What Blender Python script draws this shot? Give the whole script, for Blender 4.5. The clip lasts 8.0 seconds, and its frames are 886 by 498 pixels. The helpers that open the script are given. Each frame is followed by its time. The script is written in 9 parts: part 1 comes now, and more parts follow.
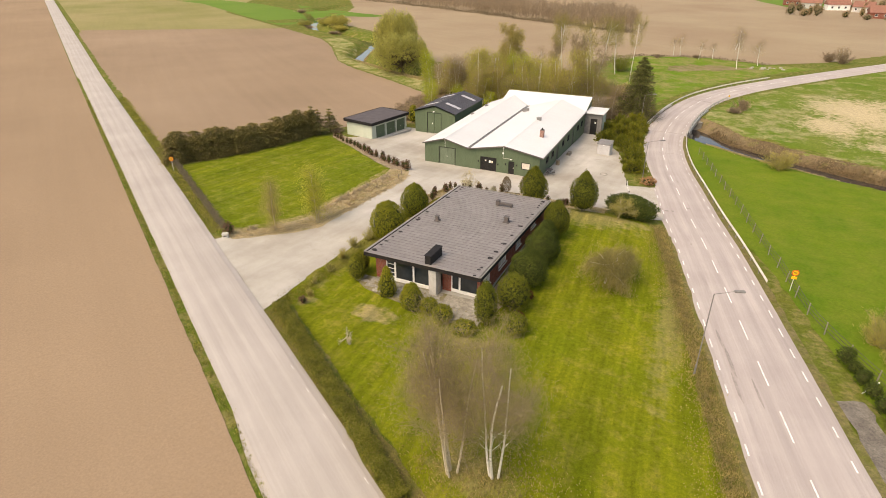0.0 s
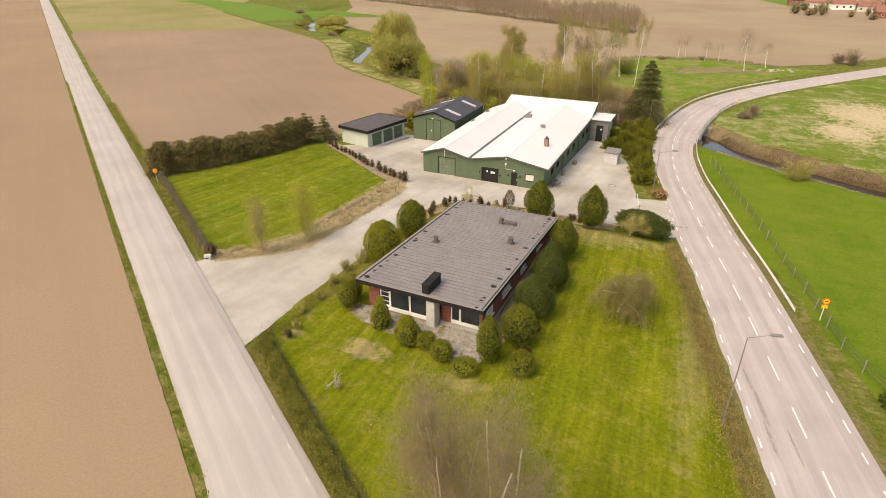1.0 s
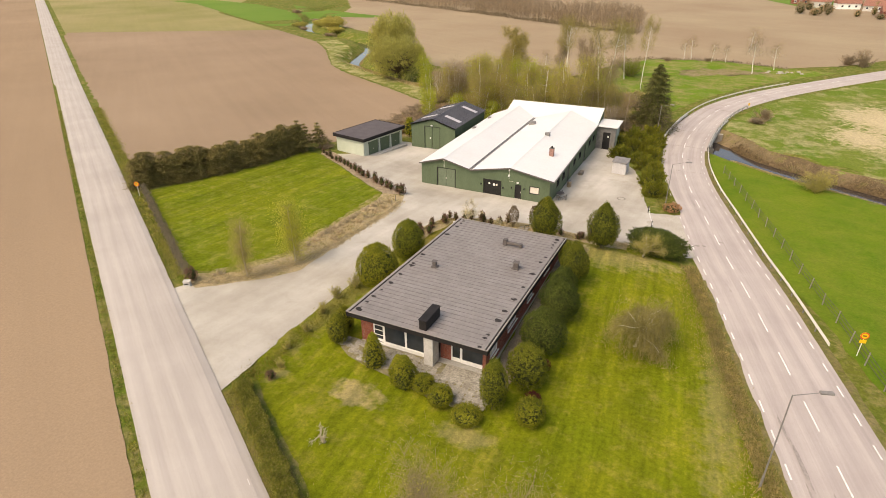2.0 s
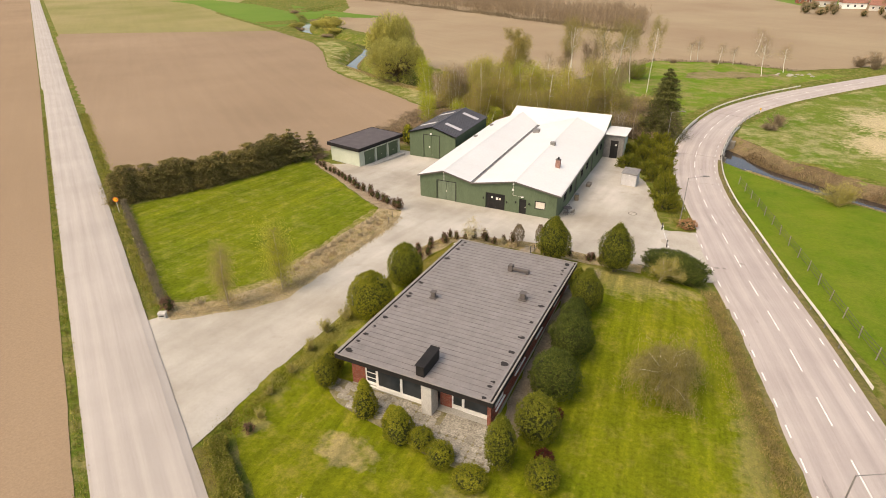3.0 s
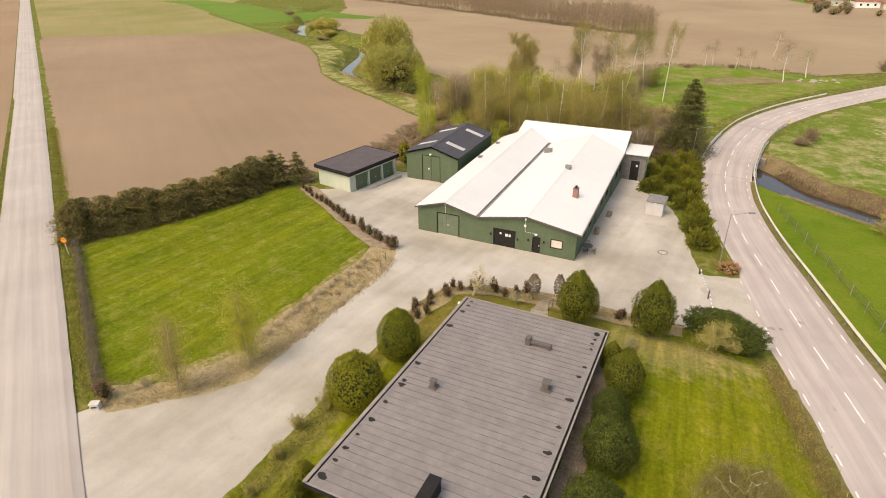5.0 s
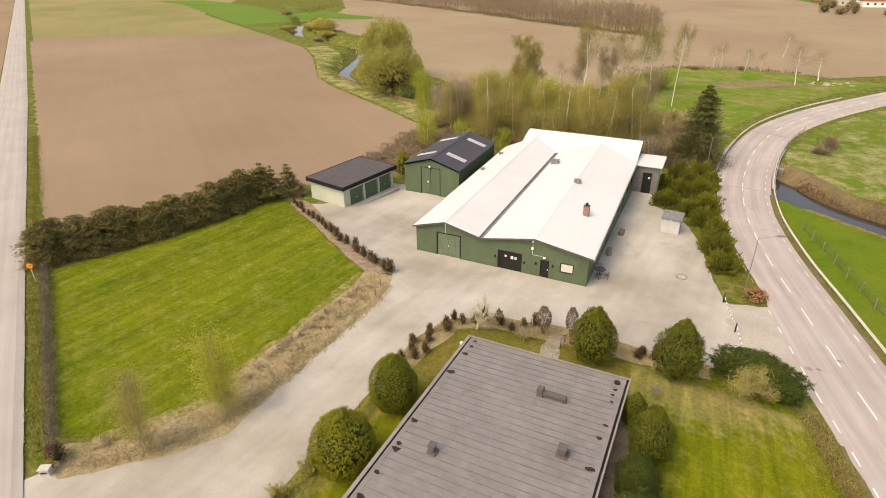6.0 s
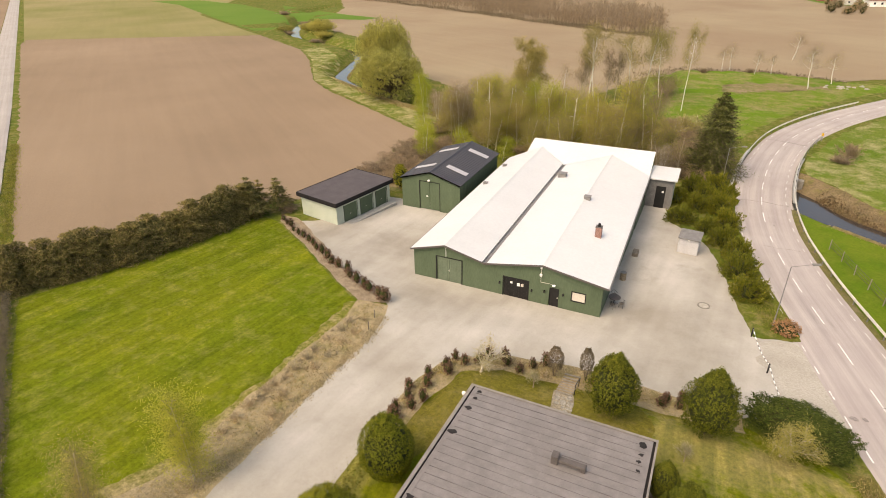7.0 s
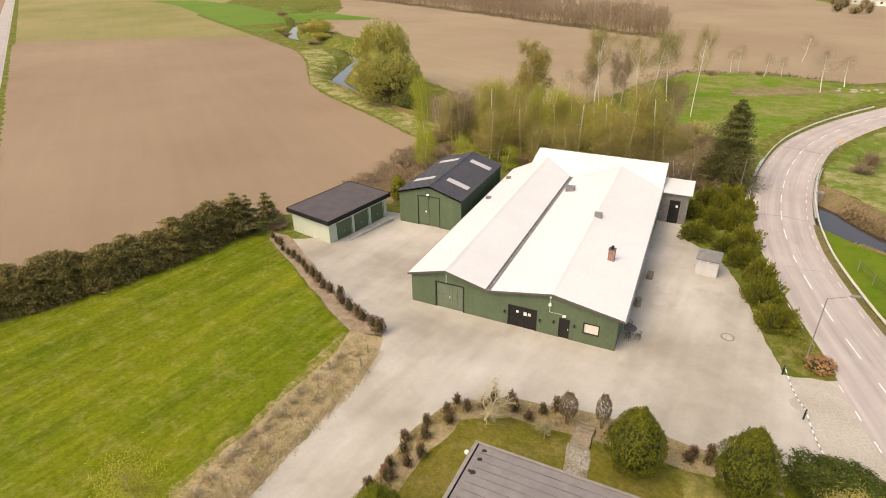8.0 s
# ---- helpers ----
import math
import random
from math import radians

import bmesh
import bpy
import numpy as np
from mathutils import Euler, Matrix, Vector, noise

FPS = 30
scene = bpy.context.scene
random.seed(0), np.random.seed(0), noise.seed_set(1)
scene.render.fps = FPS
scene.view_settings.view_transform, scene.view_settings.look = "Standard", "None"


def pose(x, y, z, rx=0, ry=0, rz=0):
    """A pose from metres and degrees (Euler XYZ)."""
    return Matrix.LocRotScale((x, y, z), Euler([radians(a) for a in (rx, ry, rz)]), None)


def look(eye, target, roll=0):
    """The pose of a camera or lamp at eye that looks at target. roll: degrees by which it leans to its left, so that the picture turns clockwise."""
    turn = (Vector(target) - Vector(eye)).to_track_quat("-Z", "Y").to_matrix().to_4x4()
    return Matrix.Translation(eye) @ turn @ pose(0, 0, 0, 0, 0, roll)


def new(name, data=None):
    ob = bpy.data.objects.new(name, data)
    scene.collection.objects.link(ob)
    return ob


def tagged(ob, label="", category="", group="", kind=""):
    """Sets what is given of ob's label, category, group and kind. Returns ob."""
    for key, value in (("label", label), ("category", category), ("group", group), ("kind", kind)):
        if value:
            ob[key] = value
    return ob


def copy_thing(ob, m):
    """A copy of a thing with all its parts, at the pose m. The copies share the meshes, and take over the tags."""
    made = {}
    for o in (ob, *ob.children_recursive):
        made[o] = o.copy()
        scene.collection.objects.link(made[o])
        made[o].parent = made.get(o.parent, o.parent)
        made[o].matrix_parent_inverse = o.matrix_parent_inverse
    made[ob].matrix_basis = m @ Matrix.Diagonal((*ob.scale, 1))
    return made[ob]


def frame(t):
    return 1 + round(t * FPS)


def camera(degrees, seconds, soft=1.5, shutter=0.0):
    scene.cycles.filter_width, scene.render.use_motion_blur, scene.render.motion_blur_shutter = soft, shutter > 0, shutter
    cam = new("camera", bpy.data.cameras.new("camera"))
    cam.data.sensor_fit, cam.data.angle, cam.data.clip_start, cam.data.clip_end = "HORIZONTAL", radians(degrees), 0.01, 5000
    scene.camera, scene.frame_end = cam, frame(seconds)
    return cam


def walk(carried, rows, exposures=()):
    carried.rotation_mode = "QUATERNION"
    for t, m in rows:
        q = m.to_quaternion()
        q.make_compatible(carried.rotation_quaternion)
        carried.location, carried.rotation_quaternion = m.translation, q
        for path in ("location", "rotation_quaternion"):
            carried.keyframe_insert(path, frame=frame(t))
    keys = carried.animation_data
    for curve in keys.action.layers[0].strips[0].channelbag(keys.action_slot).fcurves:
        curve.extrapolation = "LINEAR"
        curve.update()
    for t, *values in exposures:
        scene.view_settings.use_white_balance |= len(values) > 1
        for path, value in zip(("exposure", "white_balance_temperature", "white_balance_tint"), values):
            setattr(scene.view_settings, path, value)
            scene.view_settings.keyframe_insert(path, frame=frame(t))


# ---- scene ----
# camera: time, eye, heading, dip below the horizon, lean
cam = camera(75.53, 8.0, soft=0.92)
PATH = [
    (0.0, 0.514, 0.316, 27.771, 25.081, 27.275, -0.190),
    (0.5, -0.500, 2.584, 27.803, 25.084, 27.311, -0.228),
    (1.0, -1.506, 4.890, 27.836, 25.089, 27.347, -0.265),
    (1.5, -2.544, 7.197, 27.847, 25.094, 27.383, -0.303),
    (3.0, -5.755, 14.252, 27.880, 25.116, 27.490, -0.416),
    (3.5, -6.897, 16.657, 27.915, 25.126, 27.526, -0.453),
    (4.0, -8.061, 19.105, 27.942, 25.137, 27.562, -0.491),
    (4.5, -9.236, 21.563, 27.957, 25.148, 27.598, -0.529),
    (6.0, -12.725, 29.022, 27.909, 25.189, 27.705, -0.642),
    (6.5, -13.871, 31.534, 27.890, 25.205, 27.741, -0.679),
    (7.0, -15.004, 33.998, 27.883, 25.222, 27.777, -0.717),
    (7.5, -16.073, 36.348, 27.897, 25.240, 27.813, -0.755),
    (8.0, -17.074, 38.535, 27.878, 25.259, 27.848, -0.792),
]
walk(cam, [(t, pose(x, y, z, 0, 0, yaw) @ pose(0, 0, 0, 90 - dip, 0, 0) @ pose(0, 0, 0, 0, 0, lean)) for t, x, y, z, yaw, dip, lean in PATH],
     exposures=[(0.0, 0.79, 8600, 10.5), (8.0, 0.73, 8600, 10.5)])

# light: thin bright overcast, soft sun from the south-west
sky_world = bpy.data.worlds.new("sky")
scene.world = sky_world
sky_world.use_nodes = True
wn = sky_world.node_tree
sky = wn.nodes.new("ShaderNodeTexSky")
sky.sky_type, sky.sun_disc = "NISHITA", False
sky.sun_elevation, sky.sun_rotation = radians(52), radians(206)
sky.air_density, sky.dust_density, sky.ozone_density = 1.0, 3.0, 1.0
wn.links.new(sky.outputs[0], wn.nodes["Background"].inputs[0])
wn.nodes["Background"].inputs[1].default_value = 0.165
sun = new("sun", bpy.data.lights.new("sun", "SUN"))
sun.data.energy, sun.data.angle, sun.data.color = 1.2, radians(45), (1.0, 0.95, 0.88)
sun.matrix_world = look((-34, -70, 100), (0, 0, 0))

# ---------------------------------------------------------------- mesh tools


def mesh_of(name, verts, faces, material, smooth=False):
    """One mesh from an array of places and an array of quads (or a list of polygons)."""
    me = bpy.data.meshes.new(name)
    if isinstance(faces, np.ndarray):
        n, k = faces.shape
        me.vertices.add(len(verts))
        me.vertices.foreach_set("co", np.asarray(verts, dtype=np.float32).ravel())
        me.loops.add(n * k)
        me.loops.foreach_set("vertex_index", faces.astype(np.int32).ravel())
        me.polygons.add(n)
        me.polygons.foreach_set("loop_start", np.arange(0, n * k, k, dtype=np.int32))
        me.update(calc_edges=True)
    else:
        me.from_pydata([tuple(v) for v in verts], [], faces)
    if material:
        me.materials.append(material)
    if smooth:
        me.polygons.foreach_set("use_smooth", np.ones(len(me.polygons), dtype=bool))
    return me


def child(name, me, parent, label=""):
    ob = new(name, me)
    ob.parent = parent
    if label:
        ob["label"] = label
    return ob


def part(name, bm, material, parent, label=""):
    """Links a bmesh as one mesh object under a thing or a part."""
    me = bpy.data.meshes.new(name)
    bm.to_mesh(me)
    bm.free()
    me.materials.append(material)
    return child(name, me, parent, label)


def empty(name, m, label, category, group="", kind=""):
    ob = new(name)
    ob.matrix_world = m
    ob.empty_display_size = 0.3
    return tagged(ob, label, category, group, kind)


def boxes(*items, bevel=0.0):
    """A bmesh of boxes, each (x0, x1, y0, y1, z0, z1)."""
    bm = bmesh.new()
    for x0, x1, y0, y1, z0, z1 in items:
        m = Matrix.Translation(((x0 + x1) / 2, (y0 + y1) / 2, (z0 + z1) / 2)) @ Matrix.Diagonal((x1 - x0, y1 - y0, z1 - z0, 1))
        bmesh.ops.create_cube(bm, size=1, matrix=m)
    if bevel:
        bmesh.ops.bevel(bm, geom=bm.edges[:], offset=bevel, segments=1, affect="EDGES")
    return bm


def poly_prism(points, z0, z1):
    """A bmesh of an outline in the plan, carried from z0 to z1."""
    bm = bmesh.new()
    low = [bm.verts.new((x, y, z0)) for x, y in points]
    high = [bm.verts.new((x, y, z1)) for x, y in points]
    n = len(points)
    bm.faces.new(low[::-1])
    bm.faces.new(high)
    for i in range(n):
        bm.faces.new((low[i], low[(i + 1) % n], high[(i + 1) % n], high[i]))
    bmesh.ops.recalc_face_normals(bm, faces=bm.faces)
    return bm


def rod(p, q, r, r2=None, sides=8):
    """A bmesh of a round bar from p to q."""
    p, q = Vector(p), Vector(q)
    bm = bmesh.new()
    m = Matrix.Translation((p + q) / 2) @ (q - p).to_track_quat("Z", "Y").to_matrix().to_4x4()
    bmesh.ops.create_cone(bm, cap_ends=True, segments=sides, radius1=r, radius2=r if r2 is None else r2, depth=(q - p).length, matrix=m)
    return bm


def tubes(segs, sides=4):
    """Verts and quads of tapered bars, from rows p, q, r, s."""
    a = np.array([[*p, *q, r, s] for p, q, r, s in segs], dtype=float)
    p, q, r, s = a[:, :3], a[:, 3:6], a[:, 6], a[:, 7]
    d = q - p
    d /= np.linalg.norm(d, axis=1)[:, None] + 1e-9
    ref = np.where(np.abs(d[:, 2:3]) > 0.9, np.array([[1.0, 0, 0]]), np.array([[0, 0, 1.0]]))
    u = np.cross(d, ref)
    u /= np.linalg.norm(u, axis=1)[:, None] + 1e-9
    v = np.cross(d, u)
    ang = np.arange(sides) * 2 * math.pi / sides
    ring = u[:, None, :] * np.cos(ang)[None, :, None] + v[:, None, :] * np.sin(ang)[None, :, None]
    lo = p[:, None, :] + ring * r[:, None, None]
    hi = q[:, None, :] + ring * s[:, None, None]
    verts = np.concatenate([lo, hi], 1).reshape(-1, 3)
    k = np.arange(sides)
    face = np.stack([k, (k + 1) % sides, (k + 1) % sides + sides, k + sides], 1)
    faces = (np.arange(len(a))[:, None, None] * 2 * sides + face[None]).reshape(-1, 4)
    return verts, faces


def leaf_quads(rng, pts, along, length, width, face=None):
    """Verts and quads of small leaf-shaped diamonds at pts, their long axis along, turned towards face where it is given."""
    n = len(pts)
    along = along / (np.linalg.norm(along, axis=1)[:, None] + 1e-9)
    side = np.cross(along, rng.normal(size=(n, 3)) if face is None else face + 0.45 * rng.normal(size=(n, 3)))
    side /= np.linalg.norm(side, axis=1)[:, None] + 1e-9
    ln = (length * rng.uniform(0.6, 1.3, n))[:, None]
    wd = (width * rng.uniform(0.6, 1.3, n))[:, None]
    v = np.stack([pts - along * ln / 2, pts + side * wd / 2, pts + along * ln / 2, pts - side * wd / 2], 1).reshape(-1, 3)
    return v, np.arange(4 * n).reshape(-1, 4)


def joined(*pieces):
    verts, faces, k = [], [], 0
    for v, f in pieces:
        verts.append(v)
        faces.append(f + k)
        k += len(v)
    return np.concatenate(verts), np.concatenate(faces)


# ---------------------------------------------------------------- materials


def node_material(name, rough=0.8, metal=0.0, spec=0.3):
    m = bpy.data.materials.new(name)
    m.use_nodes = True
    b = m.node_tree.nodes["Principled BSDF"]
    b.inputs["Roughness"].default_value = rough
    b.inputs["Metallic"].default_value = metal
    b.inputs["Specular IOR Level"].default_value = spec
    return m, m.node_tree, b


def noise_node(nt, scale, detail=4.0, rough=0.6, stretch=None, source="Object", turn=0.0):
    tc = nt.nodes.new("ShaderNodeTexCoord")
    mp = nt.nodes.new("ShaderNodeMapping")
    mp.inputs["Scale"].default_value = stretch or (1, 1, 1)
    mp.inputs["Rotation"].default_value = (0, 0, radians(turn))
    nt.links.new(tc.outputs[source], mp.inputs[0])
    n = nt.nodes.new("ShaderNodeTexNoise")
    n.inputs["Scale"].default_value, n.inputs["Detail"].default_value, n.inputs["Roughness"].default_value = scale, detail, rough
    nt.links.new(mp.outputs[0], n.inputs["Vector"])
    return n.outputs["Fac"]


def streak_node(nt, scale, along, ratio, detail=4.0, rough=0.6):
    """Noise drawn out along a heading in the plan (degrees from the x axis), ratio times as long as wide."""
    tc = nt.nodes.new("ShaderNodeTexCoord")
    mp = nt.nodes.new("ShaderNodeMapping")
    mp.vector_type = "TEXTURE"
    mp.inputs["Rotation"].default_value = (0, 0, radians(along))
    mp.inputs["Scale"].default_value = (ratio, 1, 1)
    nt.links.new(tc.outputs["Object"], mp.inputs[0])
    n = nt.nodes.new("ShaderNodeTexNoise")
    n.inputs["Scale"].default_value, n.inputs["Detail"].default_value, n.inputs["Roughness"].default_value = scale, detail, rough
    nt.links.new(mp.outputs[0], n.inputs["Vector"])
    return n.outputs["Fac"]


def ramp(nt, fac, *stops):
    r = nt.nodes.new("ShaderNodeValToRGB")
    e = r.color_ramp.elements
    while len(e) < len(stops):
        e.new(0.5)
    for k, (at, col) in enumerate(stops):
        e[k].position, e[k].color = at, (*col, 1)
    nt.links.new(fac, r.inputs[0])
    return r.outputs[0]


def mix(nt, fac, a, b, kind="MIX"):
    n = nt.nodes.new("ShaderNodeMix")
    n.data_type, n.blend_type = "RGBA", kind
    for k, v in ((0, fac), (6, a), (7, b)):
        if isinstance(v, (int, float)):
            n.inputs[k].default_value = v
        elif isinstance(v, tuple):
            n.inputs[k].default_value = (*v, 1)
        else:
            nt.links.new(v, n.inputs[k])
    return n.outputs[2]


def bump(nt, b, fac, strength=0.4, dist=0.02):
    n = nt.nodes.new("ShaderNodeBump")
    n.inputs["Strength"].default_value, n.inputs["Distance"].default_value = strength, dist
    nt.links.new(fac, n.inputs["Height"])
    nt.links.new(n.outputs[0], b.inputs["Normal"])




def mottled(name, dark, light, scale=2.0, fine=25.0, rough=0.85, metal=0.0, spread=0.22, grain=0.5, relief=0.3, depth=0.02, stretch=None, turn=0.0, spec=0.3):
    """A surface with broad stains and fine grain."""
    m, nt, b = node_material(name, rough, metal, spec)
    broad = noise_node(nt, scale, 5, 0.6, stretch, turn=turn)
    small = noise_node(nt, fine, 4, 0.7, stretch, turn=turn)
    col = ramp(nt, broad, (0.5 - spread, dark), (0.5 + spread, light))
    speck = ramp(nt, small, (0.3, tuple(0.5 - 0.5 * grain * 0.6 for _ in range(3))), (0.7, tuple(0.5 + 0.5 * grain * 0.6 for _ in range(3))))
    col = mix(nt, 1.0, col, mix(nt, 1.0, speck, (2.0, 2.0, 2.0), "MULTIPLY"), "MULTIPLY")
    nt.links.new(col, b.inputs["Base Color"])
    if relief:
        bump(nt, b, small, relief, depth)
    return m


def leafy(name, *stops, through_light=0.25, rough=0.6):
    """Leaves or needles: each one its own shade."""
    m, nt, b = node_material(name, rough, 0, 0.08)
    geo = nt.nodes.new("ShaderNodeNewGeometry")
    n = len(stops)
    col = ramp(nt, geo.outputs["Random Per Island"], *[(k / max(1, n - 1), c) for k, c in enumerate(stops)])
    broad = noise_node(nt, 1.1, 3)
    col = mix(nt, 1.0, col, ramp(nt, broad, (0.3, (0.70, 0.72, 0.75)), (0.7, (1.3, 1.25, 1.15))), "MULTIPLY")
    info = nt.nodes.new("ShaderNodeObjectInfo")
    col = mix(nt, 1.0, col, ramp(nt, info.outputs["Random"], (0.0, (0.82, 0.86, 0.85)), (1.0, (1.15, 1.1, 1.0))), "MULTIPLY")
    nt.links.new(col, b.inputs["Base Color"])
    tr = nt.nodes.new("ShaderNodeBsdfTranslucent")
    nt.links.new(col, tr.inputs[0])
    ms = nt.nodes.new("ShaderNodeMixShader")
    ms.inputs[0].default_value = through_light
    out = nt.nodes["Material Output"]
    nt.links.new(b.outputs[0], ms.inputs[1])
    nt.links.new(tr.outputs[0], ms.inputs[2])
    nt.links.new(ms.outputs[0], out.inputs[0])
    return m


def grassy(name, a, b_, straw, straw_at=0.62, stripes=0.0, turn=0.0, patch=0.7, rough=1.0, spots=(), spot_col=(0.30, 0.235, 0.125)):
    """Turf: two greens, straw patches, blades, and mowing lines along a heading where they are seen."""
    m, nt, b = node_material(name, 0.95, 0, 0.04)
    broad = noise_node(nt, 0.12, 5, 0.6)
    mid = noise_node(nt, patch, 7, 0.72)
    fine = noise_node(nt, 14.0, 4, 0.75)
    col = mix(nt, ramp(nt, broad, (0.35, (0, 0, 0)), (0.65, (1, 1, 1))), a, b_)
    soft = 0.1 if rough > 0.7 else 0.2
    col = mix(nt, ramp(nt, mid, (straw_at - soft, (0, 0, 0)), (straw_at + soft, (0.75, 0.75, 0.75))), col, straw)
    for sx, sy, rx, ry, much in spots:
        tc = nt.nodes.new("ShaderNodeTexCoord")
        mp = nt.nodes.new("ShaderNodeMapping")
        mp.vector_type = "TEXTURE"
        mp.inputs["Location"].default_value = (sx, sy, 0)
        mp.inputs["Scale"].default_value = (rx, ry, 1000)
        nt.links.new(tc.outputs["Object"], mp.inputs[0])
        ln = nt.nodes.new("ShaderNodeVectorMath")
        ln.operation = "LENGTH"
        nt.links.new(mp.outputs[0], ln.inputs[0])
        ad = nt.nodes.new("ShaderNodeMath")
        ad.operation = "MULTIPLY_ADD"
        ad.inputs[1].default_value = 1.1
        nt.links.new(noise_node(nt, 0.9, 6, 0.7), ad.inputs[0])
        nt.links.new(ln.outputs["Value"], ad.inputs[2])
        col = mix(nt, ramp(nt, ad.outputs[0], (0.75, (much,) * 3), (1.0, (0, 0, 0))), col, spot_col)
    for width, ratio, much in ((2.2, 26, 0.7), (0.62, 20, 1.0), (0.25, 12, 0.6)) if stripes else ():
        k = stripes * much
        line = streak_node(nt, 0.8 / width, turn, ratio, 3, 0.55)
        col = mix(nt, 1.0, col, ramp(nt, line, (0.34, (1 - k, 1 - k * 0.8, 1 - k)), (0.66, (1 + k * 1.15, 1 + k, 1 + k * 0.8))), "MULTIPLY")
    clump = noise_node(nt, 3.2, 5, 0.7)
    k = 0.33 * rough
    col = mix(nt, 1.0, col, ramp(nt, clump, (0.28, (1 - k, 1 - k * 0.9, 1 - k * 0.85)), (0.72, (1 + k, 1 + k * 0.9, 1 + k * 0.7))), "MULTIPLY")
    k = 0.30 * (0.5 + 0.5 * rough)
    col = mix(nt, 1.0, col, ramp(nt, fine, (0.3, (1 - k,) * 3), (0.7, (1 + k,) * 3)), "MULTIPLY")
    nt.links.new(col, b.inputs["Base Color"])
    bump(nt, b, fine, 0.6, 0.05)
    return m


def asphalt_material(name, dark, light, bands=0.12, half=3.0, patches=0.5, streaks=0.13):
    """Worn asphalt with wheel tracks along the road, patches and cracks."""
    m, nt, b = node_material(name, 0.9, 0, 0.25)
    uv = nt.nodes.new("ShaderNodeUVMap")
    sep = nt.nodes.new("ShaderNodeSeparateXYZ")
    nt.links.new(uv.outputs[0], sep.inputs[0])
    # wheel tracks: two in each lane
    mul = nt.nodes.new("ShaderNodeMath")
    mul.operation = "MULTIPLY"
    mul.inputs[1].default_value = 2 * math.pi / (half / 2)
    nt.links.new(sep.outputs[0], mul.inputs[0])
    wob = noise_node(nt, 0.25, 3, 0.6, (1, 0.05, 1), "UV")
    add = nt.nodes.new("ShaderNodeMath")
    add.operation = "MULTIPLY_ADD"
    add.inputs[1].default_value = 3.0
    nt.links.new(wob, add.inputs[0])
    nt.links.new(mul.outputs[0], add.inputs[2])
    cs = nt.nodes.new("ShaderNodeMath")
    cs.operation = "COSINE"
    nt.links.new(add.outputs[0], cs.inputs[0])
    streak = noise_node(nt, 1.6, 5, 0.65, (1.6, 0.03, 1), "UV")
    broad = noise_node(nt, 0.16, 5, 0.6)
    fine = noise_node(nt, 30.0, 3, 0.7)
    col = ramp(nt, broad, (0.3, dark), (0.7, light))
    col = mix(nt, 1.0, col, ramp(nt, streak, (0.3, (1 - streaks,) * 3), (0.7, (1 + streaks * 0.85,) * 3)), "MULTIPLY")
    c01 = nt.nodes.new("ShaderNodeMath")
    c01.operation = "MULTIPLY_ADD"
    c01.inputs[1].default_value, c01.inputs[2].default_value = 0.5, 0.5
    nt.links.new(cs.outputs[0], c01.inputs[0])
    col = mix(nt, 1.0, col, ramp(nt, c01.outputs[0], (0.0, (1 + bands,) * 3), (1.0, (1 - bands,) * 3)), "MULTIPLY")
    patch = noise_node(nt, 0.75, 4, 0.55, (1, 0.14, 1), "UV")
    col = mix(nt, ramp(nt, patch, (0.62, (0, 0, 0)), (0.74, (patches,) * 3)), col, tuple(c * 0.45 for c in dark))
    blot = noise_node(nt, 0.5, 5, 0.6, (1, 0.5, 1), "UV")
    col = mix(nt, ramp(nt, blot, (0.72, (0, 0, 0)), (0.77, (patches * 1.6,) * 3)), col, tuple(c * 0.35 for c in dark))
    col = mix(nt, 1.0, col, ramp(nt, fine, (0.3, (0.88, 0.88, 0.88)), (0.7, (1.1, 1.1, 1.1))), "MULTIPLY")
    nt.links.new(col, b.inputs["Base Color"])
    bump(nt, b, fine, 0.25, 0.01)
    return m


def soil_material(name, a, b_, turn):
    m, nt, b = node_material(name, 1.0, 0, 0.05)
    broad = noise_node(nt, 0.02, 5, 0.55)
    mid = streak_node(nt, 0.45, turn, 26, 5, 0.6)
    fine = noise_node(nt, 6.0, 5, 0.75)
    col = ramp(nt, broad, (0.32, a), (0.68, b_))
    col = mix(nt, 1.0, col, ramp(nt, mid, (0.3, (0.965, 0.965, 0.965)), (0.7, (1.035, 1.035, 1.035))), "MULTIPLY")
    col = mix(nt, 1.0, col, ramp(nt, fine, (0.3, (0.88, 0.88, 0.88)), (0.7, (1.12, 1.12, 1.12))), "MULTIPLY")
    nt.links.new(col, b.inputs["Base Color"])
    bump(nt, b, fine, 0.5, 0.05)
    return m


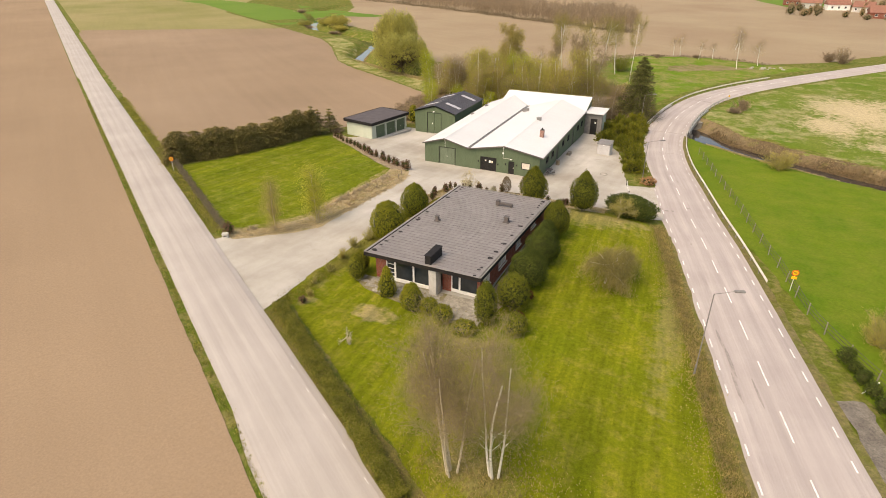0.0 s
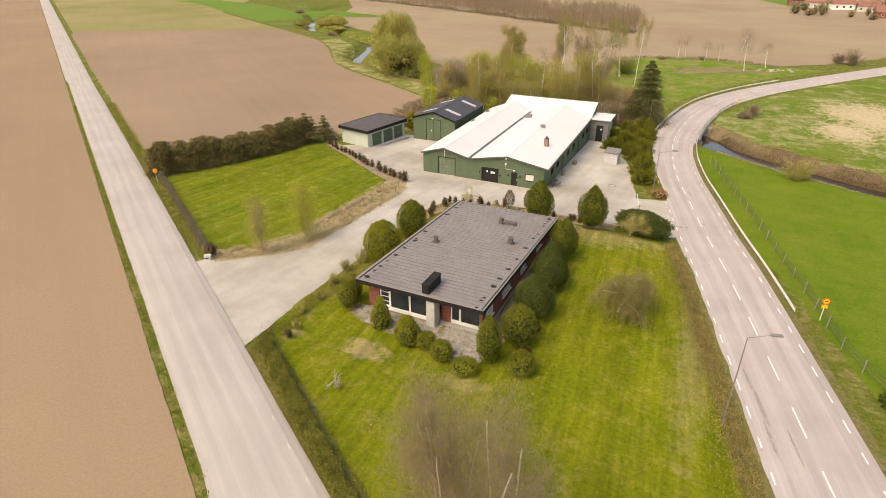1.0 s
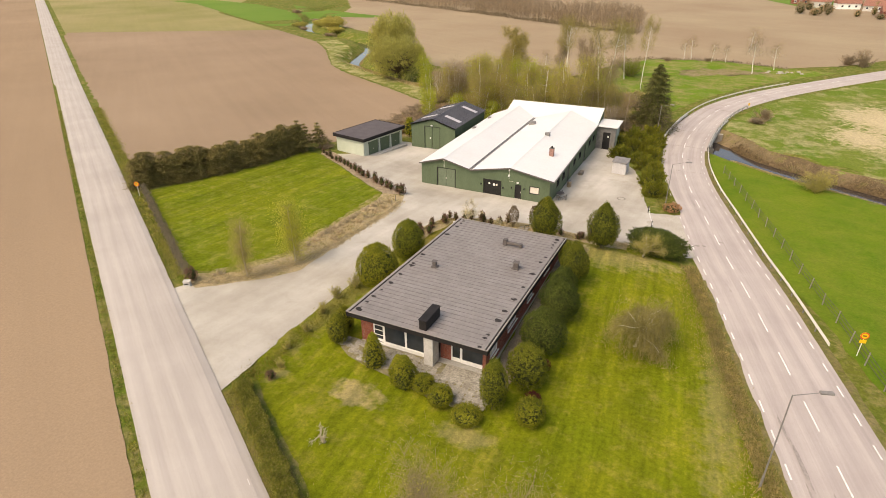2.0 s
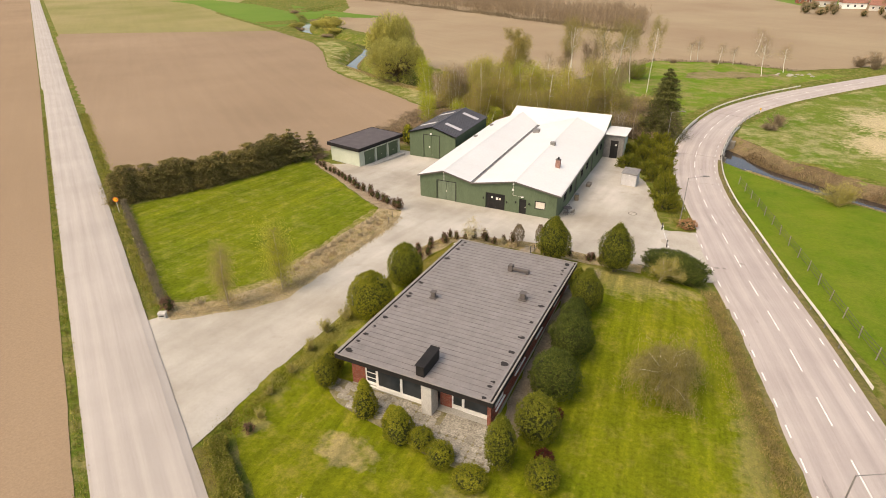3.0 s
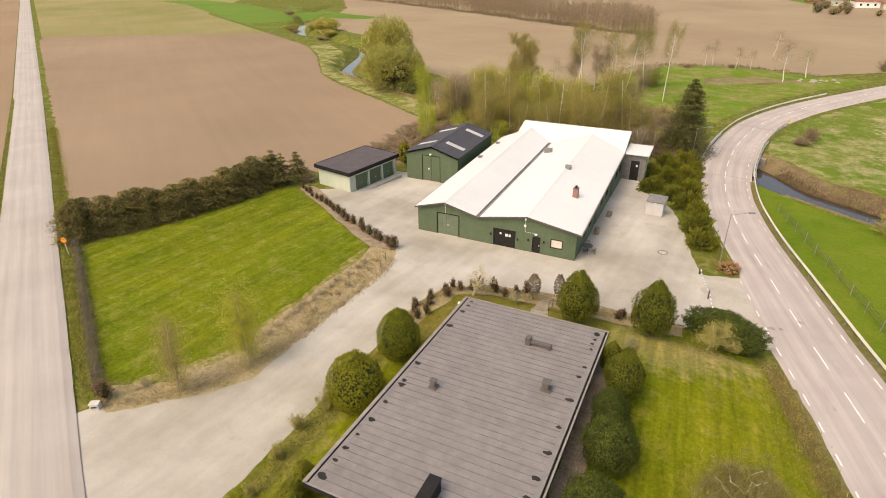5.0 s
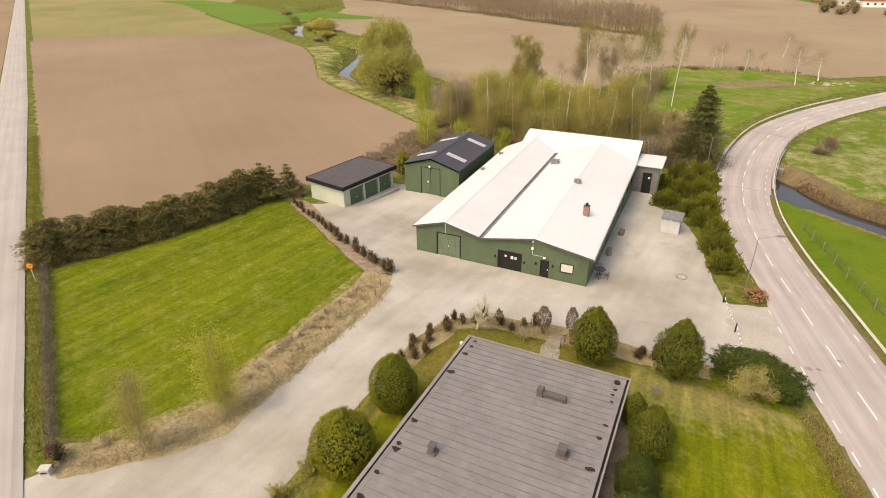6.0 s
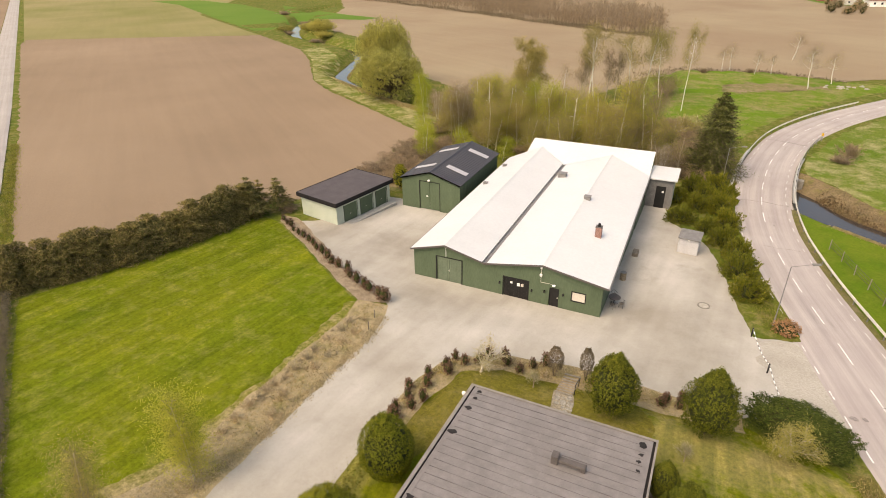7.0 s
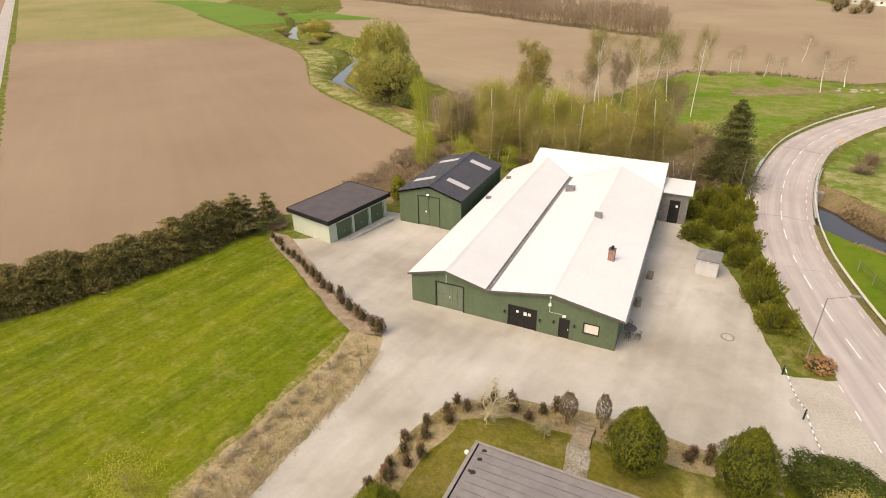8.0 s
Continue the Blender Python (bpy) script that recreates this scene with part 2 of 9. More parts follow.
def gravel_material():
    """Pale packed gravel: dusty swathes, browner worn ground, fine stones."""
    m, nt, b = node_material("pale_gravel", 0.95, 0, 0.2)
    broad = noise_node(nt, 0.09, 5, 0.6)
    swath = streak_node(nt, 0.55, 84, 7, 4, 0.55)
    worn_ = noise_node(nt, 0.28, 6, 0.62)
    stones = noise_node(nt, 5.0, 6, 0.8)
    fine = noise_node(nt, 28.0, 3, 0.7)
    col = ramp(nt, broad, (0.36, (0.325, 0.294, 0.250)), (0.51, (0.408, 0.378, 0.334)), (0.66, (0.485, 0.455, 0.415)))
    col = mix(nt, 1.0, col, ramp(nt, swath, (0.32, (0.90, 0.895, 0.885)), (0.68, (1.07, 1.07, 1.075))), "MULTIPLY")
    col = mix(nt, ramp(nt, worn_, (0.60, (0, 0, 0)), (0.74, (0.5, 0.5, 0.5))), col, (0.28, 0.25, 0.205))
    col = mix(nt, 1.0, col, ramp(nt, stones, (0.25, (0.90, 0.895, 0.885)), (0.5, (1, 1, 1)), (0.8, (1.05, 1.05, 1.05))), "MULTIPLY")
    col = mix(nt, 1.0, col, ramp(nt, fine, (0.3, (0.92, 0.92, 0.92)), (0.7, (1.07, 1.07, 1.07))), "MULTIPLY")
    nt.links.new(col, b.inputs["Base Color"])
    bump(nt, b, stones, 0.35, 0.03)
    return m


def glass_material(name, tint=(0.02, 0.025, 0.03)):
    m, nt, b = node_material(name, 0.06, 0, 0.6)
    nt.links.new(ramp(nt, noise_node(nt, 0.8, 2), (0.35, tint), (0.7, tuple(c * 1.8 for c in tint))), b.inputs["Base Color"])
    return m


M_ROUGH = grassy("rough_grass", (0.115, 0.125, 0.022), (0.085, 0.12, 0.018), (0.27, 0.21, 0.10), 0.56)
M_LAWN = grassy("mown_lawn", (0.108, 0.132, 0.009), (0.146, 0.155, 0.012), (0.225, 0.192, 0.042), 0.60, 0.17, 94, rough=0.9, spots=((-22.3, 35.0, 5.2, 3.2, 0.8), (-13.8, 34.6, 5.0, 2.8, 0.5), (-7.8, 22.2, 6.5, 4.5, 0.55), (1.0, 50, 3.6, 40, 0.42), (-6, 64.5, 9, 3.5, 0.4), (-28.8, 34.2, 2.4, 2.4, 0.5), (-22, 66.5, 20, 3.5, 0.45), (-11, 64, 18, 8, 0.45), (-30.2, 48, 4, 30, 0.35)))
# browner and less green than the main lawn
M_LAWN_N = grassy("olive_lawn", (0.122, 0.115, 0.018), (0.155, 0.134, 0.028), (0.215, 0.172, 0.068), 0.58, patch=0.5)
M_LAWN_W = grassy("west_lawn", (0.098, 0.129, 0.010), (0.133, 0.150, 0.012), (0.205, 0.195, 0.048), 0.59, 0.15, 84, rough=0.9)
M_MEADOW = grassy("meadow_grass", (0.084, 0.148, 0.012), (0.118, 0.172, 0.015), (0.18, 0.19, 0.032), 0.60, patch=0.35, rough=0.6)
M_PATCHY = grassy("patchy_meadow", (0.100, 0.180, 0.014), (0.135, 0.18, 0.026), (0.27, 0.215, 0.11), 0.54, patch=0.22)
M_MARSH = grassy("marsh_grass", (0.095, 0.150, 0.018), (0.135, 0.165, 0.032), (0.40, 0.33, 0.20), 0.58, patch=0.16, spots=((23, 135, 16, 20, 0.95), (28, 153, 22, 26, 0.9), (38, 138, 26, 22, 0.95), (34, 122, 26, 9, 0.85), (30, 146, 20, 22, 0.9), (44, 158, 44, 20, 0.85), (42, 116, 30, 8, 0.7), (54, 130, 34, 14, 0.85)), spot_col=(0.44, 0.36, 0.23))
M_BROOKSIDE = grassy("brookside_grass", (0.105, 0.145, 0.022), (0.165, 0.175, 0.045), (0.41, 0.34, 0.20), 0.525, patch=0.33)
M_STRAW = grassy("dry_grass", (0.29, 0.23, 0.135), (0.37, 0.295, 0.19), (0.17, 0.15, 0.05), 0.57)
M_STRAW_GREEN = grassy("half_dry_grass", (0.115, 0.135, 0.018), (0.19, 0.17, 0.045), (0.36, 0.285, 0.16), 0.53, patch=0.8)
M_BROWNVERGE = grassy("brown_verge", (0.135, 0.115, 0.035), (0.175, 0.14, 0.055), (0.11, 0.125, 0.022), 0.54, patch=0.5)
M_SHOULDER = grassy("road_shoulder", (0.16, 0.13, 0.055), (0.20, 0.165, 0.09), (0.10, 0.115, 0.018), 0.52, patch=0.6)
M_PATH = mottled("sandy_path", (0.17, 0.14, 0.09), (0.34, 0.29, 0.22), 1.2, 9, 0.95, grain=0.9, relief=0.4)
M_FLAG = mottled("grey_flagstone", (0.19, 0.172, 0.140), (0.37, 0.345, 0.30), 1.1, 9, 0.9, grain=0.9, relief=0.4)
M_BED = mottled("bare_earth", (0.15, 0.118, 0.085), (0.27, 0.225, 0.17), 0.9, 9, 0.95, grain=0.8, relief=0.5)
M_BEDGRASS = grassy("dry_bed_grass", (0.27, 0.208, 0.118), (0.375, 0.298, 0.195), (0.15, 0.14, 0.035), 0.58, patch=0.6)
M_BANK = grassy("brook_bank_growth", (0.10, 0.070, 0.042), (0.22, 0.165, 0.10), (0.15, 0.15, 0.04), 0.60, patch=0.5, rough=1.3)
M_SCRUB = grassy("scrubby_ground", (0.22, 0.17, 0.095), (0.28, 0.21, 0.135), (0.12, 0.15, 0.035), 0.54, patch=0.3)
M_WEEDS = grassy("weedy_joints", (0.15, 0.135, 0.06), (0.20, 0.175, 0.10), (0.27, 0.24, 0.18), 0.52)
M_MULCH = mottled("mulch", (0.20, 0.15, 0.10), (0.34, 0.265, 0.185), 1.2, 14, grain=0.9)
M_SOIL = soil_material("tilled_soil", (0.25, 0.178, 0.118), (0.30, 0.215, 0.143), 148)
M_SOIL_B = soil_material("harrowed_soil", (0.235, 0.170, 0.117), (0.295, 0.216, 0.150), 142)
M_SOIL_FAR = soil_material("far_soil", (0.265, 0.195, 0.132), (0.315, 0.250, 0.168), 150)
M_CROP = soil_material("young_crop", (0.20, 0.19, 0.07), (0.28, 0.235, 0.12), 142)
M_GREENCROP = soil_material("green_crop", (0.10, 0.18, 0.03), (0.13, 0.20, 0.04), 20)
M_GRAVEL = gravel_material()
M_GREYGRAVEL = mottled("grey_gravel", (0.115, 0.10, 0.082), (0.215, 0.19, 0.162), 0.9, 7, 0.95, grain=0.6, relief=0.4)
M_COARSE = mottled("coarse_gravel", (0.36, 0.325, 0.275), (0.44, 0.405, 0.355), 0.35, 9, 0.95, grain=0.4, relief=0.4)
M_ROAD_L = asphalt_material("pale_asphalt", (0.358, 0.322, 0.296), (0.415, 0.376, 0.350), 0.04, 2.4, 0.03, 0.09)
M_ROAD_R = asphalt_material("worn_asphalt", (0.37, 0.32, 0.305), (0.435, 0.385, 0.365), 0.05, 3.1, 0.34)
M_LINE = mottled("road_paint", (0.56, 0.55, 0.53), (0.80, 0.79, 0.77), 1.6, 9, 0.7, grain=0.5, relief=0)
M_LINE_WORN = mottled("worn_road_paint", (0.42, 0.385, 0.365), (0.68, 0.66, 0.64), 1.0, 7, 0.8, grain=0.5, relief=0)
M_CRACK = mottled("tarred_joint", (0.19, 0.165, 0.155), (0.33, 0.29, 0.275), 2.2, 8, 0.85, grain=0.6, relief=0)
M_STAIN = mottled("oil_stain", (0.25, 0.218, 0.205), (0.35, 0.305, 0.290), 1.6, 6, 0.85, grain=0.4, relief=0)
M_WATER, nt_, b_ = node_material("brook_water", 0.06, 0, 0.5)
b_.inputs["Base Color"].default_value = (0.045, 0.036, 0.032, 1)
bump(nt_, b_, noise_node(nt_, 1.6, 4, 0.6), 0.12, 0.05)
M_MUD = mottled("bank_mud", (0.15, 0.105, 0.06), (0.33, 0.25, 0.155), 0.45, 5, 0.95, grain=0.9, relief=0.6, depth=0.06)
M_CONC = mottled("concrete", (0.30, 0.29, 0.27), (0.42, 0.41, 0.38), 1.2, 20, 0.9, grain=0.4)
M_CONC_OLD = mottled("stained_concrete", (0.17, 0.15, 0.125), (0.29, 0.265, 0.23), 0.9, 12, 0.9, grain=0.5)
M_FELT = mottled("roofing_felt", (0.184, 0.163, 0.156), (0.240, 0.215, 0.207), 0.35, 40, 0.52, grain=0.3, spread=0.3, stretch=(1, 1, 1), spec=0.5)
_nt = M_FELT.node_tree
_b = _nt.nodes["Principled BSDF"]
_col = _b.inputs["Base Color"].links[0].from_socket
_col = mix(_nt, ramp(_nt, streak_node(_nt, 7.0, 0, 6, 5, 0.7), (0.66, (0, 0, 0)), (0.74, (0.55, 0.55, 0.55))), _col, (0.40, 0.375, 0.36))
_col = mix(_nt, 1.0, _col, ramp(_nt, noise_node(_nt, 1.4, 6, 0.7), (0.3, (0.86, 0.86, 0.86)), (0.7, (1.12, 1.12, 1.12))), "MULTIPLY")
_nt.links.new(_col, _b.inputs["Base Color"])
M_SEAM = mottled("felt_seam", (0.075, 0.064, 0.062), (0.205, 0.184, 0.180), 0.55, 20, 0.7, spread=0.16)
M_FELT_DARK = mottled("dark_felt", (0.014, 0.012, 0.012), (0.03, 0.026, 0.025), 2, 30, 0.8)
M_FASCIA = mottled("black_sheet_metal", (0.012, 0.011, 0.012), (0.024, 0.021, 0.021), 1.5, 20, 0.7, grain=0.2, relief=0.05, spec=0.2)
M_TRIM = mottled("brown_sheet_metal", (0.20, 0.175, 0.155), (0.29, 0.26, 0.235), 1.5, 20, 0.45, grain=0.2, relief=0.05, spec=0.5)
M_WHITE = mottled("white_paint", (0.76, 0.75, 0.73), (0.84, 0.83, 0.81), 1.5, 20, 0.5, grain=0.1, relief=0)
M_GLASS = glass_material("window_glass")
M_CURTAIN = mottled("pale_blind", (0.58, 0.52, 0.45), (0.68, 0.62, 0.55), 2, 12, 0.9, grain=0.15, relief=0)
M_STONE = mottled("flagstone", (0.26, 0.235, 0.20), (0.40, 0.37, 0.33), 1.4, 12, 0.9, grain=0.6, relief=0.4)
M_PILLAR = mottled("pale_render", (0.42, 0.40, 0.37), (0.55, 0.53, 0.50), 2, 18, 0.9, grain=0.4)
M_GREEN = mottled("green_board", (0.082, 0.112, 0.066), (0.102, 0.136, 0.083), 0.8, 12, 0.7, grain=0.25, stretch=(1, 1, 0.2), relief=0.1)
M_GREEN_LT = mottled("faded_green_door", (0.11, 0.14, 0.095), (0.15, 0.185, 0.13), 0.8, 10, 0.6, grain=0.3, relief=0.1)
M_MINT = mottled("pale_green_render", (0.40, 0.44, 0.36), (0.48, 0.515, 0.43), 0.8, 12, 0.85, grain=0.2)
M_ROOFWHITE = mottled("white_roof_sheet", (0.585, 0.585, 0.588), (0.645, 0.645, 0.648), 0.15, 3, 0.5, grain=0.06, relief=0.03)
M_ROOFDARK = mottled("slate_roof_sheet", (0.035, 0.034, 0.042), (0.055, 0.053, 0.063), 0.7, 10, 0.5, grain=0.25, relief=0.1, spec=0.4)
M_ROOFGAR = mottled("garage_felt", (0.072, 0.060, 0.064), (0.10, 0.085, 0.088), 0.7, 20, 0.75, grain=0.3)
M_SKYLIGHT = mottled("clouded_plastic", (0.42, 0.40, 0.42), (0.55, 0.53, 0.55), 2, 10, 0.4, grain=0.2, relief=0)
M_GALV = mottled("galvanised_steel", (0.60, 0.56, 0.50), (0.74, 0.70, 0.63), 3, 20, 0.6, 0.1, grain=0.2, relief=0.05)
M_KIOSK = mottled("pale_grey_sheet", (0.43, 0.42, 0.43), (0.54, 0.53, 0.54), 0.9, 12, 0.6, grain=0.3, relief=0.05)
M_RAILSTEEL = mottled("weathered_galvanised_steel", (0.52, 0.49, 0.44), (0.66, 0.63, 0.57), 0.8, 12, 0.6, 0.1, grain=0.3, relief=0.05)
M_RAILWOOD = mottled("dark_rail_wood", (0.055, 0.047, 0.038), (0.10, 0.086, 0.068), 2, 25, 0.9, grain=0.5)
M_FENCEPOST = mottled("bleached_fence_post", (0.17, 0.15, 0.12), (0.28, 0.25, 0.205), 2, 25, 0.9, grain=0.5)
M_GREYMETAL = mottled("grey_metal", (0.17, 0.16, 0.155), (0.26, 0.245, 0.235), 2, 15, 0.55, 0.2, grain=0.3, relief=0.05)
M_FELTMETAL = mottled("dull_brown_metal", (0.085, 0.072, 0.068), (0.13, 0.112, 0.105), 2, 15, 0.6, grain=0.3, relief=0.05)
M_BLACK = mottled("black_paint", (0.010, 0.010, 0.010), (0.022, 0.020, 0.020), 2, 15, 0.5, grain=0.3, relief=0.05)
M_WOOD = mottled("weathered_wood", (0.14, 0.115, 0.09), (0.25, 0.21, 0.17), 2, 25, 0.9, grain=0.6, stretch=(1, 1, 0.2))
M_BARK = mottled("brown_bark", (0.09, 0.065, 0.045), (0.18, 0.14, 0.10), 3, 20, 0.95, grain=0.7)
# near-black green: dark inner twigs plus the shade between leaves, painted in
M_INNER = mottled("inner_shade_tone", (0.026, 0.032, 0.008), (0.055, 0.062, 0.014), 3, 16, 0.95, grain=0.9, relief=0.8, depth=0.05)
M_TWIG = mottled("bare_twigs", (0.21, 0.16, 0.11), (0.31, 0.24, 0.17), 1, 8, 0.95, grain=0.4, relief=0)
M_PALEBARK = mottled("pale_branches", (0.38, 0.32, 0.23), (0.54, 0.47, 0.36), 2, 12, 0.9, grain=0.4, relief=0)
M_WEEPTWIG = mottled("olive_brown_twigs", (0.20, 0.165, 0.085), (0.34, 0.285, 0.16), 1, 8, 0.9, grain=0.4, relief=0)
M_PALELIMB = mottled("bleached_limbs", (0.48, 0.42, 0.32), (0.66, 0.60, 0.48), 2, 12, 0.9, grain=0.4, relief=0)
M_YELLOW = mottled("yellow_sign", (0.75, 0.42, 0.02), (0.82, 0.48, 0.03), 3, 20, 0.5, grain=0.05, relief=0)
M_RED = mottled("red_sign", (0.55, 0.05, 0.02), (0.6, 0.07, 0.03), 3, 20, 0.5, grain=0.05, relief=0)
M_CHIMNEY = mottled("faded_chimney_brick", (0.22, 0.115, 0.092), (0.34, 0.20, 0.165), 2.5, 14, 0.9, grain=0.7)
M_TILE = mottled("red_roof_tile", (0.20, 0.095, 0.07), (0.28, 0.135, 0.10), 1, 8, 0.9, grain=0.4)


def birch_bark():
    m, nt, b = node_material("birch_bark", 0.8, 0, 0.2)
    bands = noise_node(nt, 2.2, 4, 0.7, (1, 1, 3.0))
    nt.links.new(ramp(nt, bands, (0.30, (0.09, 0.08, 0.065)), (0.40, (0.58, 0.54, 0.47)), (0.7, (0.76, 0.72, 0.65))), b.inputs["Base Color"])
    return m


def brick_material():
    m, nt, b = node_material("red_brick", 0.9, 0, 0.2)
    tc = nt.nodes.new("ShaderNodeTexCoord")
    geo = nt.nodes.new("ShaderNodeNewGeometry")
    sep = nt.nodes.new("ShaderNodeSeparateXYZ")
    nt.links.new(geo.outputs["Position"], sep.inputs[0])
    s = nt.nodes.new("ShaderNodeMath")
    s.operation = "ADD"
    nt.links.new(sep.outputs[0], s.inputs[0])
    nt.links.new(sep.outputs[1], s.inputs[1])
    co = nt.nodes.new("ShaderNodeCombineXYZ")
    nt.links.new(s.outputs[0], co.inputs[0])
    nt.links.new(sep.outputs[2], co.inputs[1])
    br = nt.nodes.new("ShaderNodeTexBrick")
    nt.links.new(co.outputs[0], br.inputs["Vector"])
    br.inputs["Scale"].default_value = 1.0
    br.inputs["Brick Width"].default_value, br.inputs["Row Height"].default_value, br.inputs["Mortar Size"].default_value = 0.26, 0.077, 0.006
    br.inputs["Color1"].default_value, br.inputs["Color2"].default_value = (0.27, 0.075, 0.045, 1), (0.19, 0.05, 0.033, 1)
    br.inputs["Mortar"].default_value = (0.26, 0.20, 0.17, 1)
    col = mix(nt, 1.0, br.outputs["Color"], ramp(nt, noise_node(nt, 2.0, 4), (0.3, (0.8, 0.8, 0.8)), (0.7, (1.2, 1.2, 1.2))), "MULTIPLY")
    nt.links.new(col, b.inputs["Base Color"])
    bump(nt, b, br.outputs["Fac"], 0.4, -0.01)
    return m


M_BIRCH = birch_bark()
M_BRICK = brick_material()
L_THUJA = leafy("thuja_leaves", (0.090, 0.112, 0.012), (0.185, 0.198, 0.021), (0.33, 0.31, 0.044))
L_ARBOR = leafy("arborvitae_leaves", (0.062, 0.080, 0.012), (0.130, 0.145, 0.020), (0.25, 0.24, 0.040))
L_DARK = leafy("yew_leaves", (0.034, 0.054, 0.013), (0.070, 0.096, 0.022), (0.135, 0.155, 0.038))
L_SPRUCE = leafy("spruce_needles", (0.092, 0.088, 0.027), (0.195, 0.172, 0.064), (0.325, 0.255, 0.122), through_light=0.25)
L_JUNIPER = leafy("juniper_needles", (0.080, 0.096, 0.012), (0.165, 0.172, 0.022), (0.25, 0.245, 0.040), through_light=0.2)
L_SPRING = leafy("spring_birch_leaves", (0.33, 0.335, 0.055), (0.39, 0.385, 0.07), (0.42, 0.39, 0.095), through_light=0.4)
L_LIME = leafy("fresh_green_leaves", (0.31, 0.36, 0.045), (0.37, 0.41, 0.055), (0.41, 0.42, 0.08), through_light=0.4)
L_BUDS = leafy("olive_brown_buds", (0.31, 0.29, 0.080), (0.37, 0.34, 0.095), (0.42, 0.385, 0.11), through_light=0.4)
L_WILLOW = leafy("willow_leaves", (0.40, 0.39, 0.12), (0.46, 0.44, 0.145), (0.51, 0.475, 0.18), through_light=0.55)
L_FRESH = leafy("fresh_bush_leaves", (0.17, 0.22, 0.03), (0.22, 0.265, 0.04), (0.27, 0.30, 0.055), through_light=0.4)
L_OLIVE = leafy("olive_birch_leaves", (0.27, 0.235, 0.085), (0.33, 0.285, 0.10), (0.38, 0.325, 0.12), through_light=0.4)
L_SANDBLADE = leafy("sandy_stubble", (0.44, 0.375, 0.27), (0.52, 0.455, 0.35), (0.40, 0.34, 0.21), through_light=0.45)
L_DARKREED = leafy("dark_reeds", (0.10, 0.07, 0.045), (0.19, 0.14, 0.085), (0.28, 0.21, 0.13), through_light=0.2)
L_LAWNTWIG = leafy("fine_birch_twigs", (0.26, 0.20, 0.13), (0.33, 0.26, 0.16), (0.40, 0.33, 0.18), through_light=0.4)
L_GREYTWIG = leafy("grey_brown_twigs", (0.135, 0.102, 0.07), (0.205, 0.158, 0.11), (0.285, 0.222, 0.155), through_light=0.3)
L_PURPLETWIG = leafy("purple_brown_twigs", (0.27, 0.20, 0.15), (0.32, 0.245, 0.18), (0.36, 0.285, 0.20), through_light=0.35)
L_RUST = leafy("withered_beech_leaves", (0.105, 0.056, 0.042), (0.165, 0.092, 0.066), (0.225, 0.138, 0.098), through_light=0.2)
L_COPPER = leafy("copper_leaves", (0.34, 0.17, 0.09), (0.45, 0.24, 0.135), (0.50, 0.32, 0.19), through_light=0.25)
L_WEEP = leafy("drooping_twigs", (0.21, 0.185, 0.07), (0.28, 0.24, 0.095), (0.34, 0.29, 0.13), through_light=0.35)
L_HEDGETWIG = leafy("hedge_twigs", (0.15, 0.12, 0.09), (0.20, 0.165, 0.12), (0.25, 0.205, 0.15), through_light=0.1)
L_BIRCHTWIG = leafy("birch_twigs", (0.27, 0.21, 0.11), (0.34, 0.265, 0.14), (0.38, 0.32, 0.15), through_light=0.35)
L_HALFGREEN = leafy("half_green_twigs", (0.30, 0.285, 0.085), (0.36, 0.315, 0.14), (0.38, 0.36, 0.08), through_light=0.3)
L_BROWN = leafy("brown_bush_leaves", (0.24, 0.18, 0.115), (0.31, 0.235, 0.155), (0.37, 0.285, 0.185), through_light=0.2)
L_STRAW = leafy("straw_blades", (0.25, 0.20, 0.09), (0.36, 0.29, 0.15), (0.18, 0.18, 0.045), through_light=0.3)
L_TUFT = leafy("withered_twigs", (0.38, 0.30, 0.21), (0.46, 0.37, 0.26), (0.52, 0.43, 0.31), through_light=0.4)
L_PALESTRAW = leafy("pale_straw_blades", (0.36, 0.29, 0.16), (0.46, 0.38, 0.23), (0.26, 0.23, 0.09), through_light=0.35)
L_OLIVEBLADE = leafy("olive_blades", (0.135, 0.142, 0.022), (0.185, 0.180, 0.032), (0.25, 0.22, 0.065), through_light=0.35)
L_BLADE = leafy("grass_blades", (0.18, 0.20, 0.035), (0.24, 0.24, 0.05), (0.32, 0.275, 0.12), through_light=0.3)
L_BLOSSOM = leafy("pale_buds", (0.38, 0.34, 0.20), (0.46, 0.41, 0.27), (0.28, 0.26, 0.12), through_light=0.3)
L_RED = leafy("purple_leaves", (0.06, 0.016, 0.016), (0.09, 0.025, 0.02), (0.12, 0.035, 0.025))
L_SPRUCE_DK = leafy("dark_spruce_needles", (0.066, 0.078, 0.024), (0.12, 0.128, 0.042), (0.20, 0.19, 0.075), through_light=0.2)

# ---------------------------------------------------------------- the lie of the land


def ease(a, b, v):
    u = np.clip((np.asarray(v, dtype=float) - a) / (b - a), 0, 1)
    return u * u * (3 - 2 * u)


BROOK = [(140, 82), (45, 97), (27, 102.3), (18.7, 106.4), (14.0, 109.0), (9.1, 112.3), (6.0, 114.5), (3.0, 117.0), (0.7, 120.0), (-1.4, 123.4), (-4.8, 127), (-14, 131), (-30, 136), (-52, 142), (-70.6, 147), (-81, 151.5), (-90, 157), (-103, 165),
         (-112, 173), (-119, 190), (-127, 207), (-150, 221), (-170, 231), (-187, 249), (-204, 275), (-225, 310), (-300, 400)]


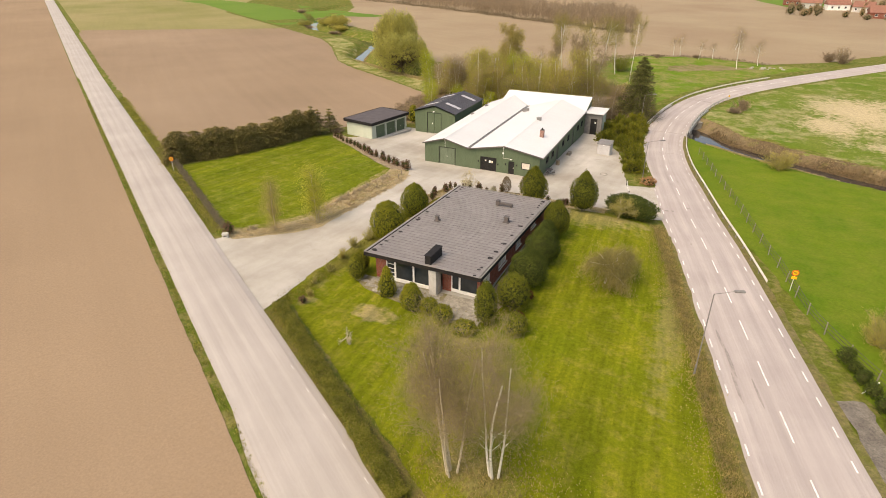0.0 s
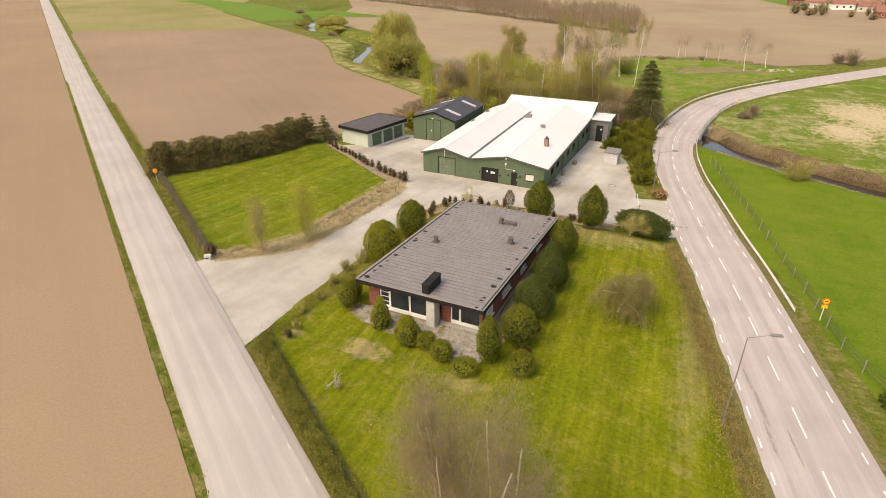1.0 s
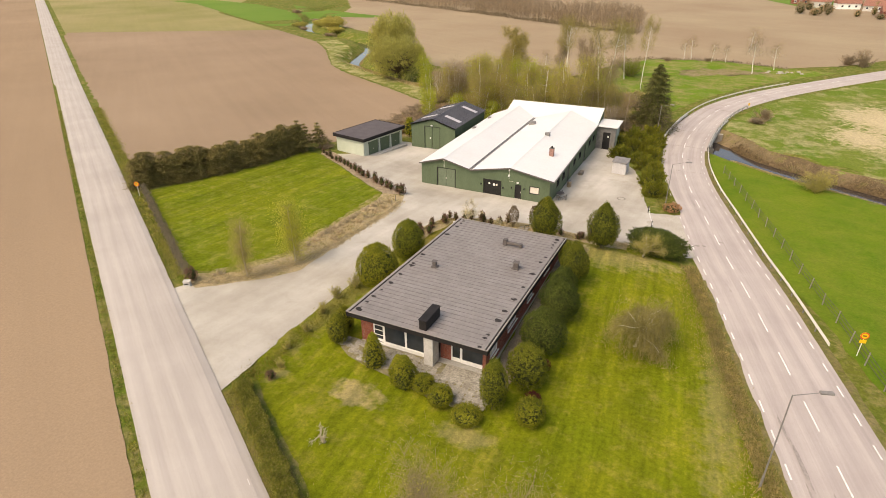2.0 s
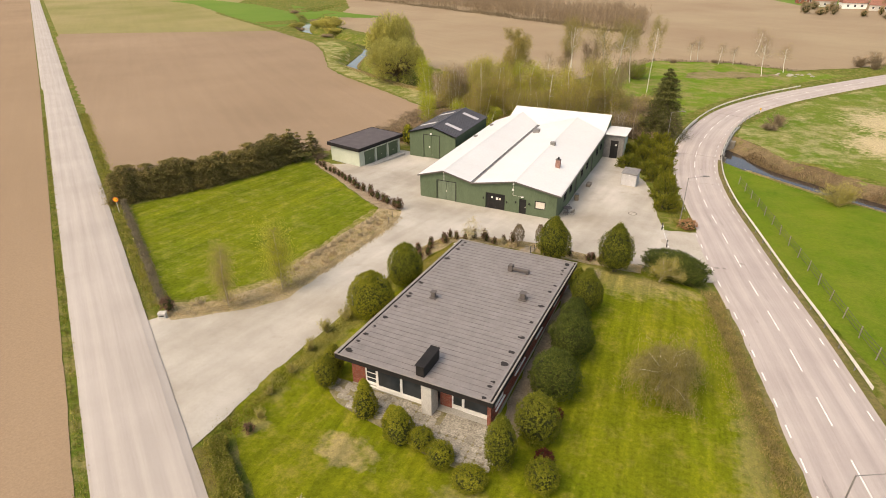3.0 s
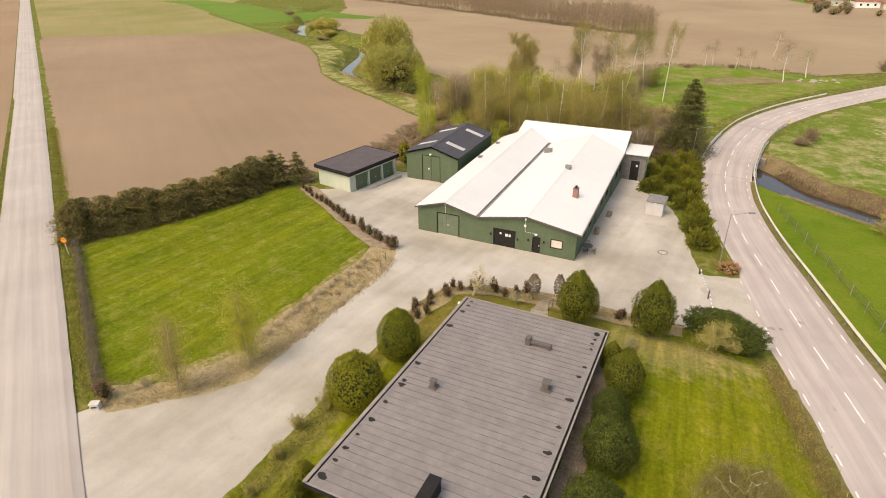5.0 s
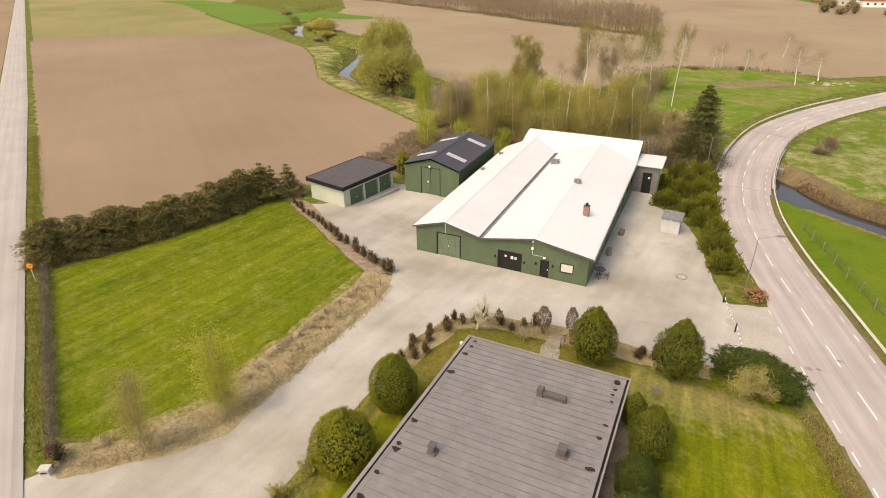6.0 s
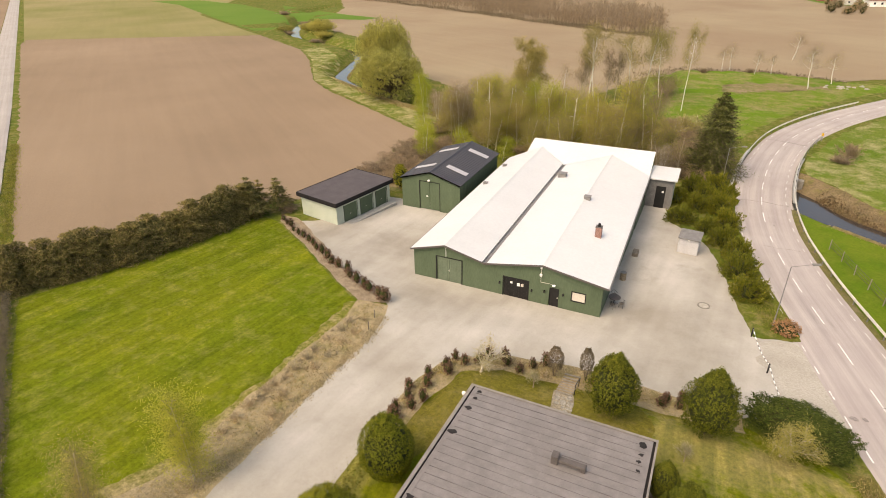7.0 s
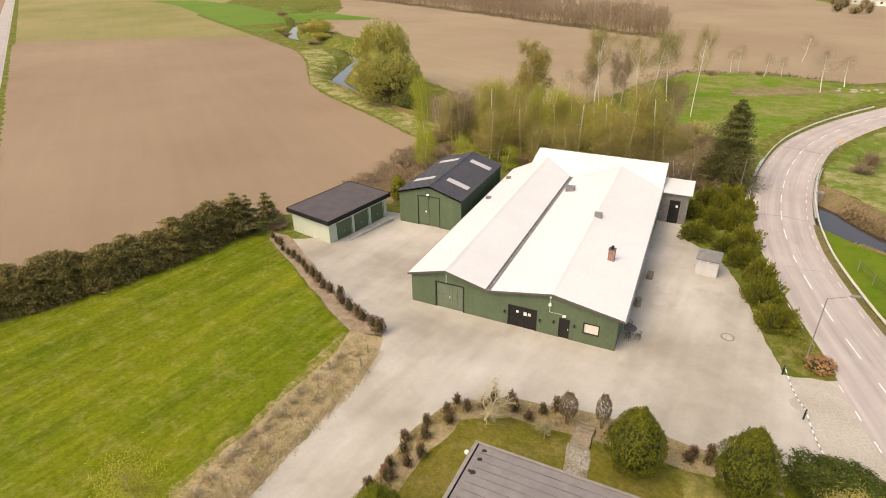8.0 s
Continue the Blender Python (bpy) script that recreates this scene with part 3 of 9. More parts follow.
def rounded(line, parts):
    """The same line with rounded bends."""
    P = [Vector(q) for q in line]
    out = []
    for k in range(len(P) - 1):
        a, b, c, d = P[max(0, k - 1)], P[k], P[k + 1], P[min(len(P) - 1, k + 2)]
        for j in range(parts):
            u = j / parts
            q = 0.5 * ((2 * b) + (c - a) * u + (2 * a - 5 * b + 4 * c - d) * u * u + (-a + 3 * b - 3 * c + d) * u ** 3)
            out.append((q.x, q.y))
    return out + [tuple(P[-1])]


BROOK = rounded(BROOK, 4)


def brook_distance(x, y):
    best = np.full(np.shape(x), 1e9)
    for (ax, ay), (bx, by) in zip(BROOK, BROOK[1:]):
        dx, dy = bx - ax, by - ay
        u = np.clip(((x - ax) * dx + (y - ay) * dy) / (dx * dx + dy * dy), 0, 1)
        best = np.minimum(best, np.hypot(x - ax - u * dx, y - ay - u * dy))
    return best


def plain(x, y):
    """Height of the land, without the brook's cut."""
    x, y = np.asarray(x, dtype=float), np.asarray(y, dtype=float)
    z = 0.5 - 0.047 * (np.clip(y, 20, 105) - 38) - 0.009 * (np.clip(x, -75, 15) + 20)
    terrace = ease(-34, -27, x) * (1 - ease(-6, -1, x)) * ease(48, 60, y) * (1 - ease(64.5, 68.5, y))
    hollow = ease(-33, -29, x) * (1 - ease(-11.5, -7, x)) * ease(31, 36, y) * (1 - ease(42, 48, y))
    sunk = ease(-52, -42, x) * (1 - ease(-19, -13, x)) * ease(71, 77, y) * (1 - ease(84, 94, y))
    return z + 0.7 * terrace - 0.44 * hollow - 0.33 * sunk


def land(x, y):
    z = plain(x, y)
    d = brook_distance(x, y)
    d = d * (1 + 0.15 * ease(50, 66, -x))
    k = ease(0.3, 6.2, d)
    return -5.7 * (1 - k) + z * k


def ground_z(x, y):
    return float(land(np.array(x), np.array(y)))


def spaced(*runs):
    out = []
    for a, b, step in runs:
        out += list(np.arange(a, b, step))
    return np.array(out + [runs[-1][1]])


gx = spaced((-1000, -240, 40), (-240, -85, 2.5), (-85, 40, 0.85), (40, 60, 2.5), (60, 1000, 40))
gy = spaced((-300, 10, 10), (10, 135, 0.85), (135, 320, 2.5), (320, 1200, 40))
XX, YY = np.meshgrid(gx, gy)
gv = np.stack([XX, YY, land(XX, YY)], -1).reshape(-1, 3)
nx_, ny_ = len(gx), len(gy)
ii = (np.arange(ny_ - 1)[:, None] * nx_ + np.arange(nx_ - 1)[None]).ravel()
gf = np.stack([ii, ii + 1, ii + 1 + nx_, ii + nx_], 1)
ground = new("ground", mesh_of("ground", gv, gf, M_ROUGH, True))
tagged(ground, "rough grass land with straw-coloured tufts", "ground", kind="structure")


def sheet(name, outline, step, dz, material, label, category, jag=0.0, extra=(), z_of=None, seed=1):
    """A surface laid on the land inside an outline in the plan, its edge uneven by jag metres."""
    pts = []
    n = len(outline)
    for k in range(n):
        a, b = Vector(outline[k]), Vector(outline[(k + 1) % n])
        m = max(1, int((b - a).length / (0.55 if step < 1.6 else 1.1))) if jag else 1
        nrm = Vector((-(b - a).y, (b - a).x)).normalized()
        for j in range(m):
            p = a.lerp(b, j / m)
            if jag:
                p = p + nrm * jag * (noise.noise((p.x * 0.5, p.y * 0.5, seed)) * 1.6 + noise.noise((p.x * 1.9, p.y * 1.9, seed + 7)) * 0.8 + noise.noise((p.x * 4.7, p.y * 4.7, seed + 3)) * 0.45)
            pts.append(p)
    bm = bmesh.new()
    bm.faces.new([bm.verts.new((p.x, p.y, 0)) for p in pts])
    bmesh.ops.triangulate(bm, faces=bm.faces[:])
    xs, ys = [p.x for p in pts], [p.y for p in pts]
    cuts = [((c, 0, 0), (1, 0, 0)) for c in np.arange(min(xs) + step, max(xs), step)] + [((0, c, 0), (0, 1, 0)) for c in np.arange(min(ys) + step, max(ys), step)]
    cuts += [((c, 0, 0), (1, 0, 0)) for c in (-75, 15) if min(xs) < c < max(xs)] + [((0, c, 0), (0, 1, 0)) for c in (20, 105) if min(ys) < c < max(ys)]
    for co, no in cuts:
        bmesh.ops.bisect_plane(bm, geom=bm.verts[:] + bm.edges[:] + bm.faces[:], plane_co=co, plane_no=no, dist=1e-5)
    co = np.array([v.co[:2] for v in bm.verts])
    zz = (z_of or land)(co[:, 0], co[:, 1]) + dz
    for v, z in zip(bm.verts, zz):
        v.co.z = z
    for f in bm.faces:
        if f.normal.z < 0:
            f.normal_flip()
    bm.normal_update()
    for f in bm.faces:
        if f.normal.z < 0:
            f.normal_flip()
        f.smooth = True
    me = bpy.data.meshes.new(name)
    bm.to_mesh(me)
    bm.free()
    me.materials.append(material)
    return tagged(new(name, me), label, category, kind="structure")


# the straight lane: a point on its north-east edge, its way and the way across
LP, LD, LN = Vector((-30.4, 30.35)), Vector((-0.848, 0.530)), Vector((0.530, 0.848))


def lane(s, off):
    """A place s metres up the lane from the drive, off metres beyond its north-east edge."""
    p = LP + LD * s + LN * off
    return (p.x, p.y)


FAR = 560
sheet("field", [lane(-60, -5.95), lane(FAR, -5.85), lane(FAR, -500), lane(-60, -300)], 25, 0.05, M_SOIL, "bare tilled field of pale brown soil", "field", 0.05)
sheet("field", [lane(51.5, 1.8), lane(260, 1.5), (-262, 179), (-212, 206), (-183, 222), (-145, 198), (-130, 183), (-117.5, 167), (-109, 156.5), (-98, 148), (-84, 139.5),
                (-72, 132), (-63, 126), (-58, 116), (-57.5, 103), (-60, 97), (-62, 90), (-66.5, 86), (-68.5, 76), (-70, 66)], 12, 0.05, M_SOIL_B,
      "bare harrowed field of brown soil", "field", 0.35)
sheet("field", [lane(260, 2.6), lane(FAR, 2.6), (-420, 420), (-330, 370), (-269, 275), (-183, 222), (-212, 206), (-262, 179)], 30, 0.05, M_CROP, "field of thin young crop over brown soil", "field")
sheet("field", [(-372, 333), (-330, 318), (-239, 259), (-194, 232), (-186, 240), (-200, 262), (-232, 296), (-288, 330), (-345, 350)], 30, 0.06, M_GREENCROP, "strip of bright green winter crop", "field", 0.6)
sheet("field", [(-262, 334), (-221, 313), (-190, 299), (-169, 292.5), (-172, 283), (-195, 279), (-212, 279), (-232, 300)], 30, 0.09, M_GREENCROP, "strip of bright green winter crop", "field", 0.6)
sheet("field", [(-100, 182), (-62, 156), (-42, 162), (-33, 190), (-26, 210), (-4, 216), (14, 209), (30, 220), (60, 256), (110, 320), (420, 640), (300, 1000), (-240, 1000), (-300, 450),
                (-215, 330), (-190, 275), (-165, 245), (-135, 226), (-112, 210)], 40, 0.05, M_SOIL_FAR, "wide bare field of brown soil", "field", 0.8)
sheet("field", [(20, 490), (36, 440), (48, 438), (70, 470), (40, 560), (-10, 620)], 30, 0.12, M_GREENCROP, "far strip of green crop", "field")

sheet("lawn", [(-68.6, 57.3), (-46.3, 42.8), (-41.3, 45.6), (-40.2, 51.0), (-40.4, 57), (-40.6, 66.5), (-41.2, 70.6), (-51, 76.9), (-59.8, 82.3), (-63.6, 83.2), (-65.2, 75), (-66.4, 64)],
      1.5, 0.05, M_LAWN_W, "mown bright green lawn with pale mowing tracks", "lawn", 0.12)
sheet("lawn", [(-29.6, 33.0), (-12.5, 21.5), (-6.5, 17), (6.4, 22), (5.4, 28), (3.4, 37), (1.6, 46), (0.5, 51.5), (-0.9, 58.5), (-2.4, 64.8), (-4.4, 66.4), (-9, 68.2), (-14, 68.2), (-20, 68.0), (-26, 67.4), (-29.4, 65),
               (-31.2, 62), (-31.9, 58), (-31.9, 50), (-32.2, 42), (-31.8, 36)], 0.6, 0.05, M_LAWN, "striped mown lawn round the house", "lawn", 0.15)
sheet("meadow", [(6.2, 68), (8.6, 62), (13.4, 44), (17.5, 30), (24, 0), (70, -20), (150, 60), (140, 76), (60, 89), (30, 96), (20, 100), (12, 103.5), (7, 107), (2.6, 109.6), (-0.6, 114.6), (-2.2, 113), (-1.8, 104), (0.4, 94), (3.2, 80)],
      2.0, 0.05, M_MEADOW, "lush bright green meadow", "meadow", 0.3)
sheet("meadow", [(8.2, 158), (4.6, 149), (1.6, 141), (-0.2, 134.6), (0.2, 130.4), (2.8, 127.6), (4.9, 124), (6.9, 120.4), (9.0, 118), (12.6, 115.4), (18, 112), (28, 107.6), (46, 102), (140, 88), (220, 200), (160, 300), (66, 236), (50, 217), (24, 181.5), (13.6, 167)], 4.0, 0.05, M_MARSH,
      "damp meadow of green and straw-yellow grass", "meadow", 0.4)
sheet("meadow", [(-33, 158), (-14, 136), (-11.5, 139), (-6, 155), (2, 172), (13, 189), (27, 206), (14, 208), (-4, 214), (-24, 208), (-30, 190)], 4.0, 0.06, M_PATCHY, "bright green meadow beside the road", "meadow", 0.5)
sheet("brook_bank", [(-63.5, 127.5), (-72.5, 133), (-84, 140.5), (-98, 149), (-109.5, 157.5), (-117.5, 168), (-130, 184), (-145, 199), (-140, 205), (-122, 188), (-111, 168), (-100, 158), (-88, 150),
                     (-76, 143.5), (-66, 139), (-58, 134)], 3, 0.06, M_BROOKSIDE, "grassy brook bank with straw-yellow patches", "bank", 0.3)
sheet("dry_verge", [(-45.4, 41.9), (-43.3, 40.6), (-41.5, 42.0), (-40.1, 43.6), (-38.5, 45.3), (-37.2, 47.5), (-37.1, 49.7), (-37.0, 54), (-36.9, 60), (-36.9, 65), (-37.2, 68.6), (-38.2, 71.4), (-41.2, 71.2),
                    (-40.5, 67.5), (-40.7, 63.4), (-40.8, 59.4), (-40.9, 55), (-40.5, 52.3), (-40.2, 49.6), (-41.2, 47.1), (-42.0, 44.8), (-44.0, 43.5), (-45.6, 42.6)],
      0.85, 0.078, M_STRAW, "bank of dry straw-coloured grass", "verge", 0.15)
sheet("dry_verge", [(-41.9, 44.6), (-41.0, 45.6), (-40.8, 47.4), (-39.6, 49.6), (-39.9, 52.5), (-40.3, 57), (-40.2, 62), (-40.0, 67), (-41.0, 70.6), (-41.9, 70.4), (-41.2, 62), (-41.5, 54), (-41.2, 50), (-42.4, 47), (-43.4, 45.6), (-44.3, 44.6), (-44.4, 43.4)],
      0.85, 0.062, M_STRAW_GREEN, "half-dry grass between lawn and bank", "verge", 0.35)
sheet("planting_bed", [(-38.4, 71.8), (-41.2, 70.9), (-51, 77.2), (-59.8, 82.6), (-60.6, 84.2), (-58.4, 84.4), (-50.2, 78.9), (-43.0, 74.0), (-39.4, 73.6)], 0.85, 0.08, M_MULCH,
      "brown mulch bed under a young hedge", "bed", 0.15)
sheet("planting_bed", [(-31.2, 57.2), (-30.9, 62.5), (-29.6, 66.6), (-26.6, 68.7), (-22.2, 69.6), (-19.4, 69.9), (-12.8, 69.5), (-8.8, 69.6), (-8.8, 67.4), (-12, 67.0), (-19, 66.9), (-22.0, 66.8),
                       (-25.4, 66.6), (-28.0, 64.6), (-28.9, 61), (-29.2, 57.4)], 0.6, 0.078, M_BEDGRASS, "dry grass slope planted with small shrubs", "bed", 0.15)
sheet("planting_bed", [(-4.4, 81.5), (-8.0, 80.6), (-9.4, 86.2), (-10.3, 91), (-11.2, 95), (-12.3, 98.5), (-14.2, 101.6), (-17.0, 104.3), (-17.6, 109), (-17.6, 116), (-10.4, 118), (-8.9, 111), (-6.9, 97), (-5.2, 88)],
      1.5, 0.10, M_ROUGH, "grass strip under spreading junipers", "bed", 0.2)
sheet("dry_verge", [(-3.4, 66.5), (-1.7, 66.8), (0.85, 56), (4.55, 38), (7.5, 24), (11.6, 4), (9.6, 4), (6.4, 22), (5.2, 28), (3.3, 37), (1.5, 46), (0.3, 51.5), (-1.1, 58.5), (-2.6, 64.5)], 1.5, 0.09, M_BROWNVERGE, "roadside ditch of withered grass", "verge", 0.07)

sheet("planting_bed", [(-14.6, 39.9), (-13.0, 40.2), (-13.1, 50), (-13.2, 61.2), (-14.6, 61.4)], 0.6, 0.08, M_BED, "bare earth strip along the house wall", "bed", 0.2)
sheet("bare_ground", [(-12, 183), (-5, 188), (3, 193), (11, 196.5), (10, 200), (0, 199), (-8, 197), (-13, 190)], 1.5, 0.10, M_SCRUB, "bare scrubby brown patch in the roadside meadow", "ground", 1.6)
sheet("bare_ground", [(-61.0, 100.5), (-61.2, 108), (-62.0, 116), (-61.6, 122), (-55, 125), (-49, 120), (-46.5, 112), (-50.4, 101.5), (-53, 98.5), (-57.5, 98.2)], 1.2, 0.075, M_SCRUB, "brown scrubby corner behind the shed", "ground", 0.6)
sheet("lawn", [(-30.6, 54.0), (-30.2, 57.4), (-28.9, 61), (-28.0, 64.7), (-25.4, 66.7), (-22, 66.9), (-15.5, 67.0), (-14.5, 64.5), (-14.8, 61), (-26.8, 60.6), (-27.0, 56.5), (-28, 54.5)], 0.6, 0.062, M_LAWN_N, "olive-brown lawn behind the house", "lawn", 0.3)
sheet("garden_path", [(-21.35, 65.9), (-19.95, 65.9), (-19.55, 63.4), (-18.9, 61.0), (-20.9, 61.0), (-21.0, 63.4)], 0.4, 0.074, M_PATH, "worn sandy path of sunken flagstones", "path", 0.12)
sheet("dry_verge", [lane(-60, -0.5), lane(0.5, -0.5), lane(0.2, 1.5), lane(-3, 1.9), lane(-60, 1.9)], 1.5, 0.085, M_BROWNVERGE, "worn brown-green verge along the lane", "verge", 0.12)
# pale gravel yard and drive
sheet("gravel_yard", [(-45.3, 38.9), (-44.4, 41.0), (-41.8, 43.0), (-39.6, 45.4), (-38.2, 48.6), (-37.5, 54), (-37.3, 60), (-37.2, 66.4), (-37.6, 69.2), (-38.4, 71.6), (-43, 73.6), (-50, 78.4), (-57.6, 83.6), (-54, 86),
                      (-52.2, 96), (-40, 97), (-34, 108), (-20, 114), (-17.6, 114), (-17.6, 109), (-17.0, 104.3), (-14.2, 101.6), (-12.3, 98.5), (-11.2, 95), (-10.3, 91), (-9.4, 86.2), (-8.0, 80.8), (-4.6, 81.2), (-3.0, 79.0), (-1.0, 70.6),
                      (-3.2, 68.6), (-8.4, 69.6), (-9, 69.0), (-13, 68.9), (-19, 69.2), (-22.5, 68.9), (-26.7, 67.9), (-29.4, 65.9), (-30.5, 62.2), (-30.8, 57), (-31.0, 48), (-31.3, 42), (-31.1, 36.5), (-30.4, 29.8)],
      0.85, 0.072, M_GRAVEL, "pale dusty gravel yard and drive", "yard", 0.13)
sheet("gravel_apron", [(-4.4, 81.0), (-2.6, 78.6), (-0.6, 70.4), (-3.0, 68.8), (-6.4, 69.6), (-7.0, 74), (-8.0, 80.4)], 0.85, 0.079, M_COARSE, "coarser stony gravel at the yard's entrance", "yard", 0.5)
sheet("gravel_lay_by", [(12.2, 39.2), (14.0, 39.9), (14.8, 36.8), (15.6, 30), (17.2, 24), (18.6, 18), (16.6, 18), (14.6, 26), (13.5, 31), (12.9, 36.4)], 1.5, 0.10, M_GREYGRAVEL, "grey gravel strip beside the road", "lay-by", 0.3)

# ---------------------------------------------------------------- roads


def road_mesh(name, line, half, dz, material, z_of, step=2.0):
    """A strip along a centre line with a slight camber, skirts at its edges, and metres for texture."""
    pts = resample(line, step)
    offs = [-half - 0.55, -half, -half / 2, 0, half / 2, half, half + 0.55]
    drop = [-0.13, 0, 0.035, 0.06, 0.035, 0, -0.13]
    verts, uvs = [], []
    for k, (p, nrm, s) in enumerate(pts):
        zc = float(z_of(np.array(p.x), np.array(p.y))) + dz
        wob = 0.045 * noise.noise((s * 0.35, 3.3, half))
        for j, (o, h) in enumerate(zip(offs, drop)):
            o2 = o + (wob if j in (0, 1) else -wob if j in (5, 6) else 0)
            verts.append((p.x + nrm.x * o2, p.y + nrm.y * o2, zc + h))
            uvs.append((o, s))
    w = len(offs)
    faces = [(k * w + j, k * w + j + 1, (k + 1) * w + j + 1, (k + 1) * w + j) for k in range(len(pts) - 1) for j in range(w - 1)]
    me = bpy.data.meshes.new(name)
    me.from_pydata(verts, [], faces)
    lay = me.uv_layers.new(name="metres")
    idx = np.zeros(len(me.loops), dtype=np.int32)
    me.loops.foreach_get("vertex_index", idx)
    lay.data.foreach_set("uv", np.array(uvs, dtype=np.float32)[idx].ravel())
    me.materials.append(material)
    if me.polygons[len(me.polygons) // 2].normal.z < 0:
        me.flip_normals()
    return me


def resample(line, step):
    """Places along a smooth line through the given ones: place, way to its right, metres run."""
    P = [Vector(p) for p in line]
    dense = []
    for k in range(len(P) - 1):
        a, b = P[max(0, k - 1)], P[k]
        c, d = P[k + 1], P[min(len(P) - 1, k + 2)]
        for j in range(24):
            u = j / 24
            dense.append(0.5 * ((2 * b) + (c - a) * u + (2 * a - 5 * b + 4 * c - d) * u * u + (-a + 3 * b - 3 * c + d) * u ** 3))
    dense.append(P[-1])
    out, run, nxt = [], 0.0, 0.0
    for p, q in zip(dense, dense[1:]):
        ln = (q - p).length
        while nxt <= run + ln and ln > 0:
            w = (q - p) / ln
            out.append((p.lerp(q, (nxt - run) / ln), Vector((w.y, -w.x)), nxt))
            nxt += step
        run += ln
    return out


R_LINE = [(27.86, -60), (22.26, -30), (16.26, 0), (12.06, 20), (9.86, 30), (8.06, 38.6), (5.46, 51), (2.96, 62.5), (0.76, 71.5), (-1.82, 83), (-4.12, 93.5), (-5.82, 105), (-6.4, 115), (-5.85, 125), (-4.1, 137),
          (-0.5, 150.3), (6.2, 164.3), (15.4, 178.5), (28.5, 196), (45, 217), (70, 248), (120, 310), (220, 430)]
L_LINE = [lane(s, -2.72) for s in (-120, -60, -20, 0, 40, 100, 200, 400, 620)]


def road_z(x, y):
    return plain(x, y)


def dash_strip(pts, off, s0, s1, width, dz, z_of, half, paint=None):
    """A painted dash between two distances along a sampled line."""
    row = [q for q in pts if s0 - 0.13 <= q[2] <= s1 + 0.12]
    verts = []
    for p, nrm, s in row:
        zc = float(z_of(np.array(p.x), np.array(p.y))) + dz
        for o in (off - width / 2, off + width / 2):
            cam_ = 0.06 - abs(o) / half * 0.06
            verts.append((p.x + nrm.x * o, p.y + nrm.y * o, zc + cam_ + 0.008))
    faces = [(2 * k, 2 * k + 1, 2 * k + 3, 2 * k + 2) for k in range(len(row) - 1)]
    me = bpy.data.meshes.new("dash")
    me.from_pydata(verts, [], faces)
    me.materials.append(paint or M_LINE)
    return me


main_road = tagged(new("road", road_mesh("road", R_LINE, 3.16, 0.14, M_ROAD_R, road_z)), "worn pale asphalt road with dashed white lines", "road", kind="structure")
lane_road = tagged(new("road", road_mesh("road", L_LINE, 2.40, 0.14, M_ROAD_L, road_z)), "straight pale worn asphalt lane", "road", kind="structure")
fine_r = resample(R_LINE, 0.25)
s_mid = min(q[2] for q in fine_r if q[0].y > 50.4)
s_edge = min(q[2] for q in fine_r if q[0].y > 51.5)
for k in range(-6, 27):
    child("centre_dash", dash_strip(fine_r, 0.02, s_mid + 5.94 * k, s_mid + 5.94 * k + 3.0, 0.11, 0.14, road_z, 3.45), main_road)
for k in range(-13, 52):
    for off in (-2.96, 2.94):
        child("edge_dash", dash_strip(fine_r, off, s_edge + 2.97 * k, s_edge + 2.97 * k + 1.1, 0.11, 0.14, road_z, 3.45, M_LINE if k < 10 else M_LINE_WORN), main_road)
fine_l = resample(L_LINE, 0.5)
s = 84.0
while s < 112:
    child("edge_dash", dash_strip(fine_l, 2.28, s, s + 0.8, 0.05, 0.14, road_z, 2.4, M_LINE_WORN), lane_road)
    s += 3.0

# worn earth shoulders between asphalt and grass
for side, y0, y1, wide in ((1, 4, 116, 1.15), (-1, 4, 66, 0.55)):
    rows = [q for q in resample(R_LINE, 1.5) if y0 <= q[0].y <= y1]
    inner = [(p.x + nrm.x * 3.24 * side, p.y + nrm.y * 3.24 * side) for p, nrm, s_ in rows]
    outer = [(p.x + nrm.x * (3.1 + wide) * side, p.y + nrm.y * (3.1 + wide) * side) for p, nrm, s_ in rows]
    sheet("road_shoulder", inner + outer[::-1], 2.0, 0.105, M_SHOULDER, "worn earth and thin grass at the asphalt's edge", "verge", 0.10)

# tarred joints across the road at the bridge's ends, and a few cracks
for yj, wide, a0, a1 in ((115.6, 0.16, -3.2, 3.2), (146.3, 0.28, -3.3, 3.3), (101.4, 0.07, -1.2, 3.2), (126.0, 0.07, -3.0, 0.8)):
    p, nrm, s_ = min(fine_r, key=lambda q: abs(q[0].y - yj))
    w_ = Vector((-nrm.y, nrm.x))
    zc = float(plain(np.array(p.x), np.array(p.y))) + 0.14
    vs, n_ = [], 14
    for k in range(n_ + 1):
        o = a0 + (a1 - a0) * k / n_
        c = p + nrm * o + w_ * (0.35 * noise.noise((o * 0.9, yj, 1.0)))
        hw = wide * (0.5 + 0.35 * noise.noise((o * 1.7, yj, 4.0)))
        for sg in (-1, 1):
            vs.append((c.x + w_.x * hw * sg, c.y + w_.y * hw * sg, zc + 0.06 * (1 - abs(o) / 3.45) + 0.009))
    child("joint", mesh_of("joint", vs, [(2 * k, 2 * k + 1, 2 * k + 3, 2 * k + 2) for k in range(n_)], M_CRACK), main_road)

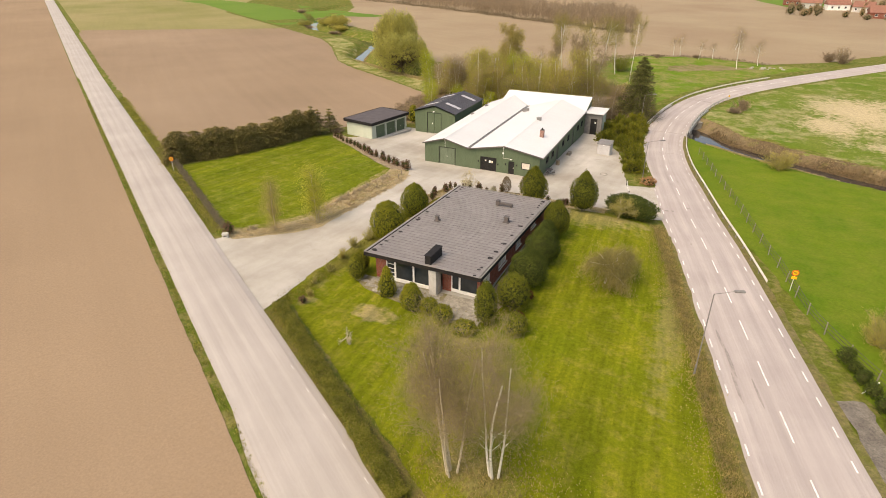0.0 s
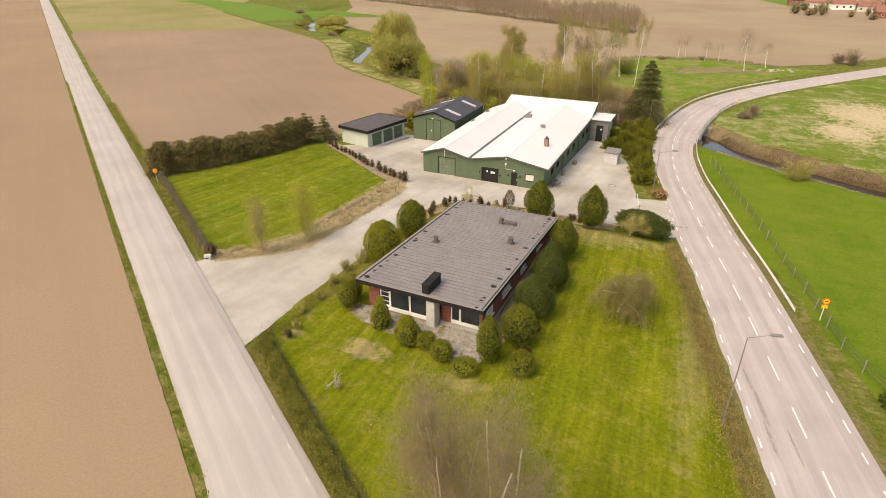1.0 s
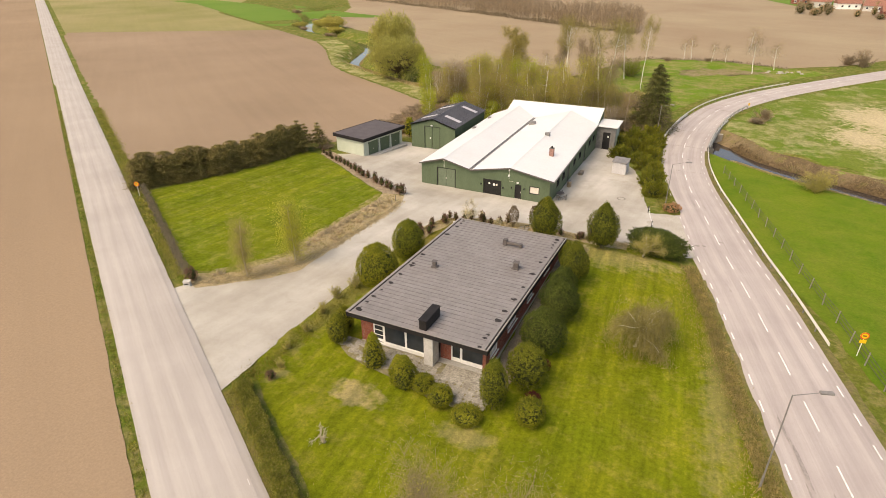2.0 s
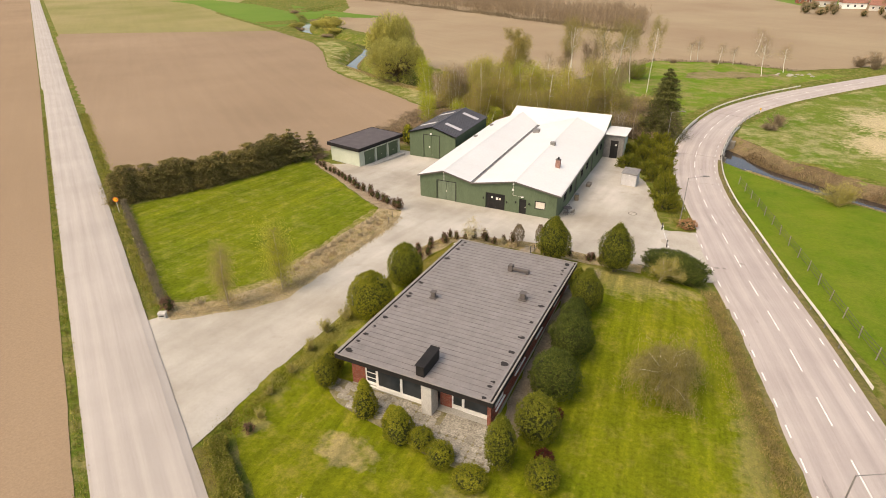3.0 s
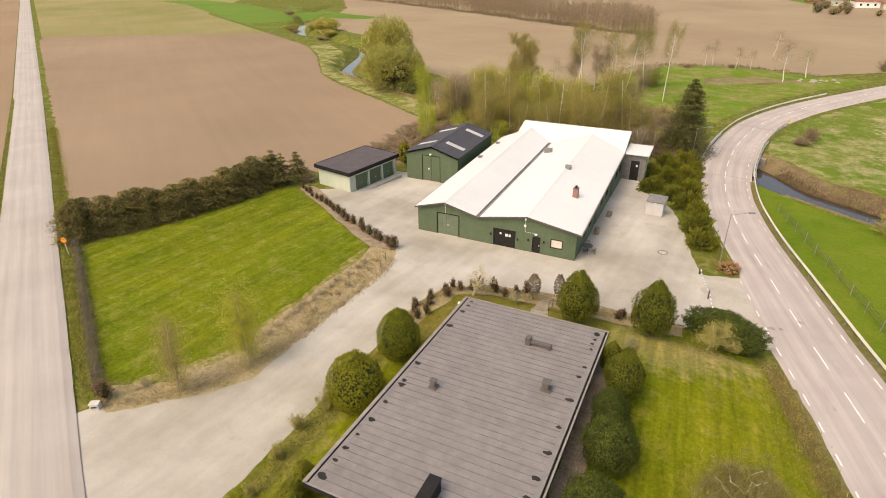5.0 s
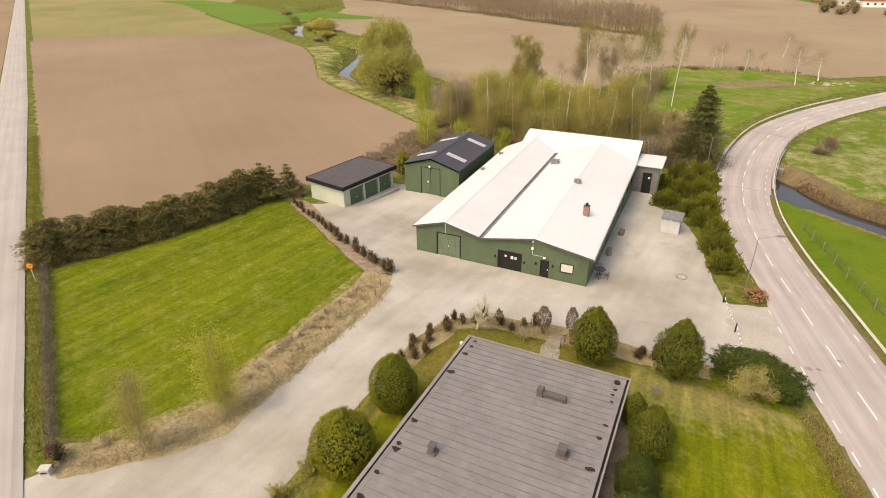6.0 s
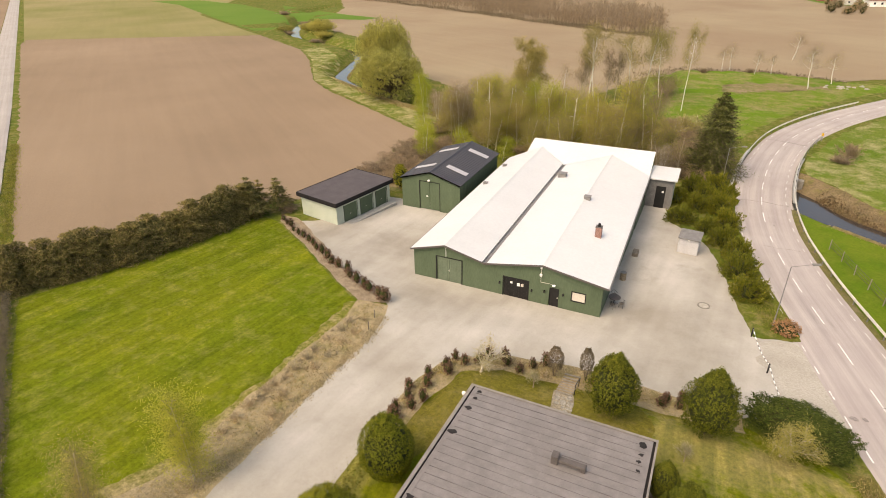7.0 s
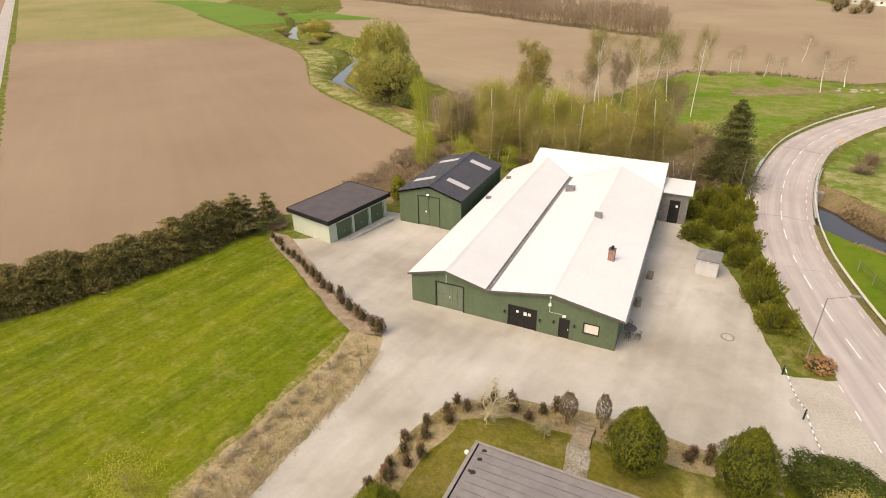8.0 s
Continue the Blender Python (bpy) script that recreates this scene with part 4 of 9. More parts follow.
# dark mended spots and oil stains on the asphalt
rnd = random.Random(5)
for x, y, lx, ly in ((-2.0, 72.4, 0.30, 0.25), (-1.3, 72.6, 0.2, 0.2), (-0.4, 86.8, 0.13, 0.8), (0.5, 74.5, 0.5, 0.22), (5.5, 41.0, 0.13, 2.4), (4.7, 43.9, 0.10, 1.6), (6.0, 37.6, 0.12, 1.8), (7.3, 37.6, 0.10, 1.6), (-4.6, 108.2, 0.7, 0.3), (-4.4, 105.6, 0.9, 0.5)):
    vs = []
    for k in range(16):
        a = k * math.pi / 8
        q = rnd.uniform(0.75, 1.1)
        px, py = x + lx * q * math.cos(a) - 0.22 * ly * q * math.sin(a), y + ly * q * math.sin(a)
        side = min(fine_r, key=lambda c: (c[0].x - px) ** 2 + (c[0].y - py) ** 2)
        o = abs((Vector((px, py)) - side[0]).dot(side[1]))
        vs.append((px, py, float(plain(np.array(px), np.array(py))) + 0.14 + 0.06 * (1 - o / 3.22) + 0.012))
    child("mended_spot", mesh_of("mended_spot", vs, [tuple(range(16))], M_STAIN if ly > 1 else M_CRACK), main_road)

# brook water, lying in the cut
wv, wf = [], []
for p, nrm, s_ in resample(BROOK, 4.0):
    for o in (-4.4, 4.4):
        wv.append((p.x + nrm.x * o, p.y + nrm.y * o, -4.6))
wf = np.array([(2 * k, 2 * k + 1, 2 * k + 3, 2 * k + 2) for k in range(len(wv) // 2 - 1)])
tagged(new("water", mesh_of("water", np.array(wv), wf, M_WATER)), "slow dark brook reflecting the pale sky", "water", kind="structure")


def bank_strip():
    """Bare muddy and reedy banks along the brook."""
    verts, faces = [], []
    rows = resample([p for p in BROOK if -10 < p[0] < 60], 1.5)
    for side in (-1, 1):
        base = len(verts)
        for k, (p, nrm, s_) in enumerate(rows):
            near_bridge = p.x > -6
            for o in ((2.0, 2.8, 3.7, 4.6, 5.5) if side > 0 or not near_bridge else (2.0, 2.3, 2.6, 2.9, 3.2)):
                o2 = (o + 0.7 * noise.noise((s_ * 0.3, o, side * 5.0))) * (1.0 if near_bridge else 1.25)
                x, y = p.x + nrm.x * o2 * side, p.y + nrm.y * o2 * side
                verts.append((x, y, ground_z(x, y) + 0.10 + 0.12 * noise.noise((s_ * 0.8, o * 2, side))))
        for k in range(len(rows) - 1):
            for j in range(4):
                a = base + k * 5 + j
                faces.append((a, a + 1, a + 6, a + 5))
    return np.array(verts), np.array(faces)


bv, bf = bank_strip()
tagged(new("brook_bank", mesh_of("brook_bank", bv, bf, M_BANK, True)), "brown banks of the brook with patches of grass", "bank", kind="structure")

# ---------------------------------------------------------------- bridge and guard rails
bridge = empty("bridge", pose(0, 0, 0), "small concrete road bridge over the brook", "bridge", kind="structure")
deck_rows = [q for q in resample(R_LINE, 1.0) if 116 <= q[0].y <= 139]
bm = bmesh.new()
rings = []
for p, nrm, s_ in deck_rows:
    zc = float(plain(np.array(p.x), np.array(p.y))) + 0.10
    rings.append([bm.verts.new((p.x + nrm.x * o, p.y + nrm.y * o, zc + h)) for o, h in ((-4.1, 0.12), (4.1, 0.12), (4.1, -0.75), (-4.1, -0.75))])
    # kerb beams stand a little proud of the road
for a, b in zip(rings, rings[1:]):
    for j in range(1, 4):
        bm.faces.new((a[j], a[(j + 1) % 4], b[(j + 1) % 4], b[j]))
bmesh.ops.recalc_face_normals(bm, faces=bm.faces)
part("deck", bm, M_CONC, bridge)
for side in (-1, 1):
    bm = bmesh.new()
    rings = []
    for p, nrm, s_ in deck_rows:
        zc = float(plain(np.array(p.x), np.array(p.y))) + 0.10
        rings.append([bm.verts.new((p.x + nrm.x * o * side, p.y + nrm.y * o * side, zc + h)) for o, h in ((3.75, 0.0), (3.75, 0.22), (4.2, 0.22), (4.2, -0.7))])
    for a, b in zip(rings, rings[1:]):
        for j in range(3):
            bm.faces.new((a[j], a[j + 1], b[j + 1], b[j]))
    part("edge_beam", bm, M_CONC, bridge)
for yc in (119.2, 128.4):
    p, nrm, s_ = min(deck_rows, key=lambda q: abs(q[0].y - yc))
    w = Vector((-nrm.y, nrm.x))
    bm = boxes((-4.4, 4.4, -0.6, 0.6, -5.9, -2.9), (-5.6, -4.2, -0.5, 0.5, -5.6, -3.1), (4.2, 5.1 if yc > 120 else 4.7, -0.5, 0.5, -5.6, -3.0 if yc > 120 else -3.6), bevel=0.04)
    bmesh.ops.transform(bm, matrix=Matrix.Translation((p.x, p.y, 0)) @ Matrix.Rotation(math.atan2(nrm.y, nrm.x), 4, "Z"), verts=bm.verts)
    part("abutment", bm, M_CONC_OLD, bridge)


def guard_rail(label, off, y0, y1, bridge_part):
    """Steel beam on posts along the main road."""
    rail = empty("guard_rail", pose(0, 0, 0), label, "guard rail", "guard rails along the road")
    rows = [q for q in resample(R_LINE, 1.0) if y0 <= q[0].y <= y1]
    prof = [(0.0, 0.44), (0.05, 0.50), (0.01, 0.56), (0.01, 0.61), (0.05, 0.67), (0.0, 0.74), (-0.02, 0.74), (-0.02, 0.44)]
    sg = -1 if off > 0 else 1
    bm = bmesh.new()
    rings = []
    for k, (p, nrm, s_) in enumerate(rows):
        zc = float(plain(np.array(p.x), np.array(p.y))) + 0.10
        rings.append([bm.verts.new((p.x + nrm.x * (off + o * sg), p.y + nrm.y * (off + o * sg), zc + h)) for o, h in prof])
    for a, b in zip(rings, rings[1:]):
        for j in range(len(prof)):
            bm.faces.new((a[j], a[(j + 1) % 8], b[(j + 1) % 8], b[j]))
    bmesh.ops.recalc_face_normals(bm, faces=bm.faces)
    part("beam", bm, M_RAILSTEEL, rail)
    post = None
    for k, (p, nrm, s_) in enumerate(rows):
        if k % 3 or (off > 0 and k < 3):
            continue
        zc = float(plain(np.array(p.x), np.array(p.y)))
        o = off + 0.10 * -sg
        m = pose(p.x + nrm.x * o, p.y + nrm.y * o, zc - 0.3, 0, 0, math.degrees(math.atan2(nrm.y, nrm.x)))
        if post is None:
            tmp = boxes((-0.05, 0.05, -0.04, 0.04, 0, 0.98), bevel=0.01)
            post = part("post", tmp, M_GREYMETAL, rail)
            post.matrix_local = m
        else:
            q = new("post", post.data)
            q.parent = rail
            q.matrix_local = m
    return rail


guard_rail("galvanised steel guard rail along the meadow side", 3.92, 54.5, 152.5, True)
guard_rail("galvanised steel guard rail along the wooded side", -3.80, 112.5, 181, True)

# ---------------------------------------------------------------- the brick house
HZ = 0.25  # floor level


def roof_z(y):
    return 3.30 - 0.0411 * (y - 39.7)


house = empty("house", pose(-20.2, 50.4, HZ, 0, 0, -0.7), "low red-brick bungalow with a nearly flat brown felt roof", "house")
H0 = Matrix.Translation((20.2, -50.4, -HZ))


def hpart(name, bm, material, label="", parent=None):
    bmesh.ops.transform(bm, matrix=H0, verts=bm.verts)
    ob = part(name, bm, material, parent or house, label)
    return ob


def slab(x0, x1, y0, y1, lo, hi):
    """A slab that follows the fall of the house's roof; lo and hi are measured from its surface."""
    bm = bmesh.new()
    v = [bm.verts.new((x, y, roof_z(y) + h)) for h in (lo, hi) for x, y in ((x0, y0), (x1, y0), (x1, y1), (x0, y1))]
    for f in ((3, 2, 1, 0), (4, 5, 6, 7), (0, 1, 5, 4), (1, 2, 6, 5), (2, 3, 7, 6), (3, 0, 4, 7)):
        bm.faces.new([v[k] for k in f])
    return bm


RX0, RX1, RY0, RY1 = -25.93, -14.22, 39.7, 61.1
WX0, WX1, WY0, WY1 = -25.35, -14.72, 40.75, 60.4
hpart("roof", slab(RX0 + 0.05, RX1 - 0.05, RY0 + 0.05, RY1 - 0.05, -0.30, -0.17), M_FELT_DARK, "dark roof deck")
for a in (slab(RX0, RX1, RY0, RY0 + 0.07, -0.36, 0.02), slab(RX0, RX1, RY1 - 0.07, RY1, -0.36, 0.02), slab(RX0, RX0 + 0.07, RY0 + 0.07, RY1 - 0.07, -0.36, 0.02), slab(RX1 - 0.07, RX1, RY0 + 0.07, RY1 - 0.07, -0.36, 0.02)):
    hpart("fascia", a, M_FASCIA, "black fascia board")
for a in (slab(RX0 - 0.02, RX0 + 0.20, RY0, RY1, 0.024, 0.085), slab(RX1 - 0.09, RX1 + 0.02, RY0, RY1, 0.024, 0.085), slab(RX0 + 0.20, RX1 - 0.09, RY1 - 0.16, RY1 + 0.02, 0.024, 0.06)):
    hpart("edge_flashing", a, M_TRIM, "brown sheet-metal roof edging")
hpart("edge_flashing", slab(RX0 + 0.20, RX1 - 0.09, RY0 - 0.02, RY0 + 0.10, 0.024, 0.045), M_TRIM, "brown sheet-metal roof edging")
for x0, x1 in ((RX0 + 0.20, RX0 + 0.28), (RX1 - 0.24, RX1 - 0.09)):
    hpart("roof_gutter", slab(x0, x1, RY0 + 0.10, RY1 - 0.16, -0.16, -0.12), M_FELT_DARK, "dark sunken gutter strip")
# felt laid in strips across the roof, each lapping over the next
n_strip = 38
sw = (RY1 - RY0 - 0.24) / n_strip
rnd = random.Random(3)
for k in range(n_strip):
    y0 = RY0 + 0.11 + k * sw
    bm = bmesh.new()
    xs = np.linspace(RX0 + 0.55, RX1 - 0.55, 9)
    top, bot = [], []
    for x in xs:
        w = 0.012 * math.sin(x * 1.7 + k) + rnd.uniform(-0.008, 0.008)
        top.append((bm.verts.new((x, y0 + w, roof_z(y0) + 0.008)), bm.verts.new((x, y0 + w, roof_z(y0) - 0.05))))
        bot.append(bm.verts.new((x, y0 + sw + 0.05 + w, roof_z(y0 + sw) - 0.022)))
    for j in range(8):
        bm.faces.new((top[j][0], top[j + 1][0], bot[j + 1], bot[j]))
        bm.faces.new((top[j][1], top[j + 1][1], top[j + 1][0], top[j][0]))
    bmesh.ops.recalc_face_normals(bm, faces=bm.faces)
    hpart("felt_strip", bm, M_FELT)
    if k:
        hpart("lap_seam", slab(RX0 + 0.55, RX1 - 0.55, y0 - 0.022, y0 - 0.003, -0.03, 0.0), M_SEAM)
hpart("lap_seam", slab(-20.62, -20.55, RY0 + 6, RY1 - 0.4, -0.01, 0.012), M_FELT)
for x0, x1 in ((RX0 + 0.28, RX0 + 0.56), (RX1 - 0.56, RX1 - 0.24)):
    hpart("felt_strip", slab(x0, x1, RY0 + 0.10, RY1 - 0.16, -0.15, 0.0125), M_FELT)
# dark repair patches near the long edges
for xs_, ys in ((-25.25, (40.5, 41.7, 42.7, 43.9, 45.3, 47.0, 48.9, 49.4, 51.4, 56.6, 58.9, 59.9, 60.6)), (-14.95, (40.0, 41.2, 41.7, 43.8, 45.3, 47.3, 49.6, 52.2, 54.8, 56.0, 58.3, 59.0, 59.6, 60.4))):
    for y in ys:
        r = rnd.uniform(0.13, 0.27)
        x = xs_ + rnd.uniform(-0.08, 0.08)
        bm = bmesh.new()
        ring = []
        for j in range(9):
            a = j * 2 * math.pi / 9
            q = r * rnd.uniform(0.55, 1.3)
            px, py = x + q * math.cos(a) * 1.15, y + q * math.sin(a) * 0.8
            ring.append((px, py))
        lowv = [bm.verts.new((px, py, roof_z(py) - 0.01)) for px, py in ring]
        highv = [bm.verts.new((px, py, roof_z(py) + 0.03)) for px, py in ring]
        bm.faces.new(highv)
        for j in range(9):
            bm.faces.new((lowv[j], lowv[(j + 1) % 9], highv[(j + 1) % 9], highv[j]))
        hpart("repair_patch", bm, M_FELT_DARK, "black bitumen patch")
chim = hpart("chimney", boxes((-19.78, -19.16, 40.1, 42.4, 3.0, 4.06), bevel=0.03), M_FASCIA, "black sheet-metal clad chimney")
hpart("chimney_cap", boxes((-19.83, -19.11, 40.05, 42.45, 4.065, 4.13), bevel=0.02), M_FASCIA, "black chimney cap", chim)
for vx, vy, w, d, h in ((-23.2, 49.6, 0.28, 0.28, 0.55), (-16.6, 52.6, 0.34, 0.34, 0.6)):
    vent = hpart("roof_vent", boxes((vx - w, vx + w, vy - d, vy + d, roof_z(vy) + 0.01, roof_z(vy) + 0.12), (vx - w * 0.6, vx + w * 0.6, vy - d * 0.6, vy + d * 0.6, roof_z(vy) + 0.12, roof_z(vy) + h), bevel=0.02), M_FELTMETAL, "grey-brown metal roof vent")
    hpart("vent_cap", boxes((vx - w * 0.8, vx + w * 0.8, vy - d * 0.8, vy + d * 0.8, roof_z(vy) + h + 0.004, roof_z(vy) + h + 0.07), bevel=0.015), M_FELTMETAL, "", vent)
vz = roof_z(57)
bm = boxes((-19.3, -17.5, 56.8, 57.15, vz + 0.16, vz + 0.40), (-19.4, -19.0, 56.72, 57.22, vz + 0.02, vz + 0.62), (-17.75, -17.5, 56.8, 57.15, vz + 0.0, vz + 0.2), bevel=0.03)
hpart("vent_duct", bm, M_FELTMETAL, "long low grey-brown vent duct")

lamp_ = hpart("wall_lamp", boxes((RX0 - 0.10, RX0 + 0.02, 60.22, 60.40, roof_z(60.3) - 0.34, roof_z(60.3) - 0.22), bevel=0.02), M_BLACK, "lamp bracket under the eaves")
bm = bmesh.new()
bmesh.ops.create_icosphere(bm, subdivisions=2, radius=0.15, matrix=Matrix.Translation((RX0 - 0.24, 60.31, roof_z(60.3) - 0.26)))
hpart("globe", bm, M_WHITE, "white lamp globe", lamp_)

# walls with their openings


def brick_wall(pts):
    for q in pts:
        hpart("wall", boxes(q), M_BRICK, "red brick wall")


def under(y):
    return roof_z(y) - 0.31


hpart("plinth", boxes((WX0 - 0.03, WX1 + 0.03, WY0 - 0.03, WY1 + 0.03, -0.75, HZ - 0.02)), M_CONC, "grey concrete plinth")


def house_window(x0, x1, y0, y1, z0, z1, split, face, dark=True):
    """A white-framed window in a wall that faces along face ('s', 'e' or 'w'), with panes set back."""
    win = hpart("window", boxes(*frame_bars(x0, x1, y0, y1, z0, z1, split)), M_WHITE, "white-painted timber window")
    if face == "s":
        hpart("pane", boxes((x0 + 0.05, x1 - 0.05, y0 + 0.05, y0 + 0.07, z0 + 0.05, z1 - 0.05)), M_GLASS, "dark window glass", win)
        hpart("sill", boxes((x0 - 0.03, x1 + 0.03, y0 - 0.08, y0 - 0.004, z0 - 0.05, z0 + 0.03), bevel=0.008), M_WHITE, "", win)
    else:
        xo = x1 if face == "e" else x0
        # east windows get an opaque pale panel in place of a pane
        if face == "e":
            hpart("blind", boxes((xo - 0.07, xo - 0.05, y0 + 0.05, y1 - 0.05, z0 + 0.05, z1 - 0.05)), M_CURTAIN, "opaque pale panel filling the window frame", win)
            hpart("sill", boxes((xo + 0.062, xo + 0.17, y0 - 0.04, y1 + 0.04, z0 - 0.06, z0 + 0.01), bevel=0.008), M_WHITE, "", win)
        else:
            hpart("pane", boxes((xo - 0.07, xo - 0.05, y0 + 0.05, y1 - 0.05, z0 + 0.05, z1 - 0.05)), M_GLASS, "dark window glass", win)
    return win


def frame_bars(x0, x1, y0, y1, z0, z1, split):
    """Boxes of a window's frame: outer bars, then mullions at the given shares, then cross bars."""
    t = 0.09
    out = []
    horiz_x = (x1 - x0) > (y1 - y0)
    if horiz_x:
        out += [(x0, x1, y0, y1, z0, z0 + t), (x0, x1, y0, y1, z1 - t, z1), (x0, x0 + t, y0, y1, z0 + t, z1 - t), (x1 - t, x1, y0, y1, z0 + t, z1 - t)]
        out += [(x0 + (x1 - x0) * s - t / 2, x0 + (x1 - x0) * s + t / 2, y0, y1, z0 + t, z1 - t) for s in split]
    else:
        out += [(x0, x1, y0, y1, z0, z0 + t), (x0, x1, y0, y1, z1 - t, z1), (x0, x1, y0, y0 + t, z0 + t, z1 - t), (x0, x1, y1 - t, y1, z0 + t, z1 - t)]
        out += [(x0, x1, y0 + (y1 - y0) * s - t / 2, y0 + (y1 - y0) * s + t / 2, z0 + t, z1 - t) for s in split]
    return out


zt = under(WY0)
# south front, west part: brick pier, small-paned door, two wide panes
brick_wall([(WX0, -24.25, WY0, WY0 + 0.3, HZ, zt)])
door = hpart("door", boxes(*frame_bars(-24.24, -23.3, WY0 + 0.04, WY0 + 0.14, HZ, zt, ()), (-24.15, -23.39, WY0 + 0.05, WY0 + 0.13, 1.05, 1.10), (-24.15, -23.39, WY0 + 0.05, WY0 + 0.13, 1.5, 1.55), (-24.15, -23.39, WY0 + 0.05, WY0 + 0.13, 1.95, 2.0), (-24.15, -23.39, WY0 + 0.05, WY0 + 0.13, 2.4, 2.45), (-24.15, -23.39, WY0 + 0.05, WY0 + 0.13, 0.5, 0.72)), M_WHITE, "white small-paned terrace door")
hpart("pane", boxes((-24.16, -23.38, WY0 + 0.088, WY0 + 0.10, 0.72, zt - 0.08)), M_GLASS, "dark glass", door)
for x0, x1 in ((-23.29, -21.35), (-21.34, -19.40)):
    w = hpart("window", boxes((x0, x1, WY0, WY0 + 0.2, HZ, HZ + 0.34), (x0, x0 + 0.08, WY0 + 0.03, WY0 + 0.13, HZ + 0.34, zt), (x1 - 0.08, x1, WY0 + 0.03, WY0 + 0.13, HZ + 0.34, zt), (x0 + 0.08, x1 - 0.08, WY0 + 0.03, WY0 + 0.13, zt - 0.08, zt)), M_WHITE, "wide picture window over a white panel")
    hpart("pane", boxes((x0 + 0.08, x1 - 0.08, WY0 + 0.07, WY0 + 0.085, HZ + 0.345, zt - 0.08)), M_GLASS, "dark glass", w)
hpart("sill_board", boxes((-23.29, -19.40, WY0 - 0.06, WY0 - 0.004, HZ + 0.26, HZ + 0.33), bevel=0.01), M_WHITE, "white sill board under the picture windows")
hpart("pillar", boxes((-19.38, -18.62, WY0 - 0.75, WY0 + 0.25, HZ - 0.3, zt - 0.02), bevel=0.02), M_PILLAR, "pale rendered chimney pillar")
# recessed part to the east
RY = WY0 + 0.55
brick_wall([(-18.61, -17.75, RY, RY + 0.3, HZ, zt)])
door = hpart("door", boxes(*frame_bars(-17.74, -16.92, RY + 0.04, RY + 0.14, HZ, zt, ()), (-17.65, -17.01, RY + 0.05, RY + 0.13, HZ + 0.09, HZ + 0.32)), M_WHITE, "white glazed terrace door")
hpart("pane", boxes((-17.66, -17.0, RY + 0.088, RY + 0.10, HZ + 0.32, zt - 0.08)), M_GLASS, "dark glass", door)
hpart("sill_board", boxes((-16.91, WX1 - 0.27, RY - 0.06, RY - 0.004, HZ + 0.22, HZ + 0.29), bevel=0.01), M_WHITE, "white sill board under the picture windows")
w = hpart("window", boxes((-16.91, WX1 - 0.27, RY, RY + 0.2, HZ, HZ + 0.3), (-16.91, -16.83, RY + 0.03, RY + 0.13, HZ + 0.3, zt), (WX1 - 0.35, WX1 - 0.27, RY + 0.03, RY + 0.13, HZ + 0.3, zt)), M_WHITE, "wide picture window over a white panel")
hpart("pane", boxes((-16.83, WX1 - 0.35, RY + 0.07, RY + 0.085, HZ + 0.305, zt - 0.05)), M_GLASS, "dark glass", w)


def side_wall(xa, xb, openings, face):
    """A long brick wall along y with windows; openings are (y0, y1, z0, z1)."""
    y = WY0 if face == "w" else WY0 + 0.05
    if face == "w":
        y = WY0 + 0.305
    items = []
    for y0, y1, z0, z1 in openings + [(WY1 - 0.31, WY1 - 0.31, 0, 0)]:
        items.append((xa, xb, y, y0, HZ, under(y0)))
        if y1 > y0:
            items.append((xa, xb, y0, y1, HZ, z0))
            if under(y1) - z1 > 0.05:
                items.append((xa, xb, y0, y1, z1, under(y1)))
        y = y1
    brick_wall(items)
    for y0, y1, z0, z1 in openings:
        house_window(xa + 0.06, xb - 0.06, y0 + 0.004, y1 - 0.004, z0 + 0.004, z1 - 0.004, (0.5,), face)


side_wall(WX1 - 0.25, WX1, [(41.6, 43.3, 0.95, 2.62), (45.4, 47.6, 1.1, 2.5), (50.3, 52.0, 1.0, 2.35), (55.2, 57.0, 1.1, 2.2)], "e")
side_wall(WX0, WX0 + 0.25, [(44.0, 45.6, 1.3, 2.4), (49.0, 50.8, 1.3, 2.3), (54.0, 55.8, 1.3, 2.1)], "w")
brick_wall([(WX0, -22.0, WY1 - 0.3, WY1, HZ, under(WY1)), (-21.0, WX1, WY1 - 0.3, WY1, HZ, under(WY1))])
hpart("door", boxes((-21.99, -21.01, WY1 - 0.2, WY1 - 0.12, HZ, under(WY1)), bevel=0.01), M_WOOD, "brown back door")
hpart("floor_slab", boxes((WX0 + 0.26, WX1 - 0.26, WY0 + 0.9, WY1 - 0.32, HZ - 0.02, HZ + 0.02)), M_CONC)

# flagstone terrace in front of the house, and the path behind it
terrace = empty("terrace", pose(-20, 39.5, 0.26), "grey flagstone terrace with weedy joints", "terrace", kind="structure")
rnd = random.Random(11)
bed = poly_prism([(-26.5, 39.3), (-25.4, 38.6), (-23.9, 38.2), (-20.8, 37.7), (-17.6, 36.9), (-14.2, 36.7), (-13.9, 40.7), (-26.9, 40.7)], -0.2, 0.40)
bmesh.ops.transform(bed, matrix=Matrix.Translation((20, -39.5, -0.42)), verts=bed.verts)
part("bedding", bed, M_WEEDS, terrace, "earth and weeds in the joints")
cell = 0.58


def corner(i, j):
    r_ = random.Random(i * 131 + j * 17)
    return Vector((-26.9 + i * cell + r_.uniform(-0.12, 0.12), 36.5 + j * cell + r_.uniform(-0.12, 0.12)))


